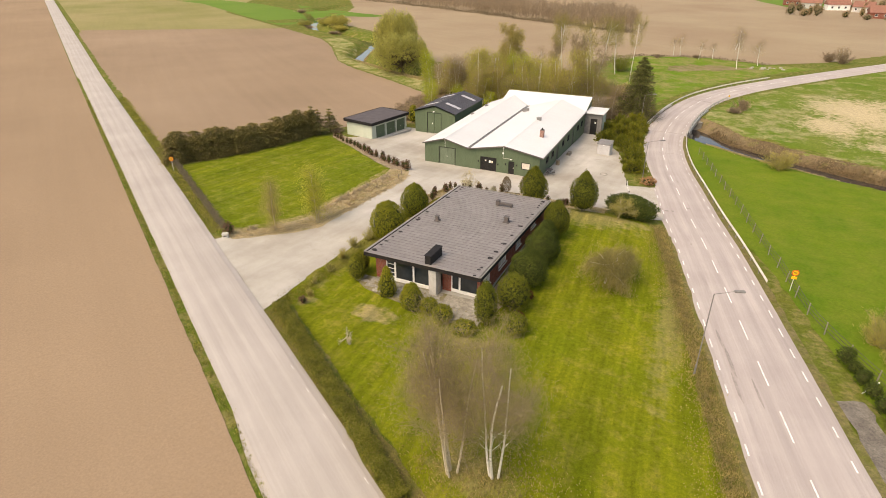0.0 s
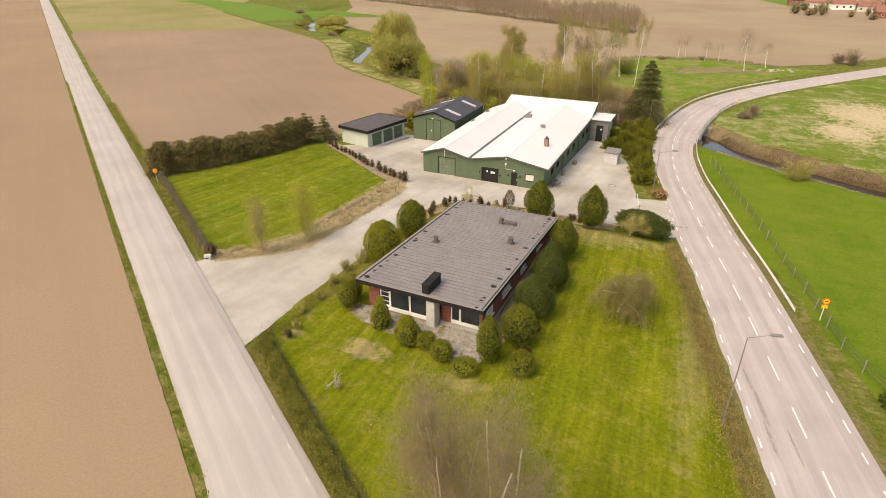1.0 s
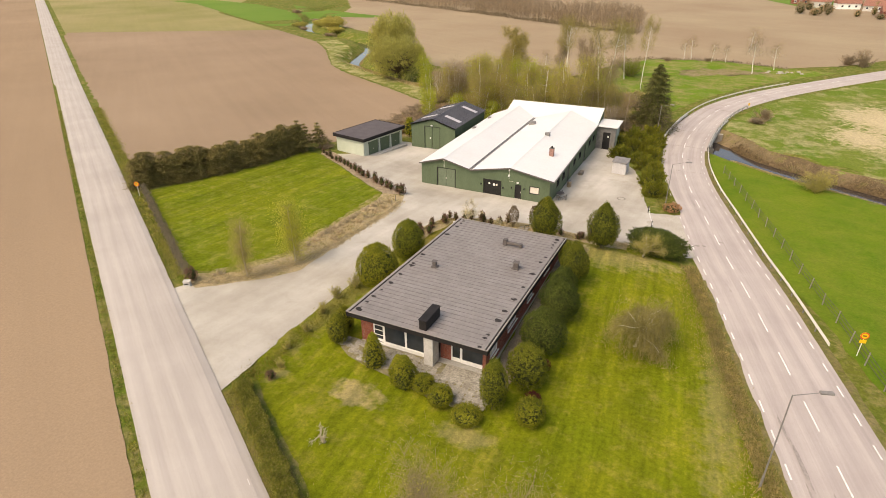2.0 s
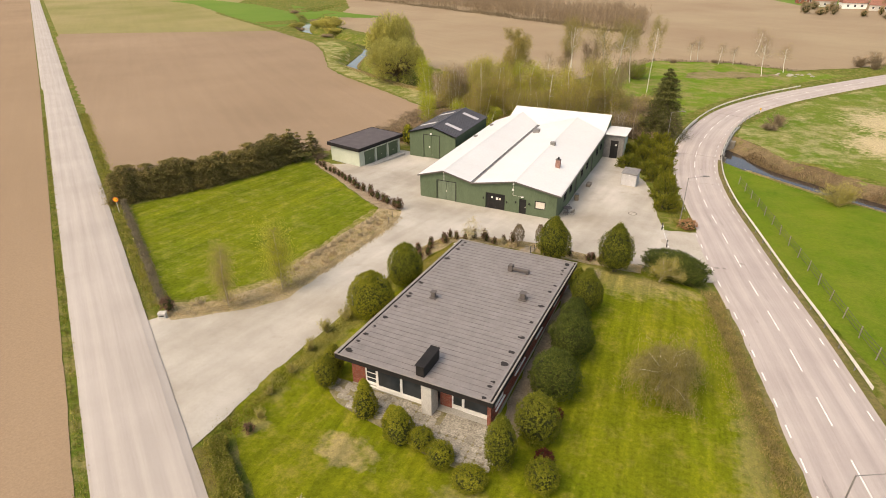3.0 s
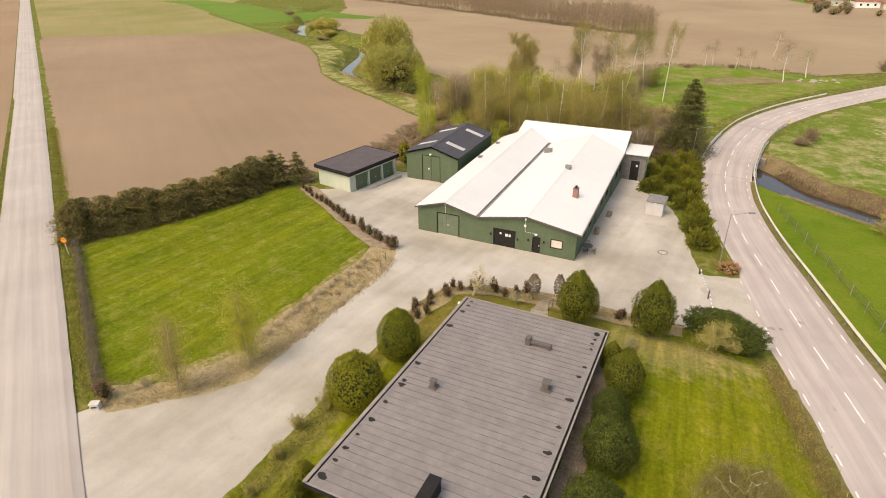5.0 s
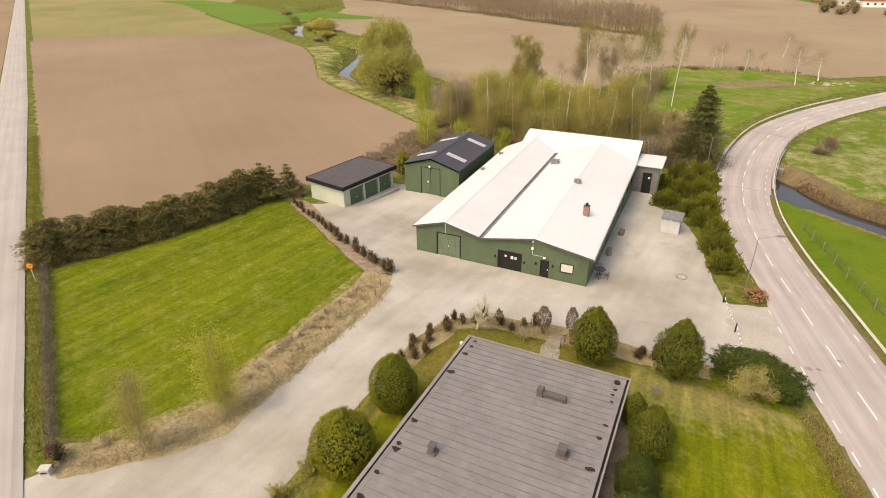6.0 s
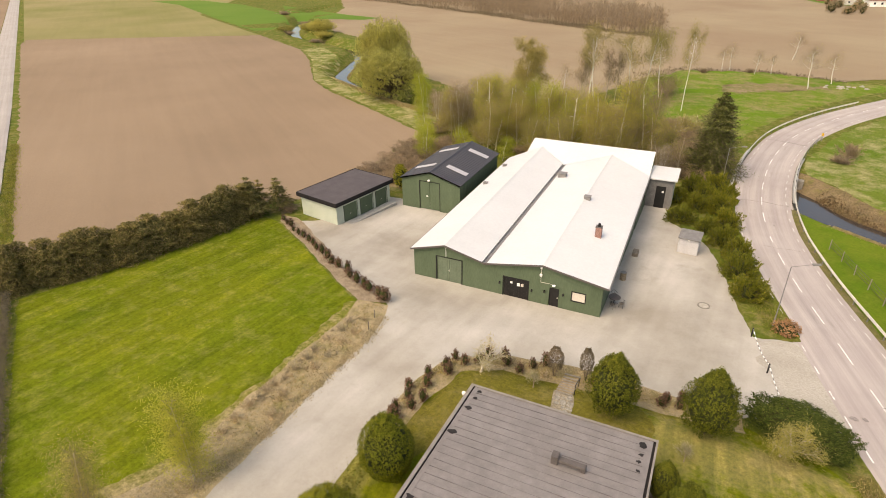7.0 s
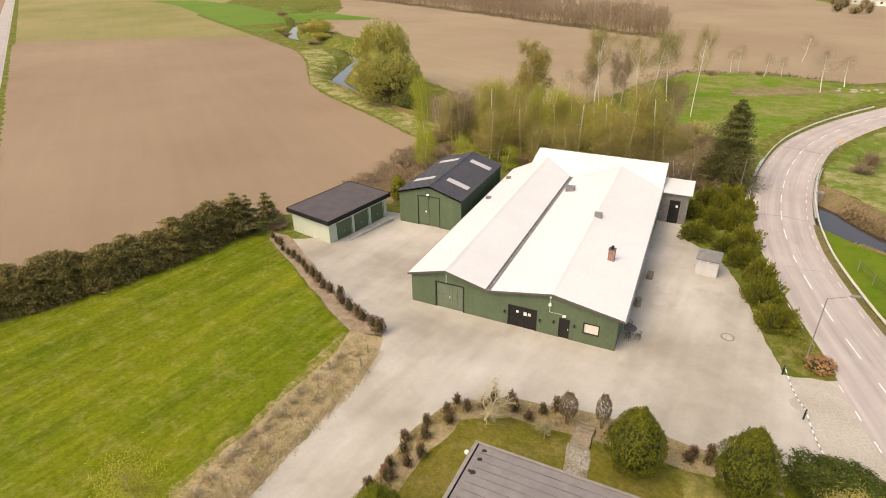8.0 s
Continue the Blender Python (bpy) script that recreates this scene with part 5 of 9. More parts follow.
for i in range(23):
    for j in range(7):
        q = [corner(i, j), corner(i + 1, j), corner(i + 1, j + 1), corner(i, j + 1)]
        c = sum(q, Vector((0, 0))) / 4
        front = float(np.interp(c.x, [-26.5, -25.4, -23.9, -20.8, -17.6, -14.2], [39.45, 38.8, 38.4, 37.9, 37.1, 36.95]))
        if c.y < front or c.y > 40.5 or (c.x > -18.0 and c.y > 39.3) or rnd.random() < 0.05:
            continue
        keep = rnd.uniform(0.92, 0.975)
        pts = []
        for k in range(4):
            a_, b_2 = q[k], q[(k + 1) % 4]
            e = rnd.uniform(0.12, 0.25)
            pts += [c + (a_.lerp(b_2, e) - c) * keep, c + (a_.lerp(b_2, 1 - e) - c) * keep]
        part("flagstone", poly_prism([(v.x + 20, v.y - 39.5) for v in pts], -0.06, rnd.uniform(-0.005, 0.035)), M_FLAG, terrace)
part("slab", boxes((2.1, 5.8, -0.15, 1.2, -0.1, 0.045), bevel=0.015), M_FLAG, terrace, "plain grey concrete slab")

# timber steps down to the yard
steps = empty("garden_steps", pose(-20.6, 67.6, ground_z(-20.6, 67.6)), "weathered timber steps with a short black handrail", "steps")
g0 = ground_z(-20.6, 67.6)
for k in range(8):
    yy = 65.7 + k * 0.42
    z = ground_z(-20.6, yy) + 0.16 - g0
    part("riser_beam", boxes((-0.62, 0.62, yy - 67.6 - 0.14, yy - 67.6 + 0.04, z - 0.24, z), bevel=0.02), M_FENCEPOST, steps)
    part("tread", boxes((-0.58, 0.58, yy - 67.6 + 0.042, yy - 67.6 + 0.278, z - 0.4, z - 0.10), bevel=0.01), M_MUD, steps)
ra, rb = ground_z(-19.9, 65.9) - g0, ground_z(-19.9, 67.4) - g0
part("handrail", rod((0.70, -1.7, ra + 0.95), (0.70, -0.2, rb + 0.85), 0.03), M_BLACK, steps, "black metal handrail")
part("rail_post", rod((0.70, -1.7, ra - 0.2), (0.70, -1.7, ra + 0.96), 0.025), M_BLACK, steps)
part("rail_post", rod((0.70, -0.2, rb - 0.2), (0.70, -0.2, rb + 0.86), 0.025), M_BLACK, steps)
path = empty("garden_path", pose(0, 0, 0), "worn flagstone path from steps to back door", "path", kind="structure")
for row in range(13):
    left = -0.56 + rnd.uniform(-0.07, 0.07)
    while left < 0.42:
        wide = rnd.uniform(0.26, 0.52)
        y = 61.3 + row * 0.34 + rnd.uniform(-0.05, 0.05)
        x = -20.6 + (65.7 - y) * 0.10 + left + wide / 2
        w, h, q = wide / 2 - 0.02, rnd.uniform(0.12, 0.17), rnd.uniform(-0.04, 0.04)
        left += wide + rnd.uniform(0.0, 0.05)
        if rnd.random() < 0.35:
            continue
        z = ground_z(x, y)
        part("flagstone", poly_prism([(x - w, y - h * 0.6), (x - w * 0.5, y - h - q), (x + w, y - h * 0.8 + q), (x + w * 0.9, y + h * 0.7), (x + w * 0.3, y + h + q), (x - w, y + h * 0.8)], z - 0.1, z + rnd.uniform(0.082, 0.10)), M_FLAG, path)

# ---------------------------------------------------------------- the long green workshop
WH = empty("workshop", pose(-29.8, 95, -1.75), "long dark green timber workshop under a white double-pitched roof", "workshop")
W0 = Matrix.Translation((29.8, -95, 1.75))


def wpart(name, bm, material, label="", parent=None):
    bmesh.ops.transform(bm, matrix=W0, verts=bm.verts)
    return part(name, bm, material, parent or WH, label)


EX0, EX1, VX, RXL, RXR = -39.3, -19.95, -31.5, -35.6, -25.9
FY, BY, BACK = 78.4, 108.0, 113.2
EZ, RZ, CZ = 1.62, 2.66, 3.12
WB = -1.95


def prof_z(x):
    return float(np.interp(x, [EX0, RXL, VX, RXR, EX1], [EZ, RZ, EZ + 0.02, RZ, EZ]))


def front_strip(x0, x1, z0, z1=None, y=FY, t=0.22):
    """A piece of the front wall from x0 to x1, from z0 to z1 or to the roof."""
    bm = bmesh.new()
    xs = sorted({x0, x1, *[c for c in (RXL, VX, RXR) if x0 < c < x1]})
    top = [(x, prof_z(x) - 0.10 if z1 is None else z1) for x in xs]
    outline = [(x0, z0), *[(x, z0) for x in xs[1:]], *top[::-1]]
    a = [bm.verts.new((x, y, z)) for x, z in outline]
    b = [bm.verts.new((x, y + t, z)) for x, z in outline]
    bm.faces.new(a)
    bm.faces.new(b[::-1])
    n = len(outline)
    for k in range(n):
        bm.faces.new((a[k], a[(k + 1) % n], b[(k + 1) % n], b[k]))
    bmesh.ops.recalc_face_normals(bm, faces=bm.faces)
    return bm


LX, RXW = EX0 + 0.18, EX1 - 0.52
openings = [(-36.6, -33.95, WB, 1.12), (-29.6, -27.25, WB, 0.44), (-25.2, -24.3, WB, 0.36), (-23.2, -21.85, -0.62, 0.44)]
x = LX
for x0, x1, z0, z1 in openings:
    wpart("wall_panel", front_strip(x, x0, WB), M_GREEN, "dark green boarded wall")
    wpart("wall_panel", front_strip(x0, x1, z1), M_GREEN, "dark green boarded wall")
    if z0 > WB + 0.1:
        wpart("wall_panel", front_strip(x0, x1, WB, z0), M_GREEN, "dark green boarded wall")
    x = x1
wpart("wall_panel", front_strip(x, RXW, WB), M_GREEN, "dark green boarded wall")
# cover battens on the boarding
for k in range(int((RXW - LX) / 0.45)):
    bx = LX + 0.2 + k * 0.45
    spans = [(WB, prof_z(bx) - 0.14)]
    for x0, x1, z0, z1 in openings:
        if x0 - 0.12 < bx < x1 + 0.12:
            spans = [(z1 + 0.12, prof_z(bx) - 0.14)] + ([(WB, z0 - 0.12)] if z0 > WB + 0.1 else [])
    for z0, z1 in spans:
        wpart("cover_batten", boxes((bx - 0.02, bx + 0.02, FY - 0.007, FY - 0.001, z0, z1)), M_GREEN)
# big faded sliding door
d = wpart("sliding_door", boxes((-36.58, -35.29, FY + 0.05, FY + 0.12, -1.5, 1.10), (-35.27, -33.97, FY + 0.05, FY + 0.12, -1.5, 1.10), bevel=0.01), M_GREEN_LT, "faded green double door")
for bx in (-36.5, -36.0, -35.5, -35.05, -34.55, -34.05):
    wpart("door_rib", boxes((bx - 0.02, bx + 0.02, FY + 0.03, FY + 0.049, -1.45, 1.05)), M_GREEN_LT, "", d)
wpart("handle", boxes((-35.32, -35.24, FY + 0.0, FY + 0.045, -0.35, -0.15)), M_GALV, "", d)
for a in ((-36.7, -36.6, FY - 0.03, FY + 0.0, -1.6, 1.2), (-33.95, -33.85, FY - 0.03, FY + 0.0, -1.6, 1.2), (-36.6, -33.95, FY - 0.03, FY + 0.0, 1.12, 1.2)):
    wpart("door_trim", boxes(a), M_BLACK)
# black gate with pale notices
d = wpart("gate", boxes((-29.58, -28.44, FY + 0.06, FY + 0.13, -1.78, 0.42), (-28.41, -27.27, FY + 0.06, FY + 0.13, -1.78, 0.42), bevel=0.01), M_BLACK, "black double gate")
for k in range(9):
    bx = -29.45 + k * 0.25
    wpart("board", boxes((bx - 0.1, bx + 0.1, FY + 0.045, FY + 0.059, -1.7, 0.38)), M_BLACK, "", d)
for x0, x1, z0, z1, mt in ((-28.98, -28.76, -0.15, 0.07, M_WHITE), (-28.32, -28.04, -0.3, 0.04, M_WHITE), (-27.94, -27.68, -0.28, 0.02, M_CURTAIN)):
    wpart("notice", boxes((x0, x1, FY + 0.03, FY + 0.042, z0, z1)), mt, "pale paper notice", d)
for a in ((-29.72, -29.6, FY - 0.03, FY + 0.0, -1.85, 0.54), (-27.25, -27.13, FY - 0.03, FY + 0.0, -1.85, 0.54), (-29.6, -27.25, FY - 0.03, FY + 0.0, 0.44, 0.54)):
    wpart("gate_trim", boxes(a), M_BLACK)
# entrance door, lamp and conduit
d = wpart("door", boxes((-25.18, -24.32, FY + 0.06, FY + 0.12, -1.72, 0.34), bevel=0.01), M_BLACK, "black entrance door")
wpart("handle", boxes((-24.47, -24.40, FY + 0.02, FY + 0.058, -0.75, -0.6)), M_GALV, "", d)
wpart("doorstep", boxes((-25.5, -24.0, FY - 0.75, FY - 0.02, -1.95, -1.62), bevel=0.02), M_CONC, "grey concrete step")
for a in ((-25.28, -25.2, FY - 0.03, FY + 0.0, -1.75, 0.44), (-24.3, -24.22, FY - 0.03, FY + 0.0, -1.75, 0.44), (-25.2, -24.3, FY - 0.03, FY + 0.0, 0.36, 0.44)):
    wpart("door_trim", boxes(a), M_GREEN)
w = wpart("window", boxes(*frame_bars(-23.2, -21.85, FY - 0.02, FY + 0.1, -0.62, 0.44, ())), M_BLACK, "black-framed window with a pale blind")
wpart("blind", boxes((-23.11, -21.94, FY + 0.05, FY + 0.06, -0.53, 0.35)), M_CURTAIN, "cream window blind", w)
wpart("wall_lamp", boxes((-24.95, -24.65, FY - 0.28, FY - 0.02, 0.62, 0.74), bevel=0.03), M_WHITE, "white wall lamp over the door")
wpart("wall_lamp", boxes((-26.18, -25.95, FY - 0.22, FY - 0.02, 1.35, 1.62), bevel=0.04), M_WHITE, "white wall lamp")
wpart("siren", boxes((-26.15, -25.97, FY - 0.15, FY - 0.02, 2.1, 2.42), bevel=0.03), M_WHITE, "white alarm box")
wpart("conduit", boxes((-26.08, -26.05, FY - 0.04, FY - 0.02, 0.72, 2.1), (-26.05, -25.0, FY - 0.04, FY - 0.02, 0.70, 0.73)), M_GALV)
wpart("conduit", boxes((-35.62, -35.58, FY - 0.05, FY - 0.02, 1.25, 2.3), (-35.66, -35.54, FY - 0.12, FY - 0.02, 2.3, 2.42)), M_WHITE)
for lx, lz in ((-30.0, -0.25), (-26.85, -0.35), (-25.65, -0.15), (-23.9, -0.1)):
    wpart("wall_lantern", boxes((lx - 0.07, lx + 0.07, FY - 0.22, FY - 0.02, lz - 0.1, lz + 0.12), bevel=0.02), M_BLACK, "small black wall lantern")
# side and back walls
side_open = [(82.0, 83.4, -0.7, 0.45), (85.0, 86.4, -0.7, 0.45), (88.0, 89.2, WB, 0.4), (91.5, 92.9, -0.7, 0.45), (95.0, 96.4, -0.7, 0.45), (98.5, 99.7, WB, 0.5), (102.0, 103.4, -0.7, 0.45), (105.0, 106.4, -0.7, 0.45)]
items, y = [], FY + 0.225
for y0, y1, z0, z1 in side_open:
    items += [(RXW - 0.22, RXW, y, y0, WB - 0.6, EZ - 0.12), (RXW - 0.22, RXW, y0, y1, z1, EZ - 0.12)]
    if z0 > WB + 0.1:
        items.append((RXW - 0.22, RXW, y0, y1, WB - 0.6, z0))
        w = wpart("window", boxes(*frame_bars(RXW - 0.12, RXW + 0.02, y0 + 0.004, y1 - 0.004, z0 + 0.004, z1 - 0.004, (0.5,))), M_BLACK, "dark-framed side window")
        wpart("pane", boxes((RXW - 0.07, RXW - 0.05, y0 + 0.06, y1 - 0.06, z0 + 0.06, z1 - 0.06)), M_GLASS, "", w)
    else:
        wpart("side_door", boxes((RXW - 0.14, RXW - 0.06, y0 + 0.01, y1 - 0.01, WB - 0.4, z1 - 0.01), bevel=0.01), M_BLACK, "black side door")
    y = y1
items.append((RXW - 0.22, RXW, y, BACK - 0.23, WB - 1.2, EZ - 0.12))
for q in items:
    wpart("side_wall", boxes(q), M_GREEN, "dark green boarded wall")
wpart("side_wall", boxes((LX, LX + 0.22, FY + 0.225, BY, WB - 0.6, EZ - 0.12)), M_GREEN, "dark green boarded wall")
wpart("back_wall", boxes((-37.0, RXW, BACK - 0.22, BACK, WB - 1.2, CZ - 0.12)), M_GREEN, "dark green boarded wall")
wpart("side_wall", boxes((-37.2, -36.98, BY + 0.23, BACK, WB - 1.2, EZ), (LX, -36.98, BY, BY + 0.22, WB - 0.6, EZ - 0.12)), M_GREEN, "dark green boarded wall")
for x in (RXW - 0.22, -37.2):
    bm = bmesh.new()
    v = [bm.verts.new((x + o, yy, z)) for o in (0, 0.22) for yy, z in ((BY + 0.2, EZ - 0.12), (BACK - 0.23, EZ - 0.12), (BACK - 0.23, CZ - 0.14))]
    for f in ((0, 1, 2), (5, 4, 3), (0, 3, 4, 1), (1, 4, 5, 2), (2, 5, 3, 0)):
        bm.faces.new([v[k] for k in f])
    bmesh.ops.recalc_face_normals(bm, faces=bm.faces)
    wpart("gable_infill", bm, M_GREEN, "dark green boarded gable")


def roof_plate(corners, thick=0.10):
    """A roof surface from its corners (as a plane), with thickness below."""
    bm = bmesh.new()
    a = [bm.verts.new(c) for c in corners]
    b = [bm.verts.new((c[0], c[1], c[2] - thick)) for c in corners]
    n = len(corners)
    bm.faces.new(a)
    bm.faces.new(b[::-1])
    for k in range(n):
        bm.faces.new((b[k], b[(k + 1) % n], a[(k + 1) % n], a[k]))
    bmesh.ops.recalc_face_normals(bm, faces=bm.faces)
    return bm


OV = FY - 0.35
EX1B = -20.36
slope = (CZ - EZ) / (BACK - BY)


def y_cross(z):
    return BY + (z - EZ) / slope


yr = y_cross(RZ)
G_ = 0.16
for corners in ([(EX0, OV, EZ), (RXL, OV, RZ), (RXL, yr, RZ), (EX0, BY, EZ)], [(RXL, OV, RZ), (VX - G_, OV, EZ + 0.05), (VX - G_, BY, EZ + 0.05), (RXL, yr, RZ)],
                [(VX + G_, OV, EZ + 0.05), (RXR, OV, RZ), (RXR, yr, RZ), (VX + G_, BY, EZ + 0.05)], [(RXR, OV, RZ), (EX1, OV, EZ), (EX1B, BY, EZ), (RXR, yr, RZ)]):
    wpart("roof", roof_plate(corners), M_ROOFWHITE, "white sheet-metal roof pitch")
for corners in ([(EX1B, BY, EZ), (EX1B - 0.12, BACK + 0.25, CZ + 0.07), (RXR, BACK + 0.25, CZ + 0.07), (RXR, yr, RZ)], [(RXR, yr, RZ), (RXR, BACK + 0.25, CZ + 0.07), (VX, BACK + 0.25, CZ + 0.07), (VX, BY, EZ + 0.02)],
                [(VX, BY, EZ + 0.02), (VX, BACK + 0.25, CZ + 0.07), (RXL, BACK + 0.25, CZ + 0.07), (RXL, yr, RZ)], [(RXL, yr, RZ), (RXL, BACK + 0.25, CZ + 0.07), (-37.35, BACK + 0.25, CZ + 0.07), (-37.35, y_cross(EZ + 0.545), EZ + 0.545)]):
    wpart("roof", roof_plate(corners), M_ROOFWHITE, "white sheet-metal roof pitch")
wpart("valley_gutter", boxes((VX - G_ + 0.004, VX + G_ - 0.004, OV, BY - 0.02, EZ - 0.10, EZ - 0.03)), M_GREYMETAL, "grey metal valley gutter")
for bx in (VX - G_ - 0.08, VX + G_):
    wpart("valley_flashing", boxes((bx, bx + 0.08, OV, BY - 0.1, EZ + 0.02, EZ + 0.085)), M_GREYMETAL)
# barge boards on the front
for (xa, za), (xb, zb) in (((EX0, EZ), (RXL, RZ)), ((RXL, RZ), (VX, EZ + 0.02)), ((VX, EZ + 0.02), (RXR, RZ)), ((RXR, RZ), (EX1, EZ))):
    bm = bmesh.new()
    v = [bm.verts.new(c) for c in ((xa, OV - 0.035, za - 0.17), (xb, OV - 0.035, zb - 0.17), (xb, OV - 0.035, zb + 0.015), (xa, OV - 0.035, za + 0.015), (xa, OV - 0.002, za - 0.17), (xb, OV - 0.002, zb - 0.17), (xb, OV - 0.002, zb + 0.015), (xa, OV - 0.002, za + 0.015))]
    for f in ((0, 1, 2, 3), (7, 6, 5, 4), (0, 4, 5, 1), (3, 2, 6, 7)):
        bm.faces.new([v[k] for k in f])
    bmesh.ops.recalc_face_normals(bm, faces=bm.faces)
    wpart("barge_board", bm, M_FELTMETAL, "dark grey-brown barge board")
bm = boxes((0.004, 0.12, OV, BY, EZ - 0.16, EZ - 0.04), bevel=0.02)
for v in bm.verts:
    v.co.x += EX1 + (EX1B - EX1) * (v.co.y - OV) / (BY - OV)
wpart("eaves_gutter", bm, M_GREYMETAL, "grey eaves gutter")
wpart("eaves_gutter", boxes((EX0 - 0.12, EX0 - 0.004, OV, BY, EZ - 0.16, EZ - 0.04), bevel=0.02), M_GREYMETAL, "grey eaves gutter")
wpart("ridge_trim", boxes((-37.3, EX1B - 0.1, BACK + 0.255, BACK + 0.30, CZ - 0.2, CZ + 0.09)), M_GREYMETAL)
for xr in (RXL, RXR):
    bm = bmesh.new()
    v = [bm.verts.new((xr + o, yy, RZ + h)) for yy in (OV, yr) for o, h in ((-0.22, -0.03), (0, 0.035), (0.22, -0.03))]
    bm.faces.new((v[0], v[1], v[4], v[3]))
    bm.faces.new((v[1], v[2], v[5], v[4]))
    wpart("ridge_cap", bm, M_ROOFWHITE)
c = wpart("chimney", boxes((-23.05, -22.45, 86.7, 87.3, 1.9, 3.15), bevel=0.02), M_CHIMNEY, "faded red-brown brick chimney")
wpart("chimney_cap", boxes((-23.08, -22.42, 86.67, 87.33, 3.155, 3.22), bevel=0.02), M_FELTMETAL, "", c)
wpart("chimney_pot", rod((-22.75, 87.0, 3.22), (-22.75, 87.0, 3.52), 0.16, 0.12), M_BLACK, "black chimney pot", c)
for vx, vy, w, z0, h in ((-25.6, 94.9, 0.36, 2.55, 0.42), (-30.45, 102.9, 0.5, 1.75, 0.55), (-38.55, 96.7, 0.26, 1.72, 0.3), (-38.55, 103.8, 0.26, 1.72, 0.3)):
    v = wpart("roof_vent", boxes((vx - w, vx + w, vy - w * 0.8, vy + w * 0.8, z0 - 0.1, z0 + h), bevel=0.03), M_GREYMETAL, "grey metal roof vent")
    wpart("vent_cap", boxes((vx - w * 1.12, vx + w * 1.12, vy - w * 0.92, vy + w * 0.92, z0 + h + 0.003, z0 + h + 0.06), bevel=0.015), M_GREYMETAL, "", v)
# small annex beside the far end
an = wpart("annex", boxes((RXW + 0.002, -17.3, 108.3, 112.6, -3.2, 1.30)), M_GREYMETAL, "small grey annex")
wpart("annex_roof", boxes((RXW + 0.01, -16.95, 107.8, 113.0, 1.305, 1.48), bevel=0.02), M_ROOFWHITE, "white flat annex roof", an)
wpart("annex_door", boxes((-19.35, -18.15, 108.24, 108.298, -2.6, 0.35)), M_BLACK, "black annex door", an)
wpart("notice", boxes((-18.62, -18.35, 108.22, 108.238, -0.5, -0.2)), M_WHITE, "white paper notice", an)
wpart("annex_side", boxes((-17.298, -17.25, 109.0, 111.4, -2.4, 0.9)), M_MINT, "pale side panel", an)

# ---------------------------------------------------------------- the green shed with the dark roof
SH = empty("machine_shed", pose(-45, 101, -1.75), "dark green gabled machine shed with a slate-black sheet roof", "shed")
S0 = Matrix.Translation((45, -101, 1.75))


def spart(name, bm, material, label="", parent=None):
    bmesh.ops.transform(bm, matrix=S0, verts=bm.verts)
    return part(name, bm, material, parent or SH, label)


SX0, SX1, SXR, SY0, SY1, SE, SR = -49.15, -40.75, -44.9, 94.1, 107.4, 2.15, 3.40
for x0, x1, z0 in ((SX0 + 0.15, -46.45, -2.6), (-43.7, SX1 - 0.15, -2.6), (-46.45, -43.7, 1.95)):
    bm = bmesh.new()
    xs = sorted({x0, x1, *([SXR] if x0 < SXR < x1 else [])})
    top = [(x, float(np.interp(x, [SX0, SXR, SX1], [SE, SR, SE])) - 0.08) for x in xs]
    ol = [(x, z0) for x in xs] + top[::-1]
    a = [bm.verts.new((x, SY0, z)) for x, z in ol]
    b = [bm.verts.new((x, SY0 + 0.18, z)) for x, z in ol]
    bm.faces.new(a)
    bm.faces.new(b[::-1])
    for k in range(len(ol)):
        bm.faces.new((a[k], a[(k + 1) % len(ol)], b[(k + 1) % len(ol)], b[k]))
    bmesh.ops.recalc_face_normals(bm, faces=bm.faces)
    spart("front_wall", bm, M_GREEN, "dark green boarded wall")
    if z0 < 0:
        continue
for k in range(18):
    bx = SX0 + 0.35 + k * 0.45
    z1 = float(np.interp(bx, [SX0, SXR, SX1], [SE, SR, SE])) - 0.12
    spart("cover_batten", boxes((bx - 0.02, bx + 0.02, SY0 - 0.007, SY0 - 0.001, 2.1 if -46.6 < bx < -43.6 else -2.2, z1)), M_GREEN)
spart("side_wall", boxes((SX0 + 0.15, SX0 + 0.33, SY0 + 0.185, SY1, -2.8, SE - 0.10), (SX1 - 0.33, SX1 - 0.15, SY0 + 0.185, SY1, -2.8, SE - 0.10), (SX0 + 0.335, SX1 - 0.335, SY1 - 0.18, SY1, -2.8, SE - 0.1)), M_GREEN, "dark green boarded wall")
for k in range(28):
    yy = SY0 + 0.35 + k * 0.46
    spart("cover_batten", boxes((SX1 - 0.149, SX1 - 0.132, yy - 0.02, yy + 0.02, -2.6, SE - 0.14)), M_GREEN)
d = spart("double_door", boxes((-46.43, -45.1, SY0 + 0.05, SY0 + 0.12, -1.75, 1.93), (-45.06, -43.72, SY0 + 0.05, SY0 + 0.12, -1.75, 1.93), bevel=0.01), M_GREEN, "green double door")
spart("handle", boxes((-45.55, -45.35, SY0 + 0.0, SY0 + 0.048, -0.1, 0.12)), M_WHITE, "white door plate", d)
for a in ((-46.53, -46.45, SY0 - 0.03, SY0 + 0.0, -1.8, 2.03), (-43.7, -43.62, SY0 - 0.03, SY0 + 0.0, -1.8, 2.03), (-46.45, -43.7, SY0 - 0.03, SY0 + 0.0, 1.95, 2.03)):
    spart("door_trim", boxes(a), M_BLACK)
spart("wall_lamp", boxes((-45.25, -44.95, SY0 - 0.25, SY0 - 0.02, 2.12, 2.32), bevel=0.03), M_WHITE, "white wall lamp over the door")
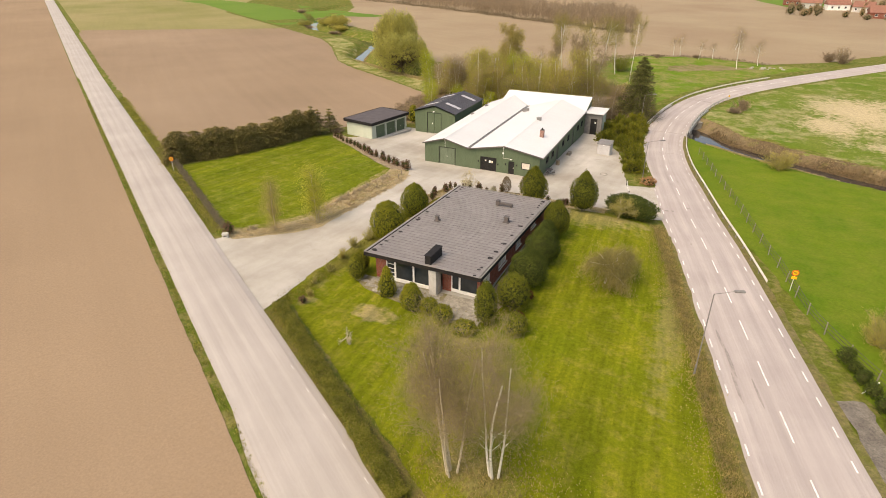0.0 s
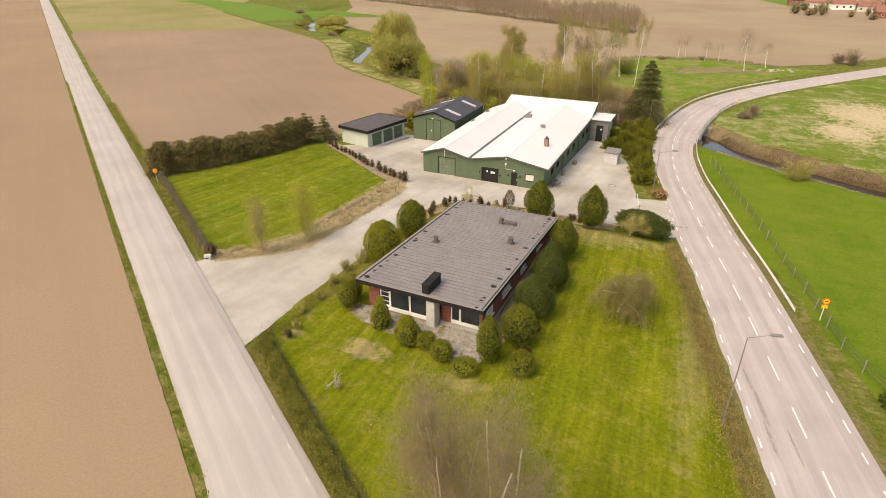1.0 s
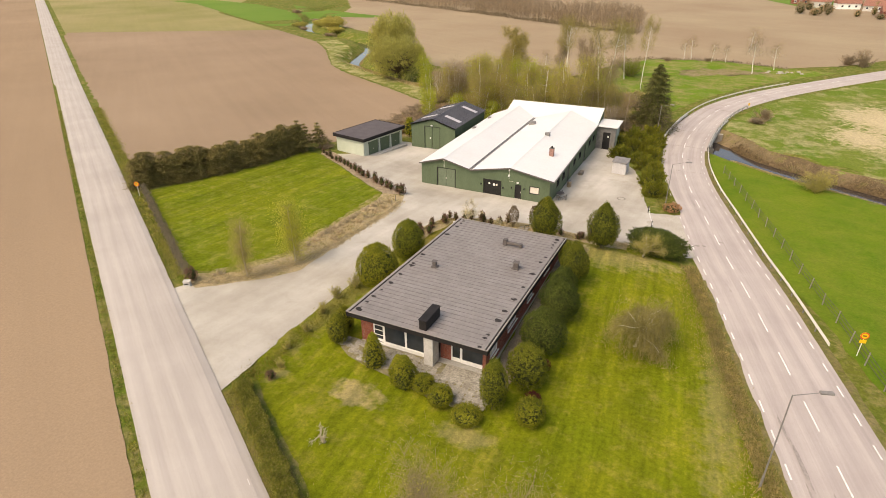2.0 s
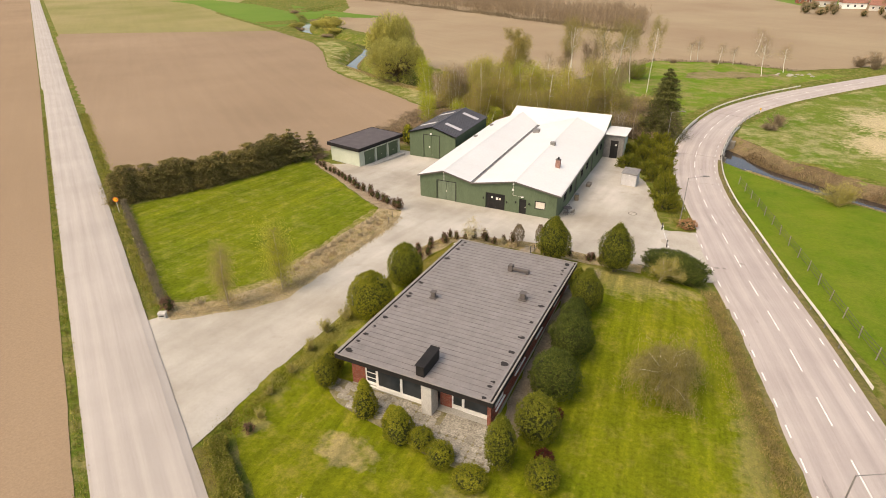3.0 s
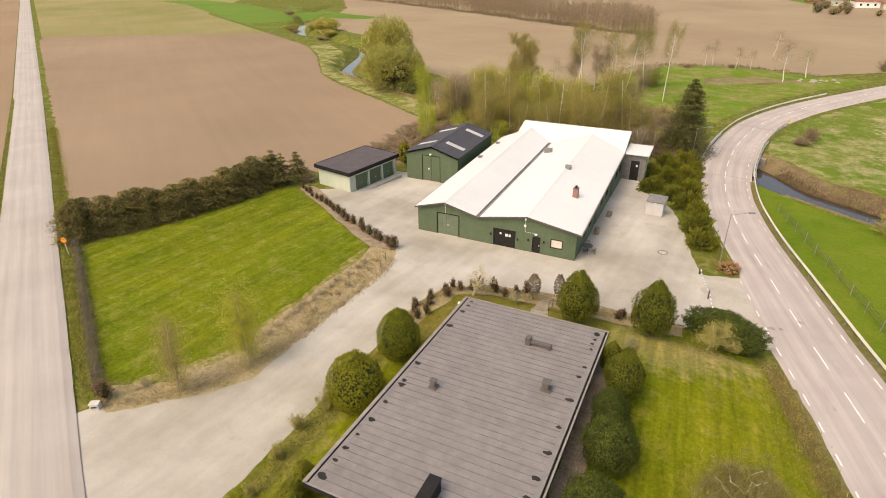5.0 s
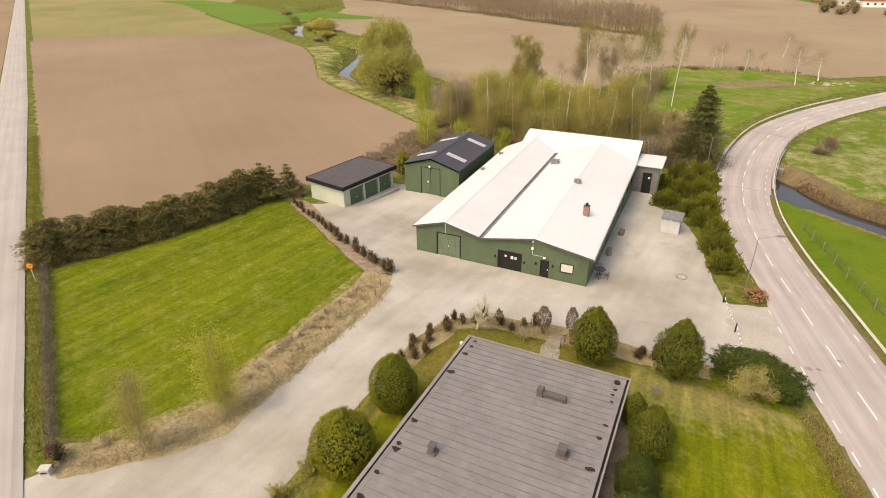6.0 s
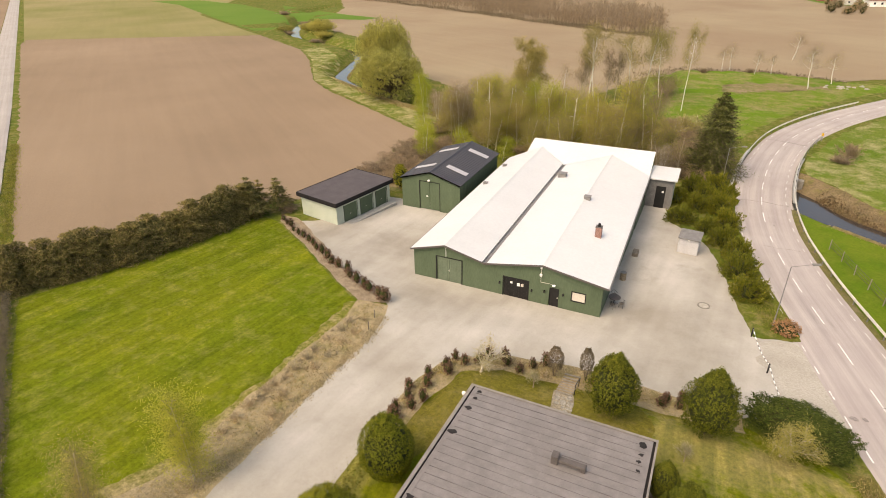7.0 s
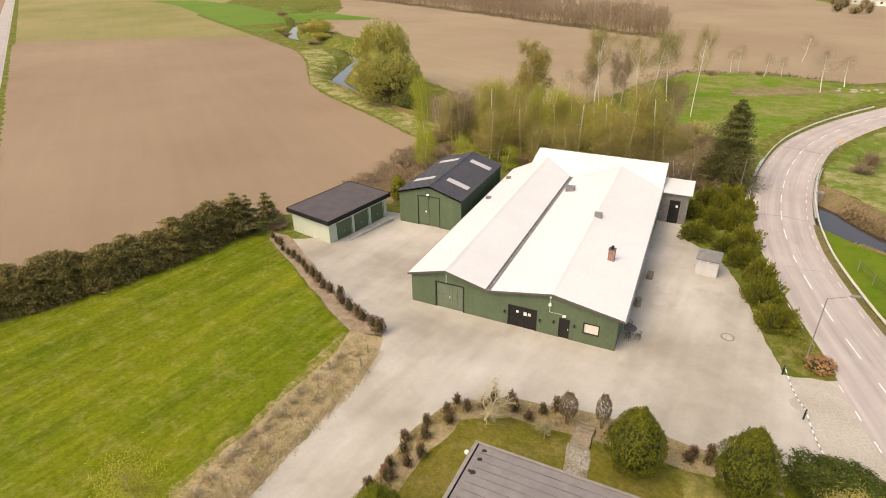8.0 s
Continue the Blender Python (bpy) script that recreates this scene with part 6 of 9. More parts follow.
for xe, sg in ((SX0, 1), (SX1, -1)):
    spart("roof", roof_plate([(xe, SY0 - 0.25, SE), (SXR, SY0 - 0.25, SR), (SXR, SY1 + 0.25, SR), (xe, SY1 + 0.25, SE)], 0.09), M_ROOFDARK, "slate-black sheet-metal roof pitch")
    nrm = Vector((SR - SE, 0, abs(SXR - xe))).normalized()
    for k in range(30):
        yy = SY0 - 0.1 + k * 0.46
        bm = bmesh.new()
        v = [bm.verts.new((x, yy + o, z + h)) for x, z in ((xe, SE), (SXR, SR)) for o, h in ((-0.03, 0.003), (0, 0.035), (0.03, 0.003))]
        bm.faces.new((v[0], v[1], v[4], v[3]))
        bm.faces.new((v[1], v[2], v[5], v[4]))
        spart("roof_rib", bm, M_ROOFDARK)
    for yc in (97.4, 104.7):
        ta, tb = (0.20, 0.86)
        pts = []
        for u, yy in ((ta, yc - 0.45), (tb, yc - 0.45), (tb, yc + 0.45), (ta, yc + 0.45)):
            pts.append((SXR + (xe - SXR) * u, yy, SR + (SE - SR) * u + 0.06))
        spart("skylight", roof_plate(pts, 0.05), M_SKYLIGHT, "clouded plastic skylight")
    bm = bmesh.new()
    v = [bm.verts.new(c) for c in ((xe, SY0 - 0.28, SE - 0.16), (SXR, SY0 - 0.28, SR - 0.16), (SXR, SY0 - 0.28, SR + 0.02), (xe, SY0 - 0.28, SE + 0.02))]
    bm.faces.new(v)
    bmesh.ops.solidify(bm, geom=bm.faces[:], thickness=0.028)
    spart("barge_board", bm, M_GALV, "pale metal roof edge")
bm = bmesh.new()
v = [bm.verts.new((SXR + o, yy, SR + h)) for yy in (SY0 - 0.3, SY1 + 0.3) for o, h in ((-0.2, -0.02), (0, 0.05), (0.2, -0.02))]
bm.faces.new((v[0], v[1], v[4], v[3]))
bm.faces.new((v[1], v[2], v[5], v[4]))
spart("ridge_cap", bm, M_ROOFDARK)

# ---------------------------------------------------------------- triple garage
GA = empty("garage", pose(-54.75, 89.9, -1.45, 0, 0, -11.5), "pale green triple garage with a black flat roof", "garage")
gw, gl = 3.05, 4.75
zc = 2.6


def gbox(*items, bevel=0.0):
    return boxes(*items, bevel=bevel)


part("wall", gbox((-gw, -gw + 0.2, -gl, gl, -0.6, zc), (-gw + 0.2, gw - 0.2, -gl, -gl + 0.2, -0.6, zc), (-gw + 0.2, gw - 0.2, gl - 0.2, gl, -0.6, zc)), M_MINT, GA, "pale green rendered wall")
part("footing", gbox((-gw - 0.03, gw - 0.02, -gl - 0.03, -gl - 0.003, -0.6, 0.06)), M_BLACK, GA)
doors = [(-3.55, -1.3), (-0.75, 1.5), (2.05, 4.15)]
y = -gl
for y0, y1 in doors:
    part("pier", gbox((gw - 0.2, gw, y, y0, -0.6, zc)), M_MINT, GA, "pale green rendered pier")
    part("lintel", gbox((gw - 0.2, gw, y0, y1, 2.18, zc)), M_MINT, GA)
    dd = part("garage_door", gbox((gw - 0.14, gw - 0.08, y0 + 0.01, y1 - 0.01, 0.0, 2.17), bevel=0.005), M_GREEN, GA, "dark green up-and-over garage door")
    for k in range(5):
        part("door_panel", gbox((gw - 0.079, gw - 0.06, y0 + 0.06, y1 - 0.06, 0.06 + k * 0.42, 0.44 + k * 0.42), bevel=0.004), M_GREEN, dd)
    part("handle", gbox((gw - 0.059, gw - 0.02, (y0 + y1) / 2 - 0.08, (y0 + y1) / 2 + 0.08, 0.85, 0.9)), M_GALV, dd)
    for yy in (y0 - 0.06, y1):
        part("door_frame", gbox((gw + 0.002, gw + 0.02, yy, yy + 0.06, 0, 2.24)), M_BLACK, GA)
    y = y1
part("pier", gbox((gw - 0.2, gw, y, gl, -0.6, zc)), M_MINT, GA, "pale green rendered pier")
part("roof", gbox((-gw - 0.3, gw + 0.35, -gl - 0.35, gl + 0.35, zc + 0.005, zc + 0.42)), M_ROOFGAR, GA, "dark grey felt flat roof")
for a in ((-gw - 0.36, gw + 0.41, -gl - 0.41, -gl - 0.352, zc - 0.05, zc + 0.47), (-gw - 0.36, gw + 0.41, gl + 0.352, gl + 0.41, zc - 0.05, zc + 0.47), (-gw - 0.36, -gw - 0.302, -gl - 0.35, gl + 0.35, zc - 0.05, zc + 0.47), (gw + 0.352, gw + 0.41, -gl - 0.35, gl + 0.35, zc - 0.05, zc + 0.47)):
    part("fascia", gbox(a, bevel=0.01), M_FASCIA, GA, "black metal fascia")
part("apron", gbox((gw + 0.03, gw + 1.1, -gl, gl, -0.5, 0.06)), M_CONC, GA, "concrete apron strip")

# ---------------------------------------------------------------- utility kiosk by the junipers
K = empty("electric_kiosk", pose(-14.25, 96.2, -2.25, 0, 0, -6), "small grey sheet-metal kiosk with a sloping lid", "kiosk")
part("body", boxes((-1.05, 1.05, -0.85, 0.85, -0.3, 1.78), bevel=0.02), M_KIOSK, K, "pale grey metal body")
bm = boxes((-1.15, 1.15, -1.0, 1.0, 1.79, 1.91), bevel=0.02)
bmesh.ops.rotate(bm, verts=bm.verts, cent=(0, -1.0, 1.79), matrix=Matrix.Rotation(radians(9), 3, "X"))
part("roof", bm, M_GREYMETAL, K, "grey sloping metal roof")
for x0 in (-0.98, 0.02):
    part("door_panel", boxes((x0, x0 + 0.96, -0.875, -0.853, 0.05, 1.65), bevel=0.006), M_KIOSK, K)
part("lamp", boxes((-0.1, 0.1, -1.0, -0.88, 1.66, 1.75), bevel=0.02), M_WHITE, K)

# ---------------------------------------------------------------- plants


def plant(name, m, label, category, group=""):
    return empty(name, m, label, category, group)


def lump(rng, v, amount, freq, seed):
    """Uneven swelling of unit directions."""
    return np.array([1 + amount * noise.noise((a * freq + seed, b * freq, c * freq)) + 0.5 * amount * noise.noise((a * freq * 2.3, b * freq * 2.3 + seed, c * freq * 2.3)) for a, b, c in v])


def unit_dirs(rng, n):
    v = rng.normal(size=(n, 3))
    return v / np.linalg.norm(v, axis=1)[:, None]


def shrub_crown(rng, w, h, n, leaf, shape, rough=0.12, base=0.0, deep=1.0):
    """Dense clipped or natural shrub: sprays of leaf diamonds over a lumpy body. shape: round, cone, egg or flame."""
    m = max(1, n // 7)
    d = unit_dirs(rng, m)
    d[:, 2] = np.where(d[:, 2] < -0.75, -d[:, 2], d[:, 2])
    r = lump(rng, d, rough, 2.2, rng.uniform(0, 50)) * lump(rng, d, 0.13 * deep, 6.5, rng.uniform(0, 50)) * lump(rng, d, 0.10 * deep, 15.0, rng.uniform(0, 50)) * (1.03 - 0.13 * rng.random(m) ** 1.6)
    # each spray is seven leaves set closely round one twig end
    way = d * np.array([0.8, 0.8, 0.6]) + np.array([0, 0, 0.5]) + 0.35 * rng.normal(size=(m, 3))
    way /= np.linalg.norm(way, axis=1)[:, None]
    d, r, way = np.repeat(d, 7, 0), np.repeat(r, 7), np.repeat(way, 7, 0)
    n = len(d)
    zz = d[:, 2] * r
    t = (zz + 1) / 2
    if shape == "cone":
        wide = np.clip(1.25 * np.clip(1 - t, 0, 1) ** 0.75 + 0.10, 0, 1.05)
        rad = np.hypot(d[:, 0], d[:, 1]) + 1e-6
        prof = wide * np.where(t < 0.12, 0.75 + 2 * t, 1.0)
        k = prof * r / rad
        pts = np.stack([d[:, 0] * k * w / 2, d[:, 1] * k * w / 2, base + np.clip(t, 0, 1.02) * h], 1)
    elif shape == "egg":
        k = np.where(zz > 0, 1 - 0.25 * np.clip(zz, 0, 1) ** 2, 1.0)
        pts = np.stack([d[:, 0] * r * k * w / 2, d[:, 1] * r * k * w / 2, base + t * h], 1)
    elif shape == "flame":
        k = np.where(zz > 0.1, 1 - 0.5 * np.clip(zz - 0.1, 0, 1), 1.0)
        pts = np.stack([d[:, 0] * r * k * w / 2, d[:, 1] * r * k * w / 2, base + t ** 0.92 * h], 1)
    else:
        pts = np.stack([d[:, 0] * r * w / 2, d[:, 1] * r * w / 2, base + t * h], 1)
    pts = pts + way * (rng.random(n) * leaf * 3.2)[:, None] + rng.normal(size=(n, 3)) * leaf * 0.55
    along = 0.45 * way + np.cross(d, rng.normal(size=(n, 3))) + 0.2 * rng.normal(size=(n, 3))
    return leaf_quads(rng, pts, along, np.full(n, leaf * 2.0), np.full(n, leaf * 0.95), d + np.array([0, 0, 0.4]) + 0.25 * rng.normal(size=(n, 3)))


def body(rng, w, h, shape, shrink=0.70, base=0.0):
    """A solid core for a dense shrub; drawn with M_INNER it carries the inside shade as colour."""
    bm = bmesh.new()
    bmesh.ops.create_icosphere(bm, subdivisions=3, radius=1)
    v = np.array([x.co[:] for x in bm.verts])
    v = v * lump(rng, v, 0.10, 3.0, rng.uniform(0, 50))[:, None]
    f = np.array([[x.index for x in q.verts] for q in bm.faces])
    bm.free()
    t = np.clip((v[:, 2] + 1) / 2, 0, 1)
    if shape == "cone":
        rad = np.hypot(v[:, 0], v[:, 1]) + 1e-6
        k = np.clip(1.25 * np.clip(1 - t, 0, 1) ** 0.75, 0, 1.0) / rad
        k = np.where(rad < 0.05, 0, k)
        out = np.stack([v[:, 0] * k * w / 2 * shrink, v[:, 1] * k * w / 2 * shrink, base + (0.03 + t * 0.9) * h], 1)
    else:
        v = v * np.where(v[:, 2:3] > 0, 1 - (0.25 if shape == "egg" else 0.0) * v[:, 2:3] ** 2, 1.0) ** np.array([1, 1, 0])
        out = np.stack([v[:, 0] * w / 2 * shrink, v[:, 1] * w / 2 * shrink, base + (0.5 + v[:, 2] * 0.5 * shrink) * h], 1)
    return out, np.concatenate([f, f[:, 2:3]], 1)


def shrub(name, w, h, n, leaf, shape, material, label, category="shrub", group="", rough=0.12, seed=0, stems=4, base=0.0, deep=0.55, inner=0.86):
    """A shrub with a short stem cluster and one crown."""
    rng = np.random.default_rng(seed)
    ob = plant(name, pose(0, 0, 0), label, category, group)
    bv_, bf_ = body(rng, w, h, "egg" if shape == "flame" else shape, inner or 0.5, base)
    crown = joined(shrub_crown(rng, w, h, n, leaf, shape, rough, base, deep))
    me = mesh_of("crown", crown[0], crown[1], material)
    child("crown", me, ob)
    # dark core whose colour stands in for shade behind the leaves
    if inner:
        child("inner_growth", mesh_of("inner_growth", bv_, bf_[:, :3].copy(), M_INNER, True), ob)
    segs = []
    for k in range(stems):
        a = rng.uniform(0, 6.28)
        segs.append(((0.05 * w * math.cos(a), 0.05 * w * math.sin(a), -0.25), (0.2 * w * math.cos(a), 0.2 * w * math.sin(a), 0.45 * h), 0.02 * w, 0.01 * w))
    v, f = tubes(segs, 5)
    child("trunk", mesh_of("trunk", v, f, M_BARK), ob)
    return ob


def place(ob, spots, first=True):
    """Sets a thing at the first spot and copies of it at the rest. A spot: x, y, width scale, height scale, turn, sink."""
    rng = random.Random(len(spots) * 7 + 1)
    for k, sp in enumerate(spots):
        x, y, sw_, sh_ = sp[:4]
        tn = sp[4] if len(sp) > 4 else rng.uniform(0, 360)
        m = pose(x, y, ground_z(x, y) + 0.04, 0, 0, tn) @ Matrix.Diagonal((sw_, sw_, sh_, 1))
        if k == 0 and first:
            ob.matrix_world = m
        else:
            copy_thing(ob, m)


def grow(rng, p, d, length, r, level, spec, segs, tips):
    """One limb and all that springs from it."""
    steps = spec["steps"][level]
    wig, lift = spec["wiggle"][level], spec["lift"][level]
    top = len(spec["steps"]) - 1
    p, d = np.array(p, dtype=float), np.array(d, dtype=float)
    taper = spec["taper"][level]
    for k in range(steps):
        d = d + rng.normal(size=3) * wig + np.array([0, 0, lift])
        d /= np.linalg.norm(d)
        q = p + d * length / steps
        r2 = r * (1 - (1 - taper) / steps)
        segs.append((p, q, r, r2))
        if level < top and k >= spec["bare"][level] * steps:
            kids = spec["kids"][level]
            m = int(kids) + (1 if rng.random() < kids - int(kids) else 0)
            for j in range(m):
                a = rng.uniform(0, 2 * math.pi)
                u = np.cross(d, [0.3, 0.2, 1.0])
                u /= np.linalg.norm(u) + 1e-9
                w = np.cross(d, u)
                side = u * math.cos(a) + w * math.sin(a)
                ang = radians(spec["angle"][level] * rng.uniform(0.75, 1.25))
                share = spec["share"][level] * rng.uniform(0.7, 1.15) * (1.0 - spec["cut"][level] * k / steps)
                grow(rng, p + (q - p) * rng.random(), d * math.cos(ang) + side * math.sin(ang), length * share, max(r2 * spec["thin"][level], spec["least"]), level + 1, spec, segs, tips)
        p, r = q, r2
        if level == top or (level == top - 1 and k > steps / 2):
            tips.append(q)
    return p


LAWNB = dict(steps=[11, 5, 4], wiggle=[0.03, 0.10, 0.16], lift=[0.02, 0.08, 0.02], taper=[0.07, 0.3, 0.4], bare=[0.25, 0.1], kids=[2.6, 2.4], angle=[42, 40], share=[0.37, 0.5], cut=[0.4, 0.3], thin=[0.30, 0.5], least=0.010)
SLIM = dict(steps=[10, 4, 3], wiggle=[0.03, 0.10, 0.16], lift=[0.02, 0.12, 0.0], taper=[0.12, 0.3, 0.4], bare=[0.10, 0.1], kids=[3.6, 2.2], angle=[34, 40], share=[0.20, 0.5], cut=[0.5, 0.3], thin=[0.36, 0.5], least=0.010)
BARE = dict(steps=[9, 5, 4], wiggle=[0.04, 0.10, 0.16], lift=[0.02, 0.08, 0.02], taper=[0.12, 0.3, 0.4], bare=[0.2, 0.1], kids=[3.3, 2.5], angle=[40, 40], share=[0.34, 0.5], cut=[0.5, 0.3], thin=[0.36, 0.5], least=0.012)
WEEP = dict(steps=[4, 6, 7], wiggle=[0.10, 0.38, 0.14], lift=[0.0, 0.05, -0.36], taper=[0.6, 0.55, 0.4], bare=[0.4, 0.1], kids=[6.0, 2.6], angle=[58, 50], share=[0.80, 0.95], cut=[0.0, 0.2], thin=[0.42, 0.4], least=0.012)
FRUIT = dict(steps=[4, 5, 4], wiggle=[0.15, 0.2, 0.25], lift=[0.0, 0.06, 0.05], taper=[0.6, 0.4, 0.4], bare=[0.35, 0.1], kids=[3.2, 2.8], angle=[55, 50], share=[0.75, 0.5], cut=[0.0, 0.3], thin=[0.55, 0.55], least=0.016)


def tree(name, spec, height, radius, bark, leaf_mat, n_leaf, leaf, spread, label, category="tree", group="", stems=1, seed=0, lean=0.06, twig=None, fine=0, fine_len=0.5, fine_wid=0.02, hang=0.3, fine_mat=None):
    """A tree from its limbs: trunk, branches and, where it has them, small leaves round the tips."""
    rng = np.random.default_rng(seed)
    ob = plant(name, pose(0, 0, 0), label, category, group)
    trunk, limbs, tips = [], [], []
    for k in range(stems):
        a = rng.uniform(0, 6.28)
        base = np.array([0.25 * math.cos(a), 0.25 * math.sin(a), -0.3]) if stems > 1 else np.array([0, 0, -0.3])
        tilt = lean if stems == 1 else 0.16
        segs = []
        grow(rng, base, (tilt * math.cos(a), tilt * math.sin(a), 1), height * rng.uniform(0.88, 1.0) / 1.0, radius * rng.uniform(0.8, 1.0), 0, spec, segs, tips)
        thick = max(radius * 0.13, 0.0165)
        for sg in segs:
            (trunk if sg[2] > thick else limbs).append(sg)
    v, f = tubes(trunk, 6)
    child("trunk", mesh_of("trunk", v, f, bark, True), ob)
    if limbs:
        v, f = tubes(limbs, 3)
        tagged(child("branchwork", mesh_of("branchwork", v, f, twig or bark), ob), kind="stuff")
    if fine:
        tp = np.array(tips)
        pts = tp[rng.integers(0, len(tp), fine)] + rng.normal(size=(fine, 3)) * spread * 1.3
        pts[:, 2] = np.maximum(pts[:, 2], 0.10)
        v, f = leaf_quads(rng, pts, rng.normal(size=(fine, 3)) * 0.6 + np.array([0, 0, hang]), np.full(fine, fine_len), np.full(fine, fine_wid))
        tagged(child("twig_spray", mesh_of("twig_spray", v, f, fine_mat or L_BROWN), ob), kind="stuff")
    if n_leaf:
        tp = np.array(tips)
        pts = tp[rng.integers(0, len(tp), n_leaf)] + rng.normal(size=(n_leaf, 3)) * spread
        pts[:, 2] = np.maximum(pts[:, 2], 0.12 * height)
        along = rng.normal(size=(n_leaf, 3)) + np.array([0, 0, -0.4])
        v, f = leaf_quads(rng, pts, along, np.full(n_leaf, leaf * 1.4), np.full(n_leaf, leaf), np.array([[0, 0, 0.8]]) + np.zeros((n_leaf, 3)))
        child("crown", mesh_of("crown", v, f, leaf_mat), ob)
    return ob


def twig_bush(name, w, h, stems, n, blade, bark, material, label, category="bush", group="", seed=0, n_leaf=0, leaf_mat=None, leaf=0.09):
    """A leafless or half-leafless bush: stems fanning from the ground, each with fine twigs."""
    rng = np.random.default_rng(seed)
    ob = plant(name, pose(0, 0, 0), label, category, group)
    segs, tip, way = [], [], []
    for k in range(stems):
        a, el = rng.uniform(0, 2 * math.pi), radians(rng.uniform(35, 88))
        d = np.array([math.cos(a) * math.cos(el) * w / h * 0.75, math.sin(a) * math.cos(el) * w / h * 0.75, math.sin(el)]) * h * rng.uniform(0.65, 1.05)
        root = np.array([math.cos(a), math.sin(a), 0]) * w * rng.uniform(0, 0.10) + np.array([0, 0, -0.15])
        mid = root + d * 0.5 + rng.normal(size=3) * 0.06 * h
        end = root + d + rng.normal(size=3) * 0.07 * h
        r = 0.010 * h + 0.006
        segs += [(root, mid, r, r * 0.7), (mid, end, r * 0.7, r * 0.25)]
        tip.append((root, mid, end))
    v, f = tubes(segs, 3)
    tagged(child("branchwork", mesh_of("branchwork", v, f, bark), ob), kind="stuff")
    T = np.array(tip)

    def along(m):
        k = rng.integers(0, stems, m)
        u = rng.uniform(0.25, 1.0, m)[:, None]
        pt = T[k, 0] * (1 - u) ** 2 + 2 * T[k, 1] * u * (1 - u) + T[k, 2] * u * u
        return pt + rng.normal(size=(m, 3)) * np.array([w, w, h * 0.7]) * 0.06, T[k, 2] - T[k, 0]

    pts, d = along(n)
    pts[:, 2] = np.maximum(pts[:, 2], 0.06)
    v, f = leaf_quads(rng, pts, d / np.linalg.norm(d, axis=1)[:, None] + rng.normal(size=(n, 3)) * 0.55, np.full(n, blade), np.full(n, blade * 0.07 + 0.008))
    tagged(child("twig_spray", mesh_of("twig_spray", v, f, material), ob), kind="stuff")
    if n_leaf:
        pts, d = along(n_leaf)
        v, f = leaf_quads(rng, pts, rng.normal(size=(n_leaf, 3)), np.full(n_leaf, leaf), np.full(n_leaf, leaf * 0.66), np.array([[0, 0, 0.8]]) + np.zeros((n_leaf, 3)))
        child("crown", mesh_of("crown", v, f, leaf_mat), ob)
    return ob


def clump_tree(name, w, h, clumps, n, leaf, material, label, category, group="", seed=0, low=-0.09, size=(0.26, 0.42)):
    """A full-crowned tree: trunk, limbs, and a crown of many leafy clumps with gaps between."""
    rng = np.random.default_rng(seed)
    ob = plant(name, pose(0, 0, 0), label, category, group)
    segs, pieces, limbs = [((0, 0, -0.4), (0, 0, h * 0.3), 0.035 * h, 0.026 * h)], [], []
    for k in range(clumps):
        d = unit_dirs(rng, 1)[0]
        d[2] = abs(d[2]) if rng.random() < 0.6 else d[2]
        rr = rng.uniform(0.50, 0.86)
        c = np.array([d[0] * w / 2 * rr, d[1] * w / 2 * rr, h * (low + 0.46 + 0.40 * d[2] * rr)])
        s = w * rng.uniform(*size) * (1 - 0.25 * max(0, d[2]))
        m = n // clumps
        v, f = shrub_crown(rng, s, s * rng.uniform(0.9, 1.25), m, leaf, "round", 0.35, deep=0.4)
        pieces.append((v + c - np.array([0, 0, s * 0.5]), f))
        limbs.append(((0, 0, h * rng.uniform(0.12, 0.3)), tuple(c), 0.014 * h, 0.005 * h))
    v, f = tubes(segs, 8)
    child("trunk", mesh_of("trunk", v, f, M_BARK, True), ob)
    v, f = tubes(limbs, 5)
    tagged(child("branchwork", mesh_of("branchwork", v, f, M_BARK), ob), kind="stuff")
    v, f = joined(*pieces)
    child("crown", mesh_of("crown", v, f, material), ob)
    return ob


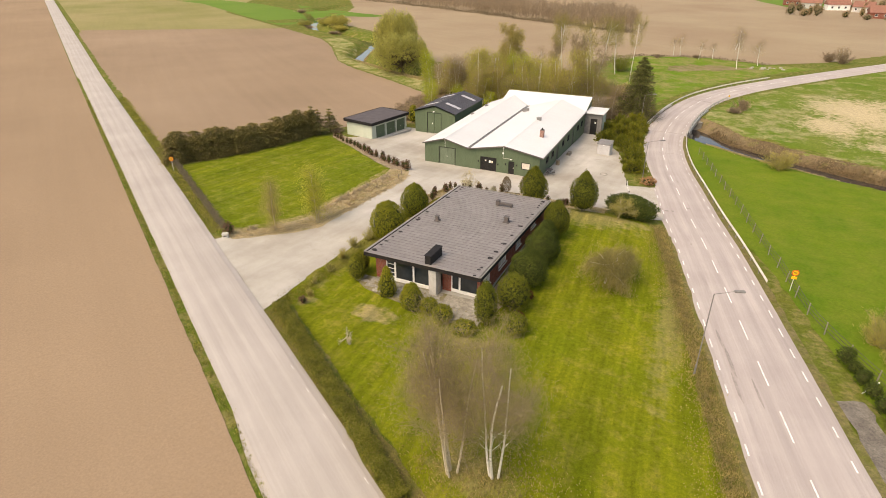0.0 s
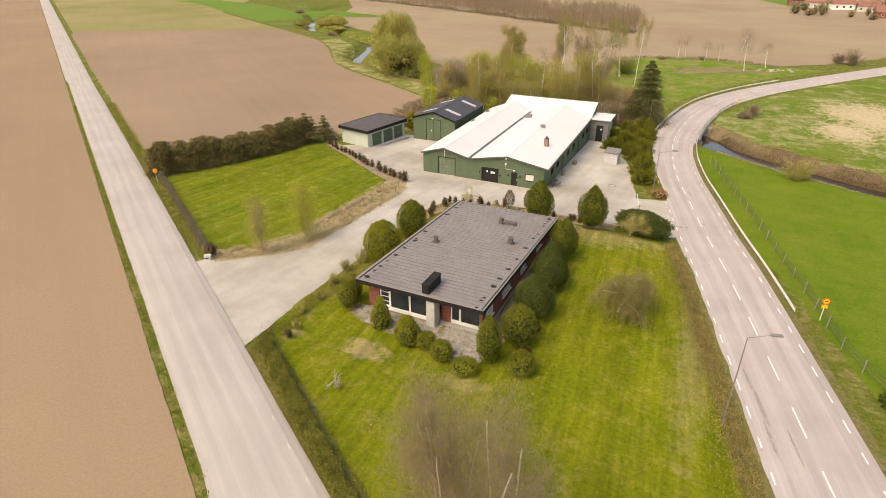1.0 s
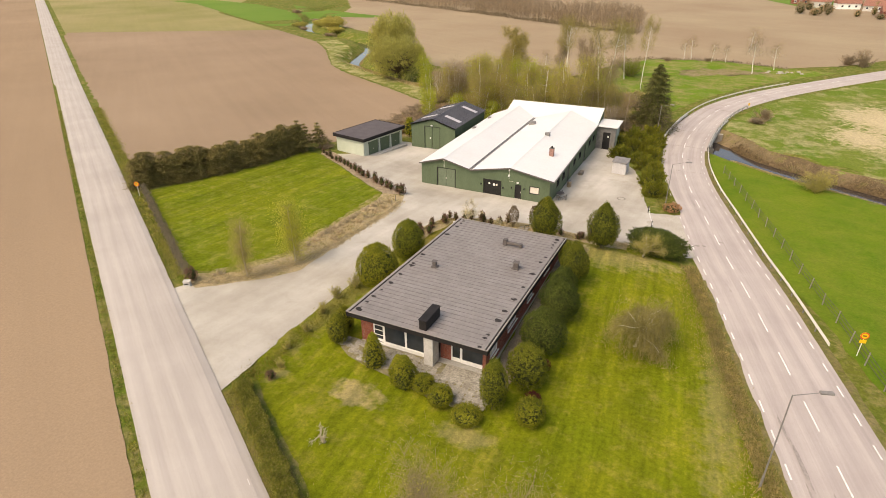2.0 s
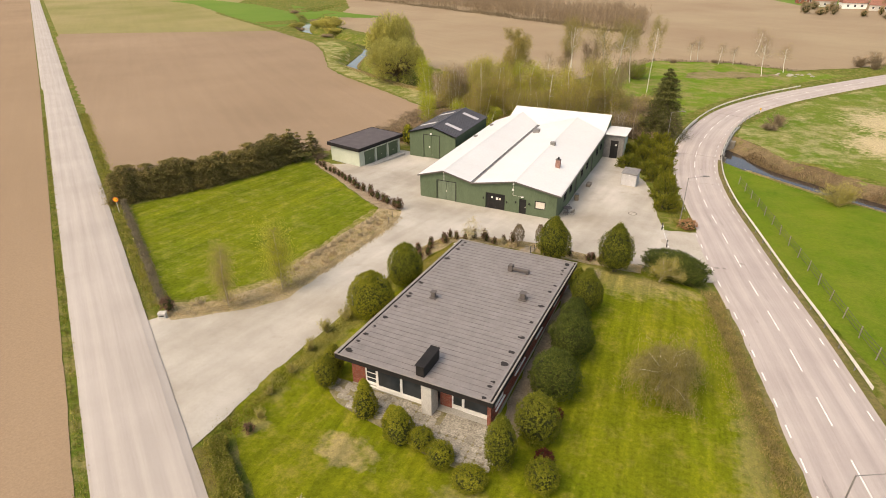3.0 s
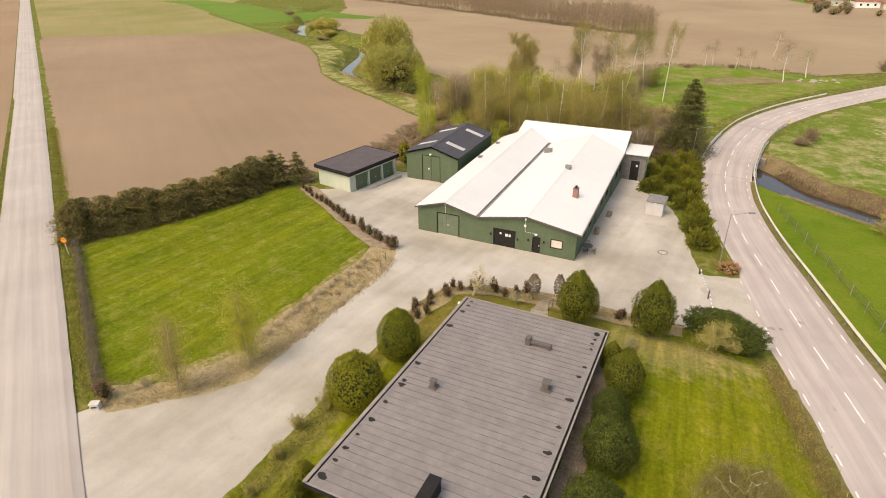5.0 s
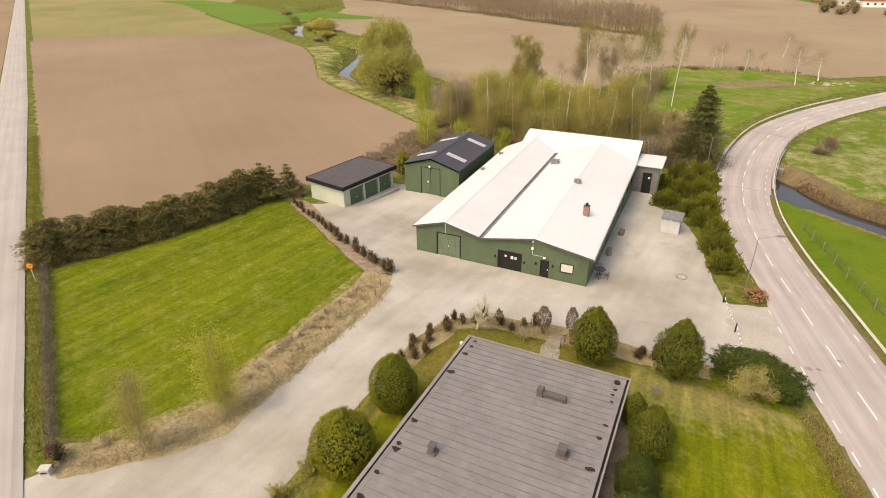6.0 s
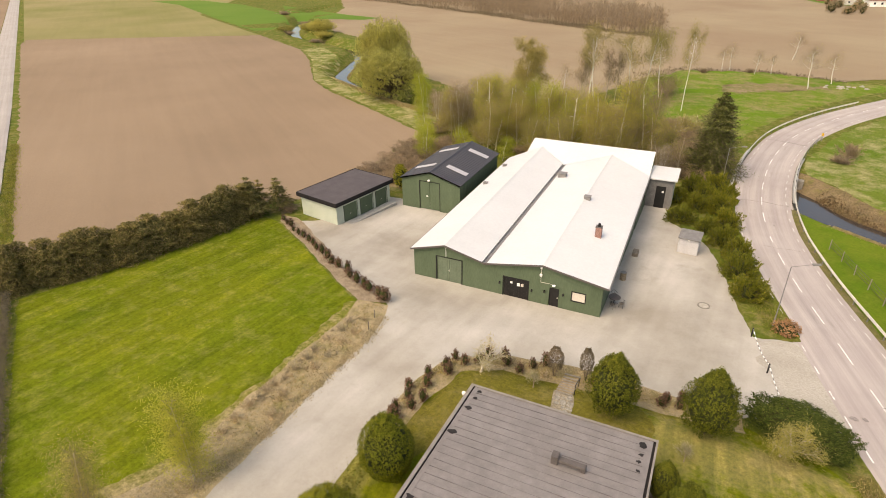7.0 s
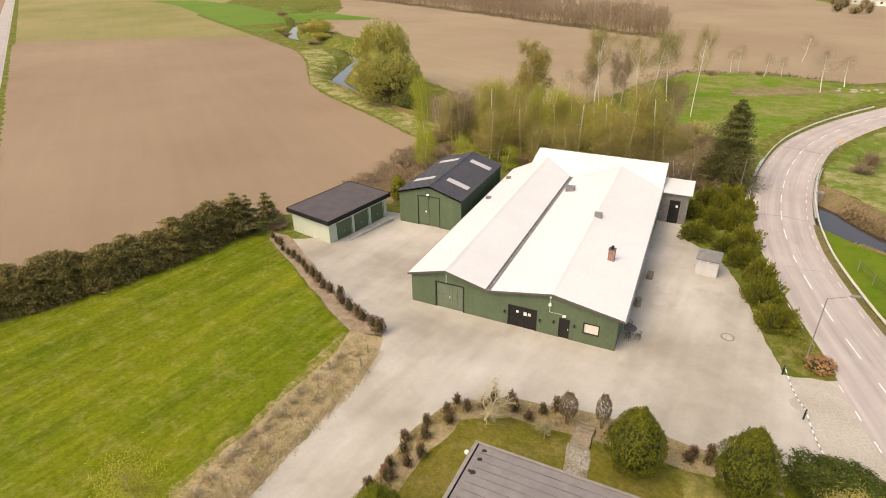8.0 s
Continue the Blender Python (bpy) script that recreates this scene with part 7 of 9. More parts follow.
def spruce(name, h, w, n, needle, material, label, category="spruce", group="", seed=0, low=0.04, power=0.9, tiers=0, ragged=0.55):
    """Conifer: a straight trunk and drooping sprays, denser and longer below."""
    rng = np.random.default_rng(seed)
    ob = plant(name, pose(0, 0, 0), label, category, group)
    v, f = tubes([((0, 0, -0.3), (0, 0, h * 0.5), 0.035 * h * 0.5, 0.02 * h * 0.5), ((0, 0, h * 0.5), (0, 0, h * 0.98), 0.02 * h * 0.5, 0.004 * h)], 6)
    child("trunk", mesh_of("trunk", v, f, M_BARK, True), ob)
    nb = int(n / 26)
    t = low + (1 - low) * rng.random(nb) ** 1.25
    if tiers:
        t = np.clip(np.round(t * tiers) / tiers + rng.normal(size=nb) * 0.012, low, 0.99)
    ang = rng.uniform(0, 2 * math.pi, nb)
    reach = (w / 2) * ((1 - t) ** power * rng.uniform(ragged, 1.15, nb) + 0.03) * (1 + 0.18 * np.sin(3 * ang + 7 * t))
    pts, al, segs = [], [], []
    for k in range(nb):
        out = np.array([math.cos(ang[k]), math.sin(ang[k]), 0])
        z0 = t[k] * h
        droop = 0.30 if t[k] < 0.6 else 0.05
        tip = out * reach[k] + np.array([0, 0, z0 - reach[k] * droop])
        segs.append((np.array([0, 0, z0]), tip, 0.012 * h * 0.3, 0.004 * h * 0.3))
        u = rng.random(26) ** 0.6
        mid = np.array([0, 0, z0]) + (tip - np.array([0, 0, z0])) * u[:, None]
        mid[:, 2] += 0.10 * reach[k] * np.sin(u * math.pi)
        jit = rng.normal(size=(26, 3)) * (0.05 + 0.075 * reach[k])
        pts.append(mid + jit * np.array([1, 1, 0.6]))
        al.append(out[None] + rng.normal(size=(26, 3)) * 0.5 + np.array([0, 0, -0.15]))
    v, f = tubes(segs, 3)
    tagged(child("branchwork", mesh_of("branchwork", v, f, M_BARK), ob), kind="stuff")
    pts, al = np.concatenate(pts), np.concatenate(al)
    v, f = leaf_quads(rng, pts, al, np.full(len(pts), needle * 2.5), np.full(len(pts), needle * 0.62), np.stack([pts[:, 0], pts[:, 1], 0 * pts[:, 0]], 1) / (np.hypot(pts[:, 0], pts[:, 1])[:, None] + 0.1) * 0.6 + np.array([[0, 0, 0.7]]))
    child("crown", mesh_of("crown", v, f, material), ob)
    return ob


def juniper(seed):
    """A spreading juniper: arching feathery sprays fanning outward in tiers over a heart coloured dark for shade."""
    rng = np.random.default_rng(seed)
    ob = plant("juniper", pose(0, 0, 0), "low spreading green juniper with feathery sprays", "juniper", "junipers along the yard")
    pts, al, segs = [], [], []
    for k in range(190):
        a = rng.uniform(0, 2 * math.pi)
        el = radians(rng.choice([8, 20, 34, 50, 68]) + rng.uniform(-5, 5))
        ln = rng.uniform(0.85, 1.12) * (1.85 * math.cos(el) + 1.25 * math.sin(el)) * (1 + 0.12 * math.sin(3 * a + seed))
        way = np.array([math.cos(a) * math.cos(el), math.sin(a) * math.cos(el), math.sin(el)])
        root = np.array([math.cos(a), math.sin(a), 0]) * rng.uniform(0, 0.3)
        tip = root + way * ln
        tip[2] -= 0.10 * ln
        segs.append((root, tip, 0.025, 0.006))
        u = 0.45 + 0.55 * rng.random(36) ** 0.7
        pts.append(root + (tip - root) * u[:, None] + rng.normal(size=(36, 3)) * 0.085 * np.array([1, 1, 0.6]))
        al.append(way[None] * 1.3 + rng.normal(size=(36, 3)) * 0.4)
    v, f = tubes(segs, 3)
    tagged(child("branchwork", mesh_of("branchwork", v, f, M_BARK), ob), kind="stuff")
    # core coloured nearly black, so gaps between sprays look shaded
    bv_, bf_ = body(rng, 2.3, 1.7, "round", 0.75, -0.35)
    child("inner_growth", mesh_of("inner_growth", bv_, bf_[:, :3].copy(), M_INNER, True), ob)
    pts, al = np.concatenate(pts), np.concatenate(al)
    pts[:, 2] = np.maximum(pts[:, 2], 0.03)
    v, f = leaf_quads(rng, pts, al, np.full(len(pts), 0.22), np.full(len(pts), 0.085), np.array([[0, 0, 0.7]]) + np.zeros((len(pts), 3)))
    child("crown", mesh_of("crown", v, f, L_JUNIPER), ob)
    return ob


# clipped shrubs beside and before the house
t = shrub("clipped_shrub", 4.1, 4.1, 36000, 0.047, "egg", L_THUJA, "large clipped rounded evergreen beside the drive", group="clipped evergreens", rough=0.08, seed=1, deep=0.5)
place(t, [(-28.5, 48.5, 0.90, 1.05), (-28.3, 54.2, 0.83, 1.0)])
t = shrub("arborvitae", 4.0, 4.7, 24000, 0.065, "flame", L_ARBOR, "dense green arborvitae behind the house", group="arborvitae", rough=0.20, seed=2)
place(t, [(-17.3, 65.0, 0.75, 1.0), (-12.2, 56.6, 0.82, 0.88), (-13.4, 59.0, 0.5, 0.6)])
t = shrub("arborvitae", 4.3, 5.0, 24000, 0.066, "flame", L_ARBOR, "broad pointed green arborvitae beside the lawn", group="arborvitae", rough=0.22, seed=3)
place(t, [(-11.35, 66.0, 0.72, 0.98)])
t = shrub("yew", 3.9, 3.9, 24000, 0.058, "egg", L_DARK, "dark green rounded yew against the house wall", group="yews by the wall", rough=0.16, seed=4)
place(t, [(-12.0, 45.7, 0.86, 0.93), (-12.0, 50.5, 0.93, 1.03), (-12.5, 53.6, 0.7, 0.85)])
t = shrub("clipped_shrub", 2.7, 3.5, 15000, 0.052, "egg", L_JUNIPER, "yellow-green clipped evergreen at the house corner", group="clipped evergreens", rough=0.12, seed=5)
place(t, [(-11.9, 41.3, 1.0, 1.0)])
t = shrub("cypress", 2.1, 3.7, 14000, 0.05, "egg", L_JUNIPER, "upright rounded cypress beside the terrace", group="cypresses by the terrace", rough=0.16, seed=6)
place(t, [(-13.2, 37.9, 0.85, 1.08), (-26.9, 39.6, 0.85, 0.70), (-27.4, 41.3, 0.8, 0.62)])
t = shrub("cypress", 1.5, 2.9, 9000, 0.045, "cone", L_THUJA, "small pointed cypress before the terrace", group="cypresses by the terrace", rough=0.12, seed=7)
place(t, [(-22.9, 38.4, 1.0, 1.0), (-19.8, 37.5, 1.2, 0.85), (-20.6, 38.1, 0.9, 0.65)])
t = shrub("box_ball", 1.55, 1.4, 7500, 0.042, "round", L_THUJA, "small clipped box ball before the terrace", group="box balls", rough=0.10, seed=8)
place(t, [(-18.2, 37.4, 0.95, 1.0), (-16.6, 36.7, 1.1, 1.05), (-10.5, 37.6, 1.25, 1.3), (-14.4, 36.1, 1.3, 0.6)])
t = shrub("barberry", 0.9, 0.8, 1200, 0.07, "round", L_RED, "small dark purple barberry", group="purple barberries", rough=0.2, seed=9)
place(t, [(-10.9, 39.5, 1.0, 1.0), (-11.3, 43.6, 0.9, 0.9)])
t = shrub("yew_hedge", 3.5, 2.9, 24000, 0.058, "round", L_DARK, "broad dark green yew hedge at the lawn's end", "hedge", rough=0.22, seed=10)
place(t, [(-5.3, 67.6, 1.0, 1.0)])
t.matrix_world = pose(-5.9, 68.1, ground_z(-5.9, 68.1), 0, 0, -16) @ Matrix.Diagonal((1.75, 0.95, 0.92, 1))

# weeping tree on the lawn, bare fruit trees with pale limbs
t = tree("weeping_tree", WEEP, 2.6, 0.105, M_PALELIMB, L_WEEP, 4200, 0.07, 0.18, "small weeping tree with olive-brown drooping twigs on the lawn", seed=21, twig=M_WEEPTWIG, fine=9000, fine_len=0.5, fine_wid=0.022, hang=-1.2, fine_mat=L_WEEP)
place(t, [(-5.5, 49.3, 1.28, 1.08, 20)])
t = tree("fruit_tree", FRUIT, 1.7, 0.075, M_TWIG, L_BLOSSOM, 1500, 0.05, 0.14, "small bare fruit tree with pale buds", group="fruit trees", seed=22, twig=M_PALEBARK, fine=500, fine_len=0.3, fine_wid=0.018, fine_mat=L_BLOSSOM)
place(t, [(-12.4, 62.4, 0.6, 0.6), (-22.7, 65.2, 1.05, 1.0)])
t = tree("fruit_tree", FRUIT, 2.0, 0.10, M_PALEBARK, L_BLOSSOM, 600, 0.05, 0.10, "wide bare fruit tree with pale limbs and straw-coloured buds", group="fruit trees", seed=122, twig=M_PALELIMB, fine=500, fine_len=0.3, fine_wid=0.02, fine_mat=L_BLOSSOM)
place(t, [(-26.9, 65.3, 1.30, 1.05, 60)])
t = tree("fruit_tree", FRUIT, 2.0, 0.09, M_PALEBARK, L_HALFGREEN, 2200, 0.05, 0.16, "wide fruit tree with pale limbs and fine olive-yellow twigs", group="fruit trees", seed=122, twig=M_PALEBARK, fine=2400, fine_len=0.32, fine_wid=0.02, fine_mat=L_HALFGREEN)
place(t, [(-7.1, 65.9, 1.30, 1.0, 10)])
t = tree("pruned_tree", FRUIT, 1.3, 0.17, M_PALEBARK, None, 0, 0.06, 0.1, "hard-pruned pale tree stump on the lawn", seed=23)
place(t, [(-21.3, 30.0, 0.8, 0.9)])
# round bare shrubs at the steps
t = shrub("twiggy_shrub", 1.5, 1.9, 9000, 0.036, "egg", L_GREYTWIG, "round grey-brown twiggy shrub on a short stem beside the garden steps", group="twiggy shrubs", rough=0.10, seed=24, base=0.45, stems=7, inner=0)
place(t, [(-21.9, 68.0, 0.76, 1.12), (-19.7, 68.6, 0.82, 1.08)])
# withered little beeches: round the garden, and a young hedge along the yard
t = shrub("beech_bush", 0.85, 1.35, 620, 0.075, "egg", L_RUST, "small beech bush with withered red-brown leaves", group="small beech bushes", rough=0.45, seed=25)
rnd = random.Random(77)
spots = []
for x, y in ((-30.2, 58.3), (-29.6, 59.6), (-30.4, 60.6), (-29.7, 62.2), (-30.2, 63.4), (-28.8, 64.0), (-29.2, 66.2), (-28.2, 65.7), (-25.4, 67.5), (-24.3, 67.0), (-23.6, 68.2), (-14.2, 68.0), (-13.9, 68.7), (-13.0, 68.3), (-12.9, 69.0), (-19.0, 68.2), (-29.9, 56.6), (-25.9, 68.2), (-16.3, 68.3), (-30.6, 59.2), (-30.8, 61.6), (-29.2, 60.6), (-29.4, 64.9), (-27.4, 66.6), (-27.0, 67.6), (-22.8, 68.9), (-30.9, 57.4)):
    s_ = rnd.uniform(0.72, 1.0)
    spots.append((x, y, s_ * 0.88, s_ * rnd.uniform(0.85, 1.15)))
for k in range(19):
    u = k / 18
    x, y = -39.9 + (-59.4 + 39.9) * u, 72.3 + (82.8 - 72.3) * u
    s_ = rnd.uniform(0.6, 0.85) * (1.25 - 0.35 * u)
    spots.append((x + rnd.uniform(-0.15, 0.15), y + rnd.uniform(-0.25, 0.25), s_, s_ * rnd.uniform(0.9, 1.25)))
spots += [(-44.6, 41.6, 1.25, 1.1), (-38.9, 71.9, 1.3, 1.2), (-28.6, 33.6, 0.8, 0.55)]
place(t, spots)
t = twig_bush("bare_bush", 1.1, 0.7, 14, 260, 0.26, M_PALEBARK, L_TUFT, "small half-bare straw-brown bush in dry grass", "shrub", "half-bare bushes", 26)
spots = [(-39.9, 54.1), (-40.1, 55.4), (-39.9, 56.5), (-40.0, 58.1), (-38.6, 57.3), (-39.9, 60.0), (-39.9, 61.5), (-38.7, 60.8), (-38.4, 62.7), (-38.5, 64.7), (-38.5, 66.3), (-40.1, 57.3), (-39.8, 59.0), (-40.0, 62.8), (-39.9, 64.4), (-39.8, 66.0), (-39.7, 67.4), (-38.9, 68.3), (-39.8, 52.6), (-38.0, 55.4), (-40.2, 50.6), (-41.4, 45.4), (-43.2, 43.6)]
spots = [(x, y, rnd.uniform(0.8, 1.15), rnd.uniform(0.8, 1.2)) for x, y in spots] + [(-24.6, 68.0, 0.8, 0.9), (-22.4, 67.4, 0.7, 1.1)]
place(t, spots)
t = twig_bush("twiggy_shrub", 1.3, 1.3, 16, 500, 0.28, M_TWIG, L_HALFGREEN, "twiggy half-green shrub in the grass beside the drive", "shrub", "shrubs beside the drive", 28, 900, L_HALFGREEN)
place(t, [(-30.6, 42.7, 0.9, 1.0), (-30.8, 45.1, 1.1, 1.15), (-30.4, 47.5, 1.2, 1.2), (-30.2, 39.8, 0.8, 0.8), (-30.0, 37.2, 0.7, 0.7), (-30.3, 51.6, 0.9, 0.9), (-29.0, 35.0, 0.9, 0.7)])
t = shrub("copper_bush", 1.9, 1.0, 1500, 0.085, "round", L_COPPER, "low copper-brown bush beside the entrance", rough=0.25, seed=27)
place(t, [(-5.5, 82.5, 1.0, 0.9)])

# junipers between the yard and the road
for k, group_spots in enumerate(([(-15.7, 105.1, 0.82, 1.0), (-14.0, 109.5, 0.75, 1.05), (-12.4, 117.3, 0.85, 1.2), (-10.6, 104.8, 0.82, 1.15), (-10.9, 99.6, 0.80, 1.05), (-9.2, 92.2, 0.86, 1.1), (-13.6, 113.6, 0.7, 1.1)],
                                 [(-16.7, 111.2, 0.75, 1.05), (-15.1, 116.1, 0.8, 1.1), (-11.5, 109.7, 0.85, 1.2), (-12.7, 102.7, 0.70, 0.9), (-9.3, 96.4, 0.78, 1.05), (-8.4, 87.9, 0.90, 0.9), (-10.8, 113.6, 0.8, 1.15)])):
    place(juniper(31 + k), [(a, b, c * 1.10, d * 1.14) for a, b, c, d in group_spots])

# conifer hedge along the west lawn
for k in range(3):
    t = spruce("hedge_spruce", 4.5, 3.9, 6200, 0.125, L_SPRUCE, "bushy brown-green hedge spruce with drooping sprays", "spruce", "spruce hedge", seed=41 + k, power=0.36, low=0.02, ragged=0.72)
    spots = []
    for j in range(k, 33, 3):
        u = j / 32
        x, y = float(np.interp(u, [0, 0.2, 0.55, 1.0], [-71.2, -68.6, -65.8, -64.2])), 57.9 + 24.6 * u
        hh = 0.90 + 0.05 * math.sin(u * 9) + 0.05 * math.sin(u * 31)
        spots.append((x + rnd.uniform(-0.35, 0.35), y + rnd.uniform(-0.3, 0.3), rnd.uniform(0.92, 1.08), hh * rnd.uniform(0.94, 1.07)))
    place(t, spots)
t = spruce("young_pine", 3.6, 2.3, 2600, 0.10, L_SPRUCE, "small open young pine at the end of the hedge", "pine", "young pines", seed=49, power=0.8, low=0.22, tiers=7)
place(t, [(-63.6, 84.0, 1.5, 1.15), (-62.2, 85.6, 1.4, 1.0), (-63.6, 82.2, 1.5, 1.2)])
t = spruce("spruce", 12.4, 9.4, 36000, 0.15, L_SPRUCE_DK, "tall dark spruce beside the bridge", "spruce", seed=43, low=0.05, power=0.72, tiers=13, ragged=0.28)
place(t, [(-13.2, 124.8, 1.10, 0.98)])
t = shrub("cypress", 1.5, 3.3, 1500, 0.13, "egg", L_THUJA, "slim green cypress behind the garages", group="cypresses by the terrace", seed=44)
place(t, [(-52.3, 99.6, 1.0, 1.0)])

# low leafless hedge along the lane
rng = np.random.default_rng(51)
n = 9000
u = rng.random(n)
px, py = -69.6 + 24.0 * u, 57.0 - 15.1 * u
ox, oy = rng.normal(size=n) * 0.20, rng.normal(size=n) * 0.20
pz = land(px, py) + rng.random(n) ** 0.7 * (0.85 + 0.15 * np.sin(u * 60)) + 0.05
v, f = leaf_quads(rng, np.stack([px + ox, py + oy, pz], 1), rng.normal(size=(n, 3)) + np.array([0, 0, 1.0]), np.full(n, 0.24), np.full(n, 0.045))
hedge = plant("hedge", pose(0, 0, 0), "low leafless grey-brown hedge along the lane", "hedge")
tagged(child("twig_spray", mesh_of("twig_spray", v, f, L_HEDGETWIG), hedge), kind="stuff")
n = 16000
u = rng.random(n)
a0, b0 = np.array([-29.6, 31.75]), np.array([-10.6, 18.55])
across_ = np.array([0.57, 0.82])
sd, face = rng.uniform(-1, 1, n), rng.random(n)
hh = np.where(face < 0.5, 1.0, rng.random(n))
sd = np.where(face < 0.5, sd, np.sign(sd))
wob = 0.5 + 0.07 * np.sin(u * 70) + 0.05 * np.sin(u * 31 + 2)
xy = a0 + (b0 - a0) * u[:, None] + across_ * (sd * wob + rng.normal(size=n) * 0.05)[:, None]
pz = land(xy[:, 0], xy[:, 1]) + hh * (0.72 + 0.06 * np.sin(u * 50)) + rng.normal(size=n) * 0.04 + 0.05
v, f = leaf_quads(rng, np.stack([xy[:, 0], xy[:, 1], pz], 1), rng.normal(size=(n, 3)) * np.array([1, 1, 0.4]), np.full(n, 0.13), np.full(n, 0.08), np.array([[0, 0, 0.8]]) + np.zeros((n, 3)))
hedge = plant("hedge", pose(0, 0, 0), "low clipped olive-green hedge between lawn and lane", "hedge")
tagged(child("foliage", mesh_of("foliage", v, f, L_OLIVEBLADE), hedge), kind="stuff")
bm = bmesh.new()
for k in range(13):
    x, y = a0 + (b0 - a0) * (k / 12)
    for o in (-0.4, 0.4):
        for h_ in (-0.1, 0.62):
            bm.verts.new((x + across_[0] * o, y + across_[1] * o, ground_z(x, y) + h_))
bm.verts.ensure_lookup_table()
for k in range(12):
    q = 4 * k
    for e in ((0, 1, 5, 4), (1, 3, 7, 5), (3, 2, 6, 7)):
        bm.faces.new([bm.verts[q + c] for c in e])
part("inner_growth", bm, L_OLIVEBLADE, hedge)

# the leafless birches nearest the camera
t = tree("bare_birch", LAWNB, 9.6, 0.085, M_PALEBARK, L_BUDS, 2500, 0.05, 0.30, "leafless clump birch with brown twigs on the lawn", group="lawn birches", stems=6, seed=61, twig=M_TWIG, fine=28000, fine_len=0.42, fine_wid=0.011, hang=0.5, fine_mat=L_LAWNTWIG)
place(t, [(-8.9, 21.6, 1.0, 0.93, 0)])
t = tree("bare_birch", LAWNB, 9.8, 0.105, M_BIRCH, L_BUDS, 1200, 0.05, 0.35, "leafless three-stemmed white birch on the lawn", group="lawn birches", stems=3, seed=62, twig=M_TWIG, fine=17000, fine_len=0.42, fine_wid=0.011, hang=0.5, fine_mat=L_LAWNTWIG)
place(t, [(-6.7, 22.6, 0.95, 1.0, 40)])
# two slight young birches at the edge of the west lawn
t = tree("young_birch", SLIM, 5.6, 0.06, M_PALEBARK, L_BUDS, 1500, 0.055, 0.34, "slight young birch in thin olive-brown bud", group="young birches", seed=63, twig=M_TWIG, fine=5000, fine_len=0.3, fine_wid=0.014, fine_mat=L_BIRCHTWIG)
place(t, [(-40.5, 44.4, 1.1, 1.0)])
t = tree("young_birch", SLIM, 6.0, 0.065, M_PALEBARK, L_SPRING, 4200, 0.06, 0.40, "slim young birch with yellow-green leaves", group="young birches", seed=64, twig=M_TWIG, fine=4500, fine_len=0.3, fine_wid=0.016, fine_mat=L_SPRING)
place(t, [(-38.5, 49.0, 1.25, 1.08)])

# ---------------------------------------------------------------- wood along the brook
DROOP = dict(steps=[9, 6, 5], wiggle=[0.03, 0.12, 0.14], lift=[0.02, 0.06, -0.30], taper=[0.12, 0.3, 0.4], bare=[0.22, 0.15], kids=[4.2, 2.4], angle=[50, 45], share=[0.42, 0.5], cut=[0.35, 0.2], thin=[0.36, 0.5], least=0.012)
HIGH = dict(steps=[9, 5, 4], wiggle=[0.085, 0.16, 0.2], lift=[0.03, 0.06, -0.03], taper=[0.30, 0.3, 0.4], bare=[0.52, 0.1], kids=[3.4, 2.4], angle=[50, 45], share=[0.38, 0.5], cut=[0.3, 0.3], thin=[0.40, 0.5], least=0.012)
LOW = dict(steps=[9, 5, 3], wiggle=[0.05, 0.12, 0.18], lift=[0.02, 0.02, -0.10], taper=[0.12, 0.3, 0.4], bare=[0.05, 0.1], kids=[3.0, 1.8], angle=[62, 45], share=[0.34, 0.45], cut=[0.5, 0.3], thin=[0.36, 0.5], least=0.012)
kinds = []
for k in range(3):
    kinds.append(tree("birch", LOW, 11.0, 0.19, M_BIRCH, L_SPRING, 5200, 0.12, 0.65, "airy birch in thin yellow-green spring leaf", group="birches by the brook", seed=70 + k, twig=M_TWIG, fine=1800, fine_len=0.8, fine_wid=0.04, fine_mat=L_BIRCHTWIG))
olive_birch = tree("birch", DROOP, 14.2, 0.24, M_BIRCH, L_OLIVE, 22000, 0.15, 0.34, "tall drooping birch in olive-brown leaf", group="birches by the brook", seed=171, twig=M_TWIG, fine=2500, fine_len=0.8, fine_wid=0.04, hang=-0.8, fine_mat=L_OLIVE)
high_birch = tree("birch", HIGH, 14.0, 0.19, M_BIRCH, L_OLIVE, 3000, 0.11, 0.50, "tall white-trunked birch with a small high olive crown", group="birches by the brook", seed=172, twig=M_TWIG, fine=2200, fine_len=0.8, fine_wid=0.035, fine_mat=L_OLIVE)
lime = tree("birch", LOW, 9.5, 0.12, M_BIRCH, L_LIME, 6500, 0.125, 0.62, "young birch in fresh lime-green leaf", group="birches by the brook", seed=74, twig=M_TWIG)
bare_a = tree("bare_birch", BARE, 12.0, 0.15, M_PALEBARK, L_BUDS, 500, 0.10, 0.5, "tall half-bare brown tree", group="half-bare birches", seed=75, twig=M_TWIG, fine=3000, fine_len=0.9, fine_wid=0.03, fine_mat=L_PURPLETWIG)
bare_b = tree("bare_birch", BARE, 10.0, 0.15, M_BIRCH, L_BUDS, 200, 0.12, 0.50, "many-stemmed bare tree with pale limbs", group="half-bare birches", stems=4, seed=76, twig=M_PALEBARK, fine=5000, fine_len=0.8, fine_wid=0.03, fine_mat=L_PURPLETWIG)
far_birch = tree("bare_birch", HIGH, 9.5, 0.13, M_BIRCH, L_BUDS, 120, 0.14, 0.6, "lone thin bare birch far off", group="half-bare birches", seed=79, twig=M_TWIG, fine=1000, fine_len=0.8, fine_wid=0.03, fine_mat=L_PURPLETWIG)
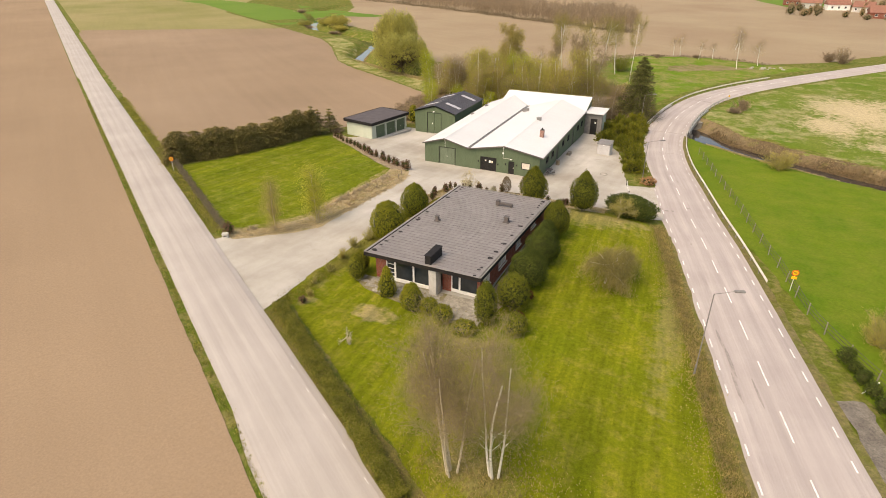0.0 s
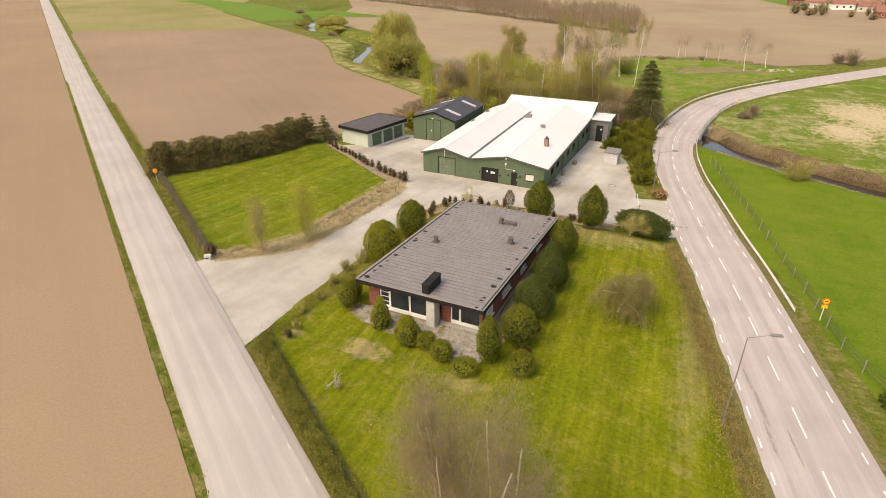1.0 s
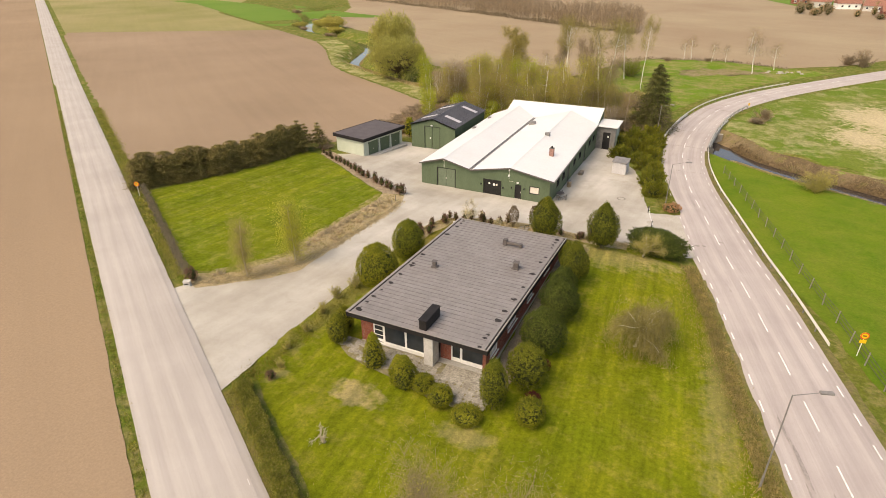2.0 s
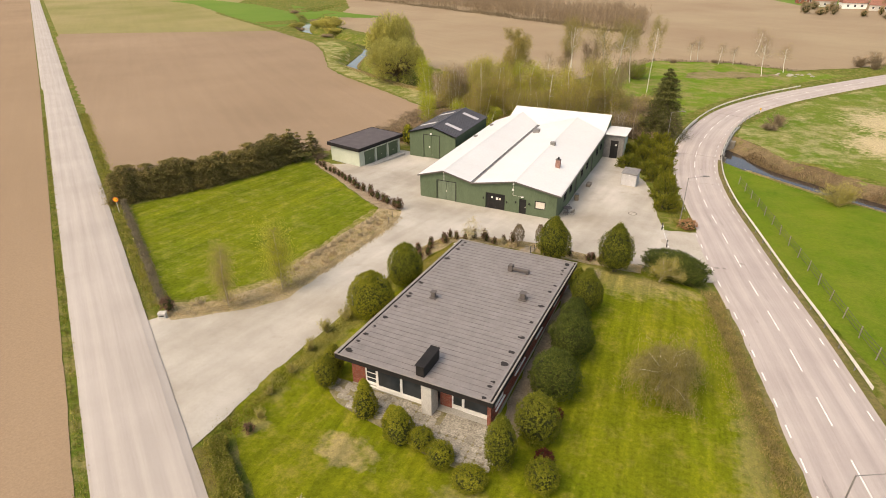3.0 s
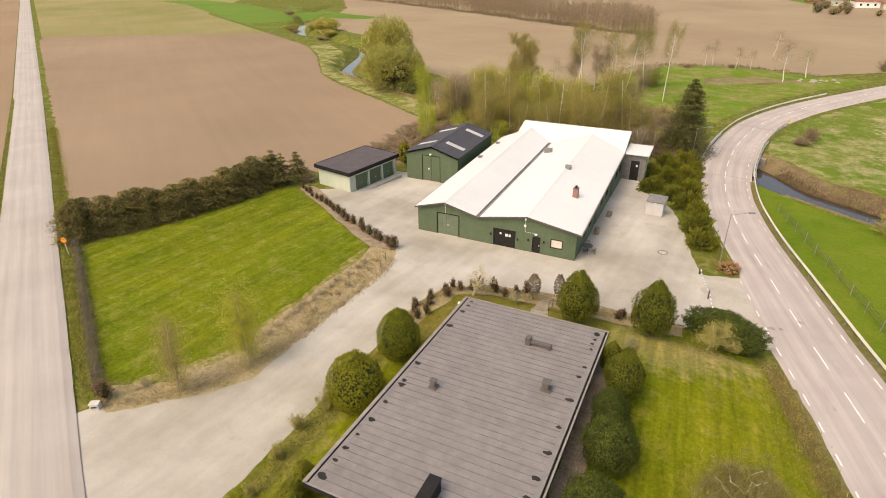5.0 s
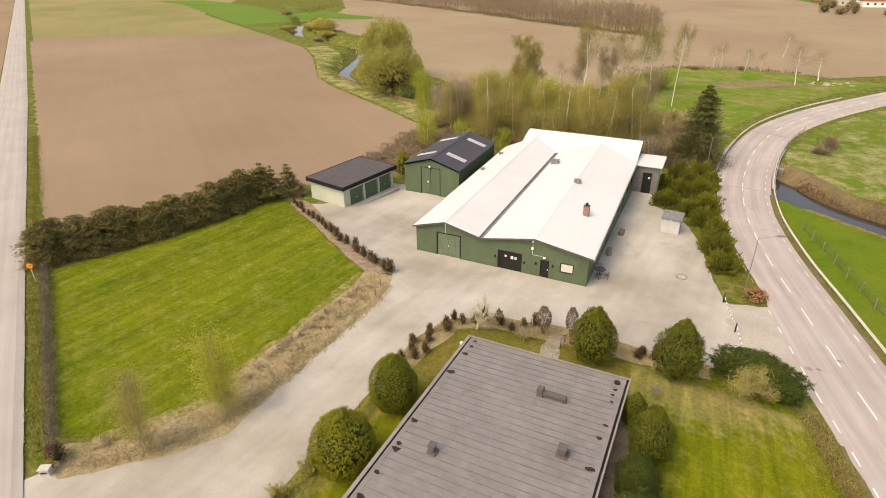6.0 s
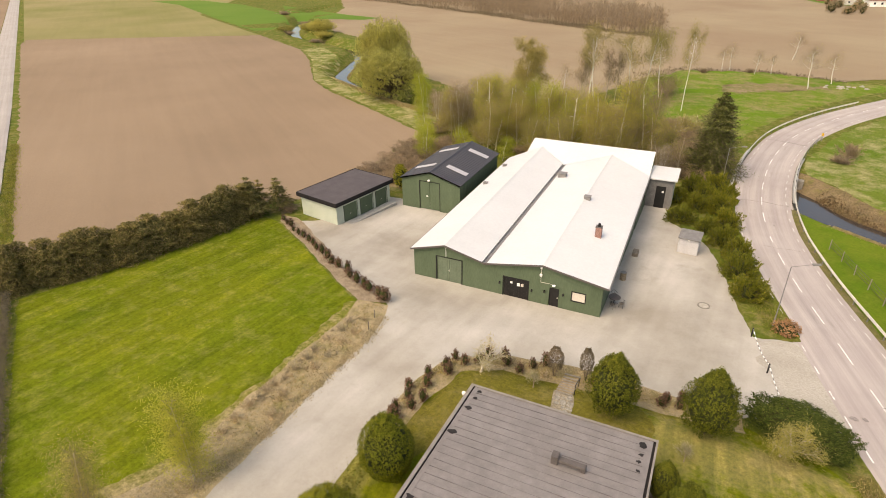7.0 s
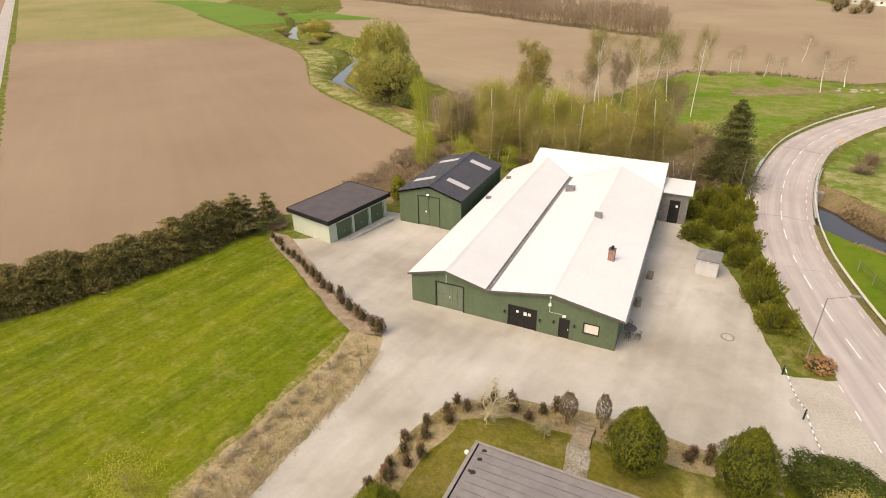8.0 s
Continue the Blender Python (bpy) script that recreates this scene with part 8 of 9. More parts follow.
brush = twig_bush("brushwood", 4.4, 3.0, 30, 1900, 0.8, M_TWIG, L_PURPLETWIG, "tangled leafless brown brushwood", "bush", "brushwood", 77)
thicket = twig_bush("thicket", 4.6, 7.0, 30, 2600, 0.9, M_PALELIMB, L_BIRCHTWIG, "tall brown-olive thicket of budding saplings", "bush", "thickets by the brook", 177, 2400, L_BUDS, 0.20)
olive = tree("alder", LOW, 9.0, 0.14, M_PALELIMB, L_BUDS, 3600, 0.12, 0.65, "slender alder in olive-yellow bud", group="alders by the brook", seed=78, twig=M_TWIG, fine=1900, fine_len=0.8, fine_wid=0.04, fine_mat=L_BIRCHTWIG)
place(far_birch, [(5.2, 195.6, 1.0, 1.0), (4.6, 238, 1.0, 0.78), (11.0, 204.5, 1.0, 0.74), (-6, 210, 0.7, 0.6), (-14, 212, 0.7, 0.6), (-12.0, 214, 0.8, 0.7), (-2, 212, 0.6, 0.5), (-46.4, 166, 0.6, 0.68)])
place(olive_birch, [(-49.8, 148.5, 0.92, 0.87, 30)])
place(high_birch, [(-39.2, 160, 0.85, 1.04, 0), (-38.2, 161, 0.7, 0.95, 80), (-31.2, 164.5, 1.0, 0.93, 160), (-29.4, 165.5, 1.1, 0.98, 250), (-25.9, 172, 0.9, 0.82, 45)])
place(kinds[0], [(-30.0, 122.0, 0.95, 1.03), (-26.7, 121.5, 0.95, 1.13), (-48.4, 124.4, 1.0, 0.98), (-36.9, 130.2, 1.0, 0.80), (-50.9, 131, 1.0, 0.90), (-33, 129, 1.0, 0.72), (-24.5, 130, 1.0, 0.70), (-47.2, 136, 1.0, 0.82), (-55.0, 136, 0.9, 0.74), (-39.0, 129, 1.0, 0.74)])
place(kinds[1], [(-33.9, 123.0, 0.95, 0.95), (-23.1, 122.0, 0.95, 1.23), (-46.4, 127.2, 1.0, 0.98), (-33.8, 132.6, 1.0, 0.74), (-49.5, 127, 1.0, 0.82), (-36.6, 133, 1.0, 0.72), (-44.5, 128, 1.0, 0.76), (-29.5, 131, 1.0, 0.70), (-52.5, 138, 1.0, 0.80), (-22.0, 124, 1.0, 0.66)])
place(kinds[2], [(-53.2, 133.5, 0.9, 0.84), (-46.5, 122, 1.0, 0.70), (-41.5, 124, 1.0, 0.66), (-34.6, 125, 1.0, 0.68), (-38.2, 138, 1.0, 0.70), (-43.5, 138, 1.0, 0.76), (-27, 125, 1.0, 0.66)])
place(lime, [(-40.9, 130.8, 1.0, 1.10), (-42.3, 131.4, 0.8, 1.0), (-55.2, 113.4, 0.62, 0.60), (-56.0, 114.4, 0.5, 0.5), (-43.6, 117.6, 0.6, 0.38), (-69.2, 140.4, 0.6, 0.70), (-68.3, 138.6, 0.7, 0.80), (-66.6, 137.5, 0.55, 0.68), (-59.4, 121.6, 0.6, 0.62), (-49.0, 115.5, 0.7, 0.5), (-46.8, 112.5, 0.6, 0.4), (-36.2, 131, 0.8, 0.72)])
place(bare_a, [(-21.4, 123.5, 0.95, 1.16), (-25.0, 124.0, 0.95, 1.06), (-42.7, 168, 0.9, 0.72), (-41.2, 164, 0.8, 0.70), (-36.6, 166, 0.8, 0.80), (-34.6, 166, 0.7, 0.78), (-24.0, 121, 0.8, 0.60), (-20.8, 131, 0.8, 0.62), (-28.0, 126, 0.8, 0.62), (-17.5, 121, 0.7, 0.52)])
place(bare_b, [(-55.0, 125.6, 0.9, 0.90), (-56.6, 131.2, 1.0, 0.86), (-58.4, 129.6, 0.8, 0.70), (-54.6, 128, 0.8, 0.72), (34.5, 222, 0.8, 0.5), (-45.0, 139, 0.8, 0.72), (-20, 119, 0.7, 0.55), (-63.0, 134.5, 0.7, 0.62)])
lean_birch = copy_thing(high_birch, pose(-20.3, 161.6, ground_z(-20.3, 161.6), 0, 3, 20) @ Matrix.Diagonal((0.62, 0.62, 1.04, 1)))
tagged(lean_birch, "tall leaning white birch standing in the meadow")
rnd = random.Random(9)
spots = []
for k in range(17):
    u = (k + rnd.random()) / 17
    x = -57 + 39 * u
    spots.append((x, rnd.uniform(118, 136), rnd.uniform(0.85, 1.15), rnd.uniform(0.70, 1.02)))
place(olive, spots)
spots = []
for k in range(11):
    u = (k + rnd.random()) / 11
    x = -34 + 17 * u
    spots.append((x, rnd.uniform(120, 146), rnd.uniform(0.9, 1.25), rnd.uniform(0.60, 0.92)))
for k in range(7):
    u = (k + rnd.random()) / 7
    x = -62 + 28 * u
    spots.append((x, rnd.uniform(124, 140), rnd.uniform(0.9, 1.2), rnd.uniform(0.7, 1.05)))
place(thicket, spots)
spots = []
for k in range(18):
    u = rnd.random()
    x = -60 + 47 * u
    y = 133 - 6 * math.sin(u * 3) + rnd.uniform(-9, 9)
    spots.append((x, y, rnd.uniform(0.7, 1.3), rnd.uniform(0.6, 1.0)))
spots += [(-60.0, 102.6, 0.9, 0.75), (-57.8, 105.2, 1.2, 0.95), (-55.9, 107.8, 1.2, 1.15), (-58.4, 109.0, 1.1, 0.8), (-57.6, 113.4, 1.1, 1.0), (-59.6, 113.4, 0.9, 0.7), (-59.0, 117.6, 1.1, 0.9), (-56.2, 117.6, 1.2, 1.1), (-53.4, 116.0, 1.2, 1.1), (-52.2, 112.4, 1.2, 1.1), (-54.5, 103, 1.2, 0.8), (-52.5, 105.5, 1.3, 1.0), (-50.7, 108.5, 1.2, 1.1), (-56.0, 104.0, 1.1, 0.75), (-57.4, 101.2, 0.9, 0.55), (-50.6, 101.5, 0.6, 0.5), (-15.0, 121.5, 0.9, 0.7), (-13.0, 130, 0.7, 0.7), (-15.5, 128, 1.0, 0.9), (-17.5, 124, 0.9, 0.9), (-61, 85.5, 0.5, 0.45), (-61.8, 86.8, 0.5, 0.45), (5.5, 138.5, 0.7, 0.7), (-13.5, 134, 0.8, 0.7), (-13, 139, 0.9, 0.8), (-16, 137, 1.0, 0.9), (-18, 143, 1.1, 1.0), (-21, 149, 1.1, 0.9), (-17, 148, 0.8, 0.7), (-20.5, 134, 1.0, 1.0),
          (-100, 172, 0.7, 0.7), (-166, 240, 1.2, 1.0), (-158, 226, 1.2, 1.0), (-180, 236, 1.2, 0.9), (-176, 250, 1.3, 1.0), (-196, 268, 1.3, 1.0), (-225, 290, 1.3, 1.0), (-150, 214, 1.0, 0.7)]
place(brush, spots)
t = twig_bush("green_bush", 6.0, 4.8, 40, 900, 0.7, M_TWIG, L_HALFGREEN, "broad bush in fresh green leaf at the meadow's edge", "bush", "", 181, 3600, L_FRESH, 0.22)
place(t, [(-25.4, 177.5, 1.1, 1.05)])
t = twig_bush("brook_bush", 5.0, 3.2, 40, 3600, 0.5, M_TWIG, L_HALFGREEN, "olive-brown budding bush on the brook's bank", "bush", "bushes by the brook and road", 80, 1500, L_HALFGREEN)
place(t, [(12.6, 101.4, 1.0, 1.0), (16.6, 48.6, 0.62, 0.85), (17.6, 52.0, 0.6, 0.8), (17.2, 45.4, 0.55, 0.7)])
# the big willow and its neighbours upstream
t = clump_tree("willow", 17.0, 12.6, 110, 60000, 0.15, L_WILLOW, "big spreading willow in pale green leaf by the brook", "willow", "willows by the brook", seed=81, size=(0.15, 0.30))
place(t, [(-80.6, 147.0, 0.95, 1.12, 40), (-89.5, 160.5, 0.86, 1.42, 130)])
t = clump_tree("willow", 11.5, 12.6, 26, 12000, 0.28, L_WILLOW, "far round willow in pale green leaf by the brook", "willow", "willows by the brook", seed=82)
place(t, [(-163, 236, 0.9, 0.5), (-174, 243, 0.9, 0.55), (-157, 229, 0.7, 0.4), (-185, 240, 0.7, 0.4)])
t = twig_bush("meadow_bush", 3.4, 2.6, 40, 2400, 0.5, M_TWIG, L_PURPLETWIG, "low brown leafless bush in the meadow", "bush", "meadow bushes", 82)
place(t, [(6.8, 141.5, 0.9, 1.1), (-18.5, 207, 0.9, 0.5), (-7, 212, 0.8, 0.45), (31.5, 222.5, 1.4, 1.2), (35, 220, 1.3, 1.4)])
t = shrub("hedge_bush", 1.5, 1.5, 1400, 0.09, "round", L_DARK, "dark green bush of a roadside hedge", group="roadside hedge", rough=0.25, seed=83)
place(t, [(13.5, 44.9, 0.7, 0.8), (13.9, 43.8, 0.8, 0.7), (14.2, 42.4, 0.9, 0.9), (14.6, 41.0, 0.9, 0.9), (15.0, 39.4, 1.0, 0.9), (15.4, 37.8, 1.1, 1.0), (15.9, 36.2, 1.1, 1.0), (16.4, 34.6, 1.2, 1.0)])

# far wood edge of bare stems
rng = np.random.default_rng(91)
segs = []
pts = []
edge = [(-330, 430), (-208, 372), (-131, 327), (-79, 293), (-36, 270)]
for k in range(1500):
    u = rng.random() * 4
    j = int(u)
    a, b = np.array(edge[min(j, 3)]), np.array(edge[min(j + 1, 4)])
    p = a + (b - a) * (u - j)
    back = rng.random() ** 1.3 * 60
    q = p + np.array([-0.10, 1.0]) * back
    h = rng.uniform(5.0, 8.0) * (1 + 0.25 * math.sin(q[0] * 0.13) * math.sin(q[1] * 0.09 + 1))
    z = float(plain(q[0], q[1]))
    top = np.array([q[0] + rng.normal() * 0.5, q[1] + rng.normal() * 0.5, z + h])
    segs.append((np.array([q[0], q[1], z - 0.3]), top, 0.13, 0.03))
    for m in range(7):
        s_ = rng.uniform(0.3, 0.95)
        o = np.array([q[0], q[1], z]) + (top - np.array([q[0], q[1], z])) * s_
        segs.append((o, o + np.array([rng.normal() * 0.9, rng.normal() * 0.9, rng.uniform(0.8, 2.0)]), 0.07, 0.02))
    pts.append(np.array([q[0], q[1], z + h * 0.6]) + rng.normal(size=(30, 3)) * np.array([1.3, 1.3, h * 0.24]))
wood = plant("far_wood", pose(0, 0, 0), "distant edge of a bare brown wood", "wood")
tagged(wood, kind="stuff")
v, f = tubes(segs, 3)
tagged(child("branchwork", mesh_of("branchwork", v, f, M_TWIG), wood), kind="stuff")
pts = np.concatenate(pts)
v, f = leaf_quads(rng, pts, rng.normal(size=(len(pts), 3)) + np.array([0, 0, 1.5]), np.full(len(pts), 1.2), np.full(len(pts), 0.16))
tagged(child("twigs", mesh_of("twigs", v, f, L_PURPLETWIG), wood), kind="stuff")
n = 16000
u = rng.random(n) * 4
j = np.minimum(u.astype(int), 3)
E_ = np.array(edge, dtype=float)
p = E_[j] + (E_[j + 1] - E_[j]) * (u - j)[:, None] + rng.normal(size=(n, 2)) * np.array([1.0, 1.6])
hgt = 1.2 + 0.9 * np.sin(p[:, 0] * 0.21) * np.sin(p[:, 0] * 0.067 + 2)
pts = np.stack([p[:, 0], p[:, 1], plain(p[:, 0], p[:, 1]) + rng.random(n) * hgt], 1)
v, f = leaf_quads(rng, pts, rng.normal(size=(n, 3)), np.full(n, 0.55), np.full(n, 0.28))
tagged(child("undergrowth", mesh_of("undergrowth", v, f, L_HEDGETWIG), wood), kind="stuff")


def tufts(name, n, where, hgt, wid, material, label, seed, lift=0.0):
    """Loose blades of grass, one object of stuff."""
    rng = np.random.default_rng(seed)
    xy = where(rng, n)
    z = land(xy[:, 0], xy[:, 1])
    al = rng.normal(size=(len(xy), 3)) * 0.45 + np.array([0, 0, 1.0])
    v, f = leaf_quads(rng, np.stack([xy[:, 0], xy[:, 1], z + hgt * 0.4 + lift], 1), al, np.full(len(xy), hgt), np.full(len(xy), wid))
    return tagged(new(name, mesh_of(name, v, f, material)), label, "grass", kind="stuff")


def along_line(line, width, clump=0.35):
    P = np.array(line, dtype=float)
    seg = np.linalg.norm(np.diff(P, axis=0), axis=1)
    cum = np.concatenate([[0], np.cumsum(seg)])

    def where(rng, n):
        c = rng.uniform(0, cum[-1], n // 5)
        cx, cy = np.interp(c, cum, P[:, 0]), np.interp(c, cum, P[:, 1])
        o = rng.uniform(-width, width, (n // 5, 2)) * 0.7
        base = np.stack([cx, cy], 1) + o
        return np.repeat(base, 5, 0) + rng.normal(size=(n // 5 * 5, 2)) * clump
    return where


tufts("scrub", 500, along_line([(-33, 196), (-27, 208), (-14, 212), (-4, 215), (6, 212), (14, 208)], 2.2, 0.9), 0.7, 0.16, L_HEDGETWIG, "low brown scrub along the meadow's far edge", 117)
tufts("ditch_grass", 15000, along_line([(-2.4, 66), (-0.2, 56.5), (3.7, 38), (6.5, 24), (9.8, 8)], 0.45), 0.34, 0.05, L_STRAW, "withered grass standing in the roadside ditch", 101)
tufts("bank_grass", 2600, along_line([(-44, 42.4), (-40.2, 45.5), (-38.6, 50), (-38.8, 60), (-38.9, 67), (-39.4, 71)], 1.2), 0.24, 0.06, L_PALESTRAW, "dry yellow grass on the drive's bank", 102)
tufts("verge_grass", 6000, along_line([lane(-25, 1.0), lane(0, 1.0)], 0.9), 0.22, 0.05, L_BLADE, "rough grass on the lane's verge", 103)
tufts("verge_grass", 12000, along_line([lane(19, 1.0), lane(110, 1.3)], 0.8), 0.28, 0.06, L_BLADE, "rough grass on the lane's verge", 104)
tufts("verge_grass", 8000, along_line([lane(-30, -5.55), lane(110, -5.5)], 0.2, 0.14), 0.16, 0.05, L_BLADE, "rough grass on the lane's verge", 105)
tufts("reeds", 3500, along_line([(30, 106.5), (16, 112), (9, 116.5), (5, 120.5), (2.4, 125.6)], 1.4), 0.35, 0.07, L_BROWN, "withered reeds on the brook's bank", 106)
tufts("reeds", 10000, along_line([(30, 98.5), (14, 103.5), (8, 107), (2, 111.5)], 1.2), 0.4, 0.06, L_PALESTRAW, "withered reeds on the brook's bank", 107)
tufts("reeds", 16000, along_line([(-62, 138), (-76, 144), (-88, 151), (-100, 159), (-110, 170), (-116, 188)], 2.5, 0.6), 0.6, 0.14, L_PALESTRAW, "withered reeds on the brook's bank", 108)
tufts("bed_grass", 4000, along_line([(-30.6, 58), (-30.2, 63), (-28.6, 66.4), (-25, 68), (-13, 68.6), (-9, 68.6)], 0.7, 0.22), 0.20, 0.05, L_STRAW, "dry grass between the garden shrubs", 109)
tufts("bed_edge", 5000, along_line([(-29.1, 57.6), (-28.8, 61), (-27.9, 64.7), (-25.4, 66.5), (-22.0, 66.8), (-19, 66.9), (-12, 67.0), (-8.9, 67.4)], 0.6, 0.35), 0.12, 0.08, L_OLIVEBLADE, "rough olive grass where lawn and bed meet", 125)
tufts("juniper_grass", 5000, along_line([(-6, 82.5), (-8, 90), (-9.5, 97), (-11, 105)], 1.2), 0.3, 0.05, L_BLADE, "rough grass under the junipers", 110)


tufts("bank_edge", 6000, along_line([(-44.2, 41.0), (-41.6, 43.1), (-39.4, 45.6), (-38.0, 48.8), (-37.4, 54), (-37.2, 60), (-37.1, 66.4), (-37.6, 69.4)], 0.35, 0.28), 0.09, 0.10, L_SANDBLADE, "short sandy stubble where the bank meets the drive", 121, 0.08)
tufts("yard_edge", 2600, along_line([(-30.8, 57), (-30.5, 62.2), (-29.4, 66), (-26.7, 68.1), (-22.5, 69.1), (-19, 69.4), (-13, 69.0), (-8.6, 69.5)], 0.25, 0.16), 0.07, 0.07, L_SANDBLADE, "thin dry stubble along the yard", 123, 0.08)
tufts("bank_growth", 9000, along_line([(30, 104.6), (16, 110.2), (9, 114.6), (4.4, 119.0), (1.6, 124)], 0.9, 0.5), 0.42, 0.10, L_DARKREED, "dark withered growth at the water's edge", 124)


def worn(cx, cy, rx, ry):
    def where(rng, n):
        p = rng.normal(size=(n, 2)) * np.array([rx, ry]) * 0.5
        return p + np.array([cx, cy])
    return where


tufts("withered_grass", 3500, worn(-7.6, 22.4, 5.0, 3.0), 0.22, 0.06, L_STRAW, "withered grass under the lawn birches", 113)
tufts("withered_grass", 2500, along_line([(-3.0, 63), (-0.8, 54), (1.2, 45), (3.4, 34), (5.2, 24)], 0.9), 0.16, 0.07, L_STRAW, "thin yellow lawn edge beside the ditch", 114)
tufts("rough_grass", 8000, along_line([(-30.0, 32.5), (-30.2, 38), (-30.2, 44), (-30.1, 50), (-30.1, 57)], 0.9), 0.14, 0.07, L_OLIVEBLADE, "rough olive grass along the drive", 115)

# ---------------------------------------------------------------- roadside things


def street_lamp(x, y, h, turn, reach):
    z = ground_z(x, y)
    ob = empty("street_lamp", pose(x, y, z, 0, 0, turn), "slim grey steel street lamp with a long arm", "street lamp", "street lamps along the road")
    part("base", rod((0, 0, -0.2), (0, 0, 1.0), 0.075, 0.07), M_GREYMETAL, ob, "thicker lower mast")
    part("mast", rod((0, 0, 1.0), (0, 0, h), 0.05, 0.035), M_GREYMETAL, ob)
    part("arm", rod((0, 0, h - 0.03), (reach, 0, h + 0.28), 0.025, 0.02), M_GREYMETAL, ob)
    bm = boxes((reach - 0.05, reach + 0.65, -0.13, 0.13, h + 0.22, h + 0.36), bevel=0.04)
    part("lamp_head", bm, M_GREYMETAL, ob)
    return ob


street_lamp(3.15, 37.95, 7.0, 18, 1.3)
street_lamp(-6.45, 83.2, 6.05, 18, 1.6)
street_lamp(-11.5, 118.8, 6.0, 12, 1.5)


def round_sign(x, y, h, turn, label, red, plate, words=""):
    z = ground_z(x, y)
    ob = empty("road_sign", pose(x, y, z, 0, 0, turn), label, "road sign", "road signs")
    part("pole", rod((0, 0, -0.3), (0, 0, h + 0.2), 0.035), M_GALV, ob)
    bm = bmesh.new()
    bmesh.ops.create_cone(bm, cap_ends=True, segments=24, radius1=0.32, radius2=0.32, depth=0.02, matrix=Matrix.Translation((0, -0.05, h)) @ Matrix.Rotation(radians(90), 4, "X"))
    disc = part("disc", bm, M_YELLOW, ob, "round yellow disc")
    if red:
        bm = bmesh.new()
        n = 24
        for k in range(n):
            a0, a1 = 2 * math.pi * k / n, 2 * math.pi * (k + 1) / n
            v = [bm.verts.new((r * math.cos(a), -0.064, h + r * math.sin(a))) for r, a in ((0.24, a0), (0.32, a0), (0.32, a1), (0.24, a1))]
            bm.faces.new(v)
        part("rim", bm, M_RED, disc, "red rim")
        if words:
            cu = bpy.data.curves.new("marking", "FONT")
            cu.body, cu.size, cu.extrude, cu.align_x, cu.align_y = words, 0.30, 0.003, "CENTER", "CENTER"
            cu.materials.append(M_BLACK)
            tx = new("marking", cu)
            tx.parent = disc
            tx.matrix_local = pose(0, -0.068, h, 90, 0, 0)
        else:
            part("marking", boxes((-0.14, 0.14, -0.068, -0.063, h - 0.05, h + 0.05)), M_BLACK, disc)
    if plate:
        part("plate", boxes((-0.24, 0.24, -0.06, -0.04, h - 0.68, h - 0.38), bevel=0.006), M_YELLOW, ob, "small yellow plate")
    return ob


round_sign(10.6, 56.0, 2.0, 12, "round yellow and red road sign over a yellow plate", True, True)
round_sign(-68.0, 55.1, 1.75, 30, "round orange-yellow speed limit sign by the lane", True, False, "70")
mk = empty("marker_post", pose(4.0, 151.6, ground_z(4.0, 151.6)), "small yellow marker board at the bridge rail", "marker")
part("pole", rod((0, 0, -0.2), (0, 0, 1.1), 0.03), M_GALV, mk)
part("board", boxes((-0.15, 0.15, -0.05, -0.03, 0.6, 1.1), bevel=0.005), M_YELLOW, mk, "yellow board")

# snow poles and reflectors by the lay-by
for x, y in ((14.6, 41.2), (15.6, 36.2)):
    ob = empty("marker_post", pose(x, y, ground_z(x, y), 0, 4, 0), "leaning white roadside marker post", "marker", "roadside marker posts")
    part("post", rod((0, 0, -0.2), (0.1, 0, 1.25), 0.05), M_WHITE, ob)
    part("brace", rod((-0.5, 0, -0.05), (0.05, 0, 1.0), 0.03), M_WHITE, ob)

# post-and-rail fence along the meadow
fence = empty("fence", pose(0, 0, 0), "weathered dark wooden post and rail fence along the meadow", "fence")
F_LINE = [(0.2, 104), (1.5, 98.8), (5.2, 82.5), (6.8, 75), (8.2, 68), (9.7, 61.5), (11.2, 53.5), (12.5, 49), (14.1, 45.4), (17.4, 38), (21, 28), (24, 18)]
rows = resample(F_LINE, 3.15)
post_me = None
tops = []
rnd = random.Random(17)
for p, nrm, s_ in rows:
    z = ground_z(p.x, p.y)
    m = pose(p.x, p.y, z, rnd.uniform(-4, 4), rnd.uniform(-4, 4), rnd.uniform(0, 90))
    if post_me is None:
        bm = rod((0, 0, -0.3), (0, 0, 1.25), 0.055, 0.05, 7)
        o = part("post", bm, M_FENCEPOST, fence)
        post_me = o.data
    else:
        o = child("post", post_me, fence)
    o.matrix_local = m
    tops.append(m)
for hh in (0.45, 0.8, 1.12):
    segs = []
    for a, b in zip(tops, tops[1:]):
        pa, pb = a @ Vector((0.05, 0, hh)), b @ Vector((0.05, 0, hh))
        mid = (pa + pb) / 2 - Vector((0, 0, 0.03))
        segs += [(pa, mid, 0.028, 0.028), (mid, pb, 0.028, 0.028)]
    v, f = tubes(segs, 4)
    child("rail", mesh_of("rail", v, f, M_RAILWOOD), fence)

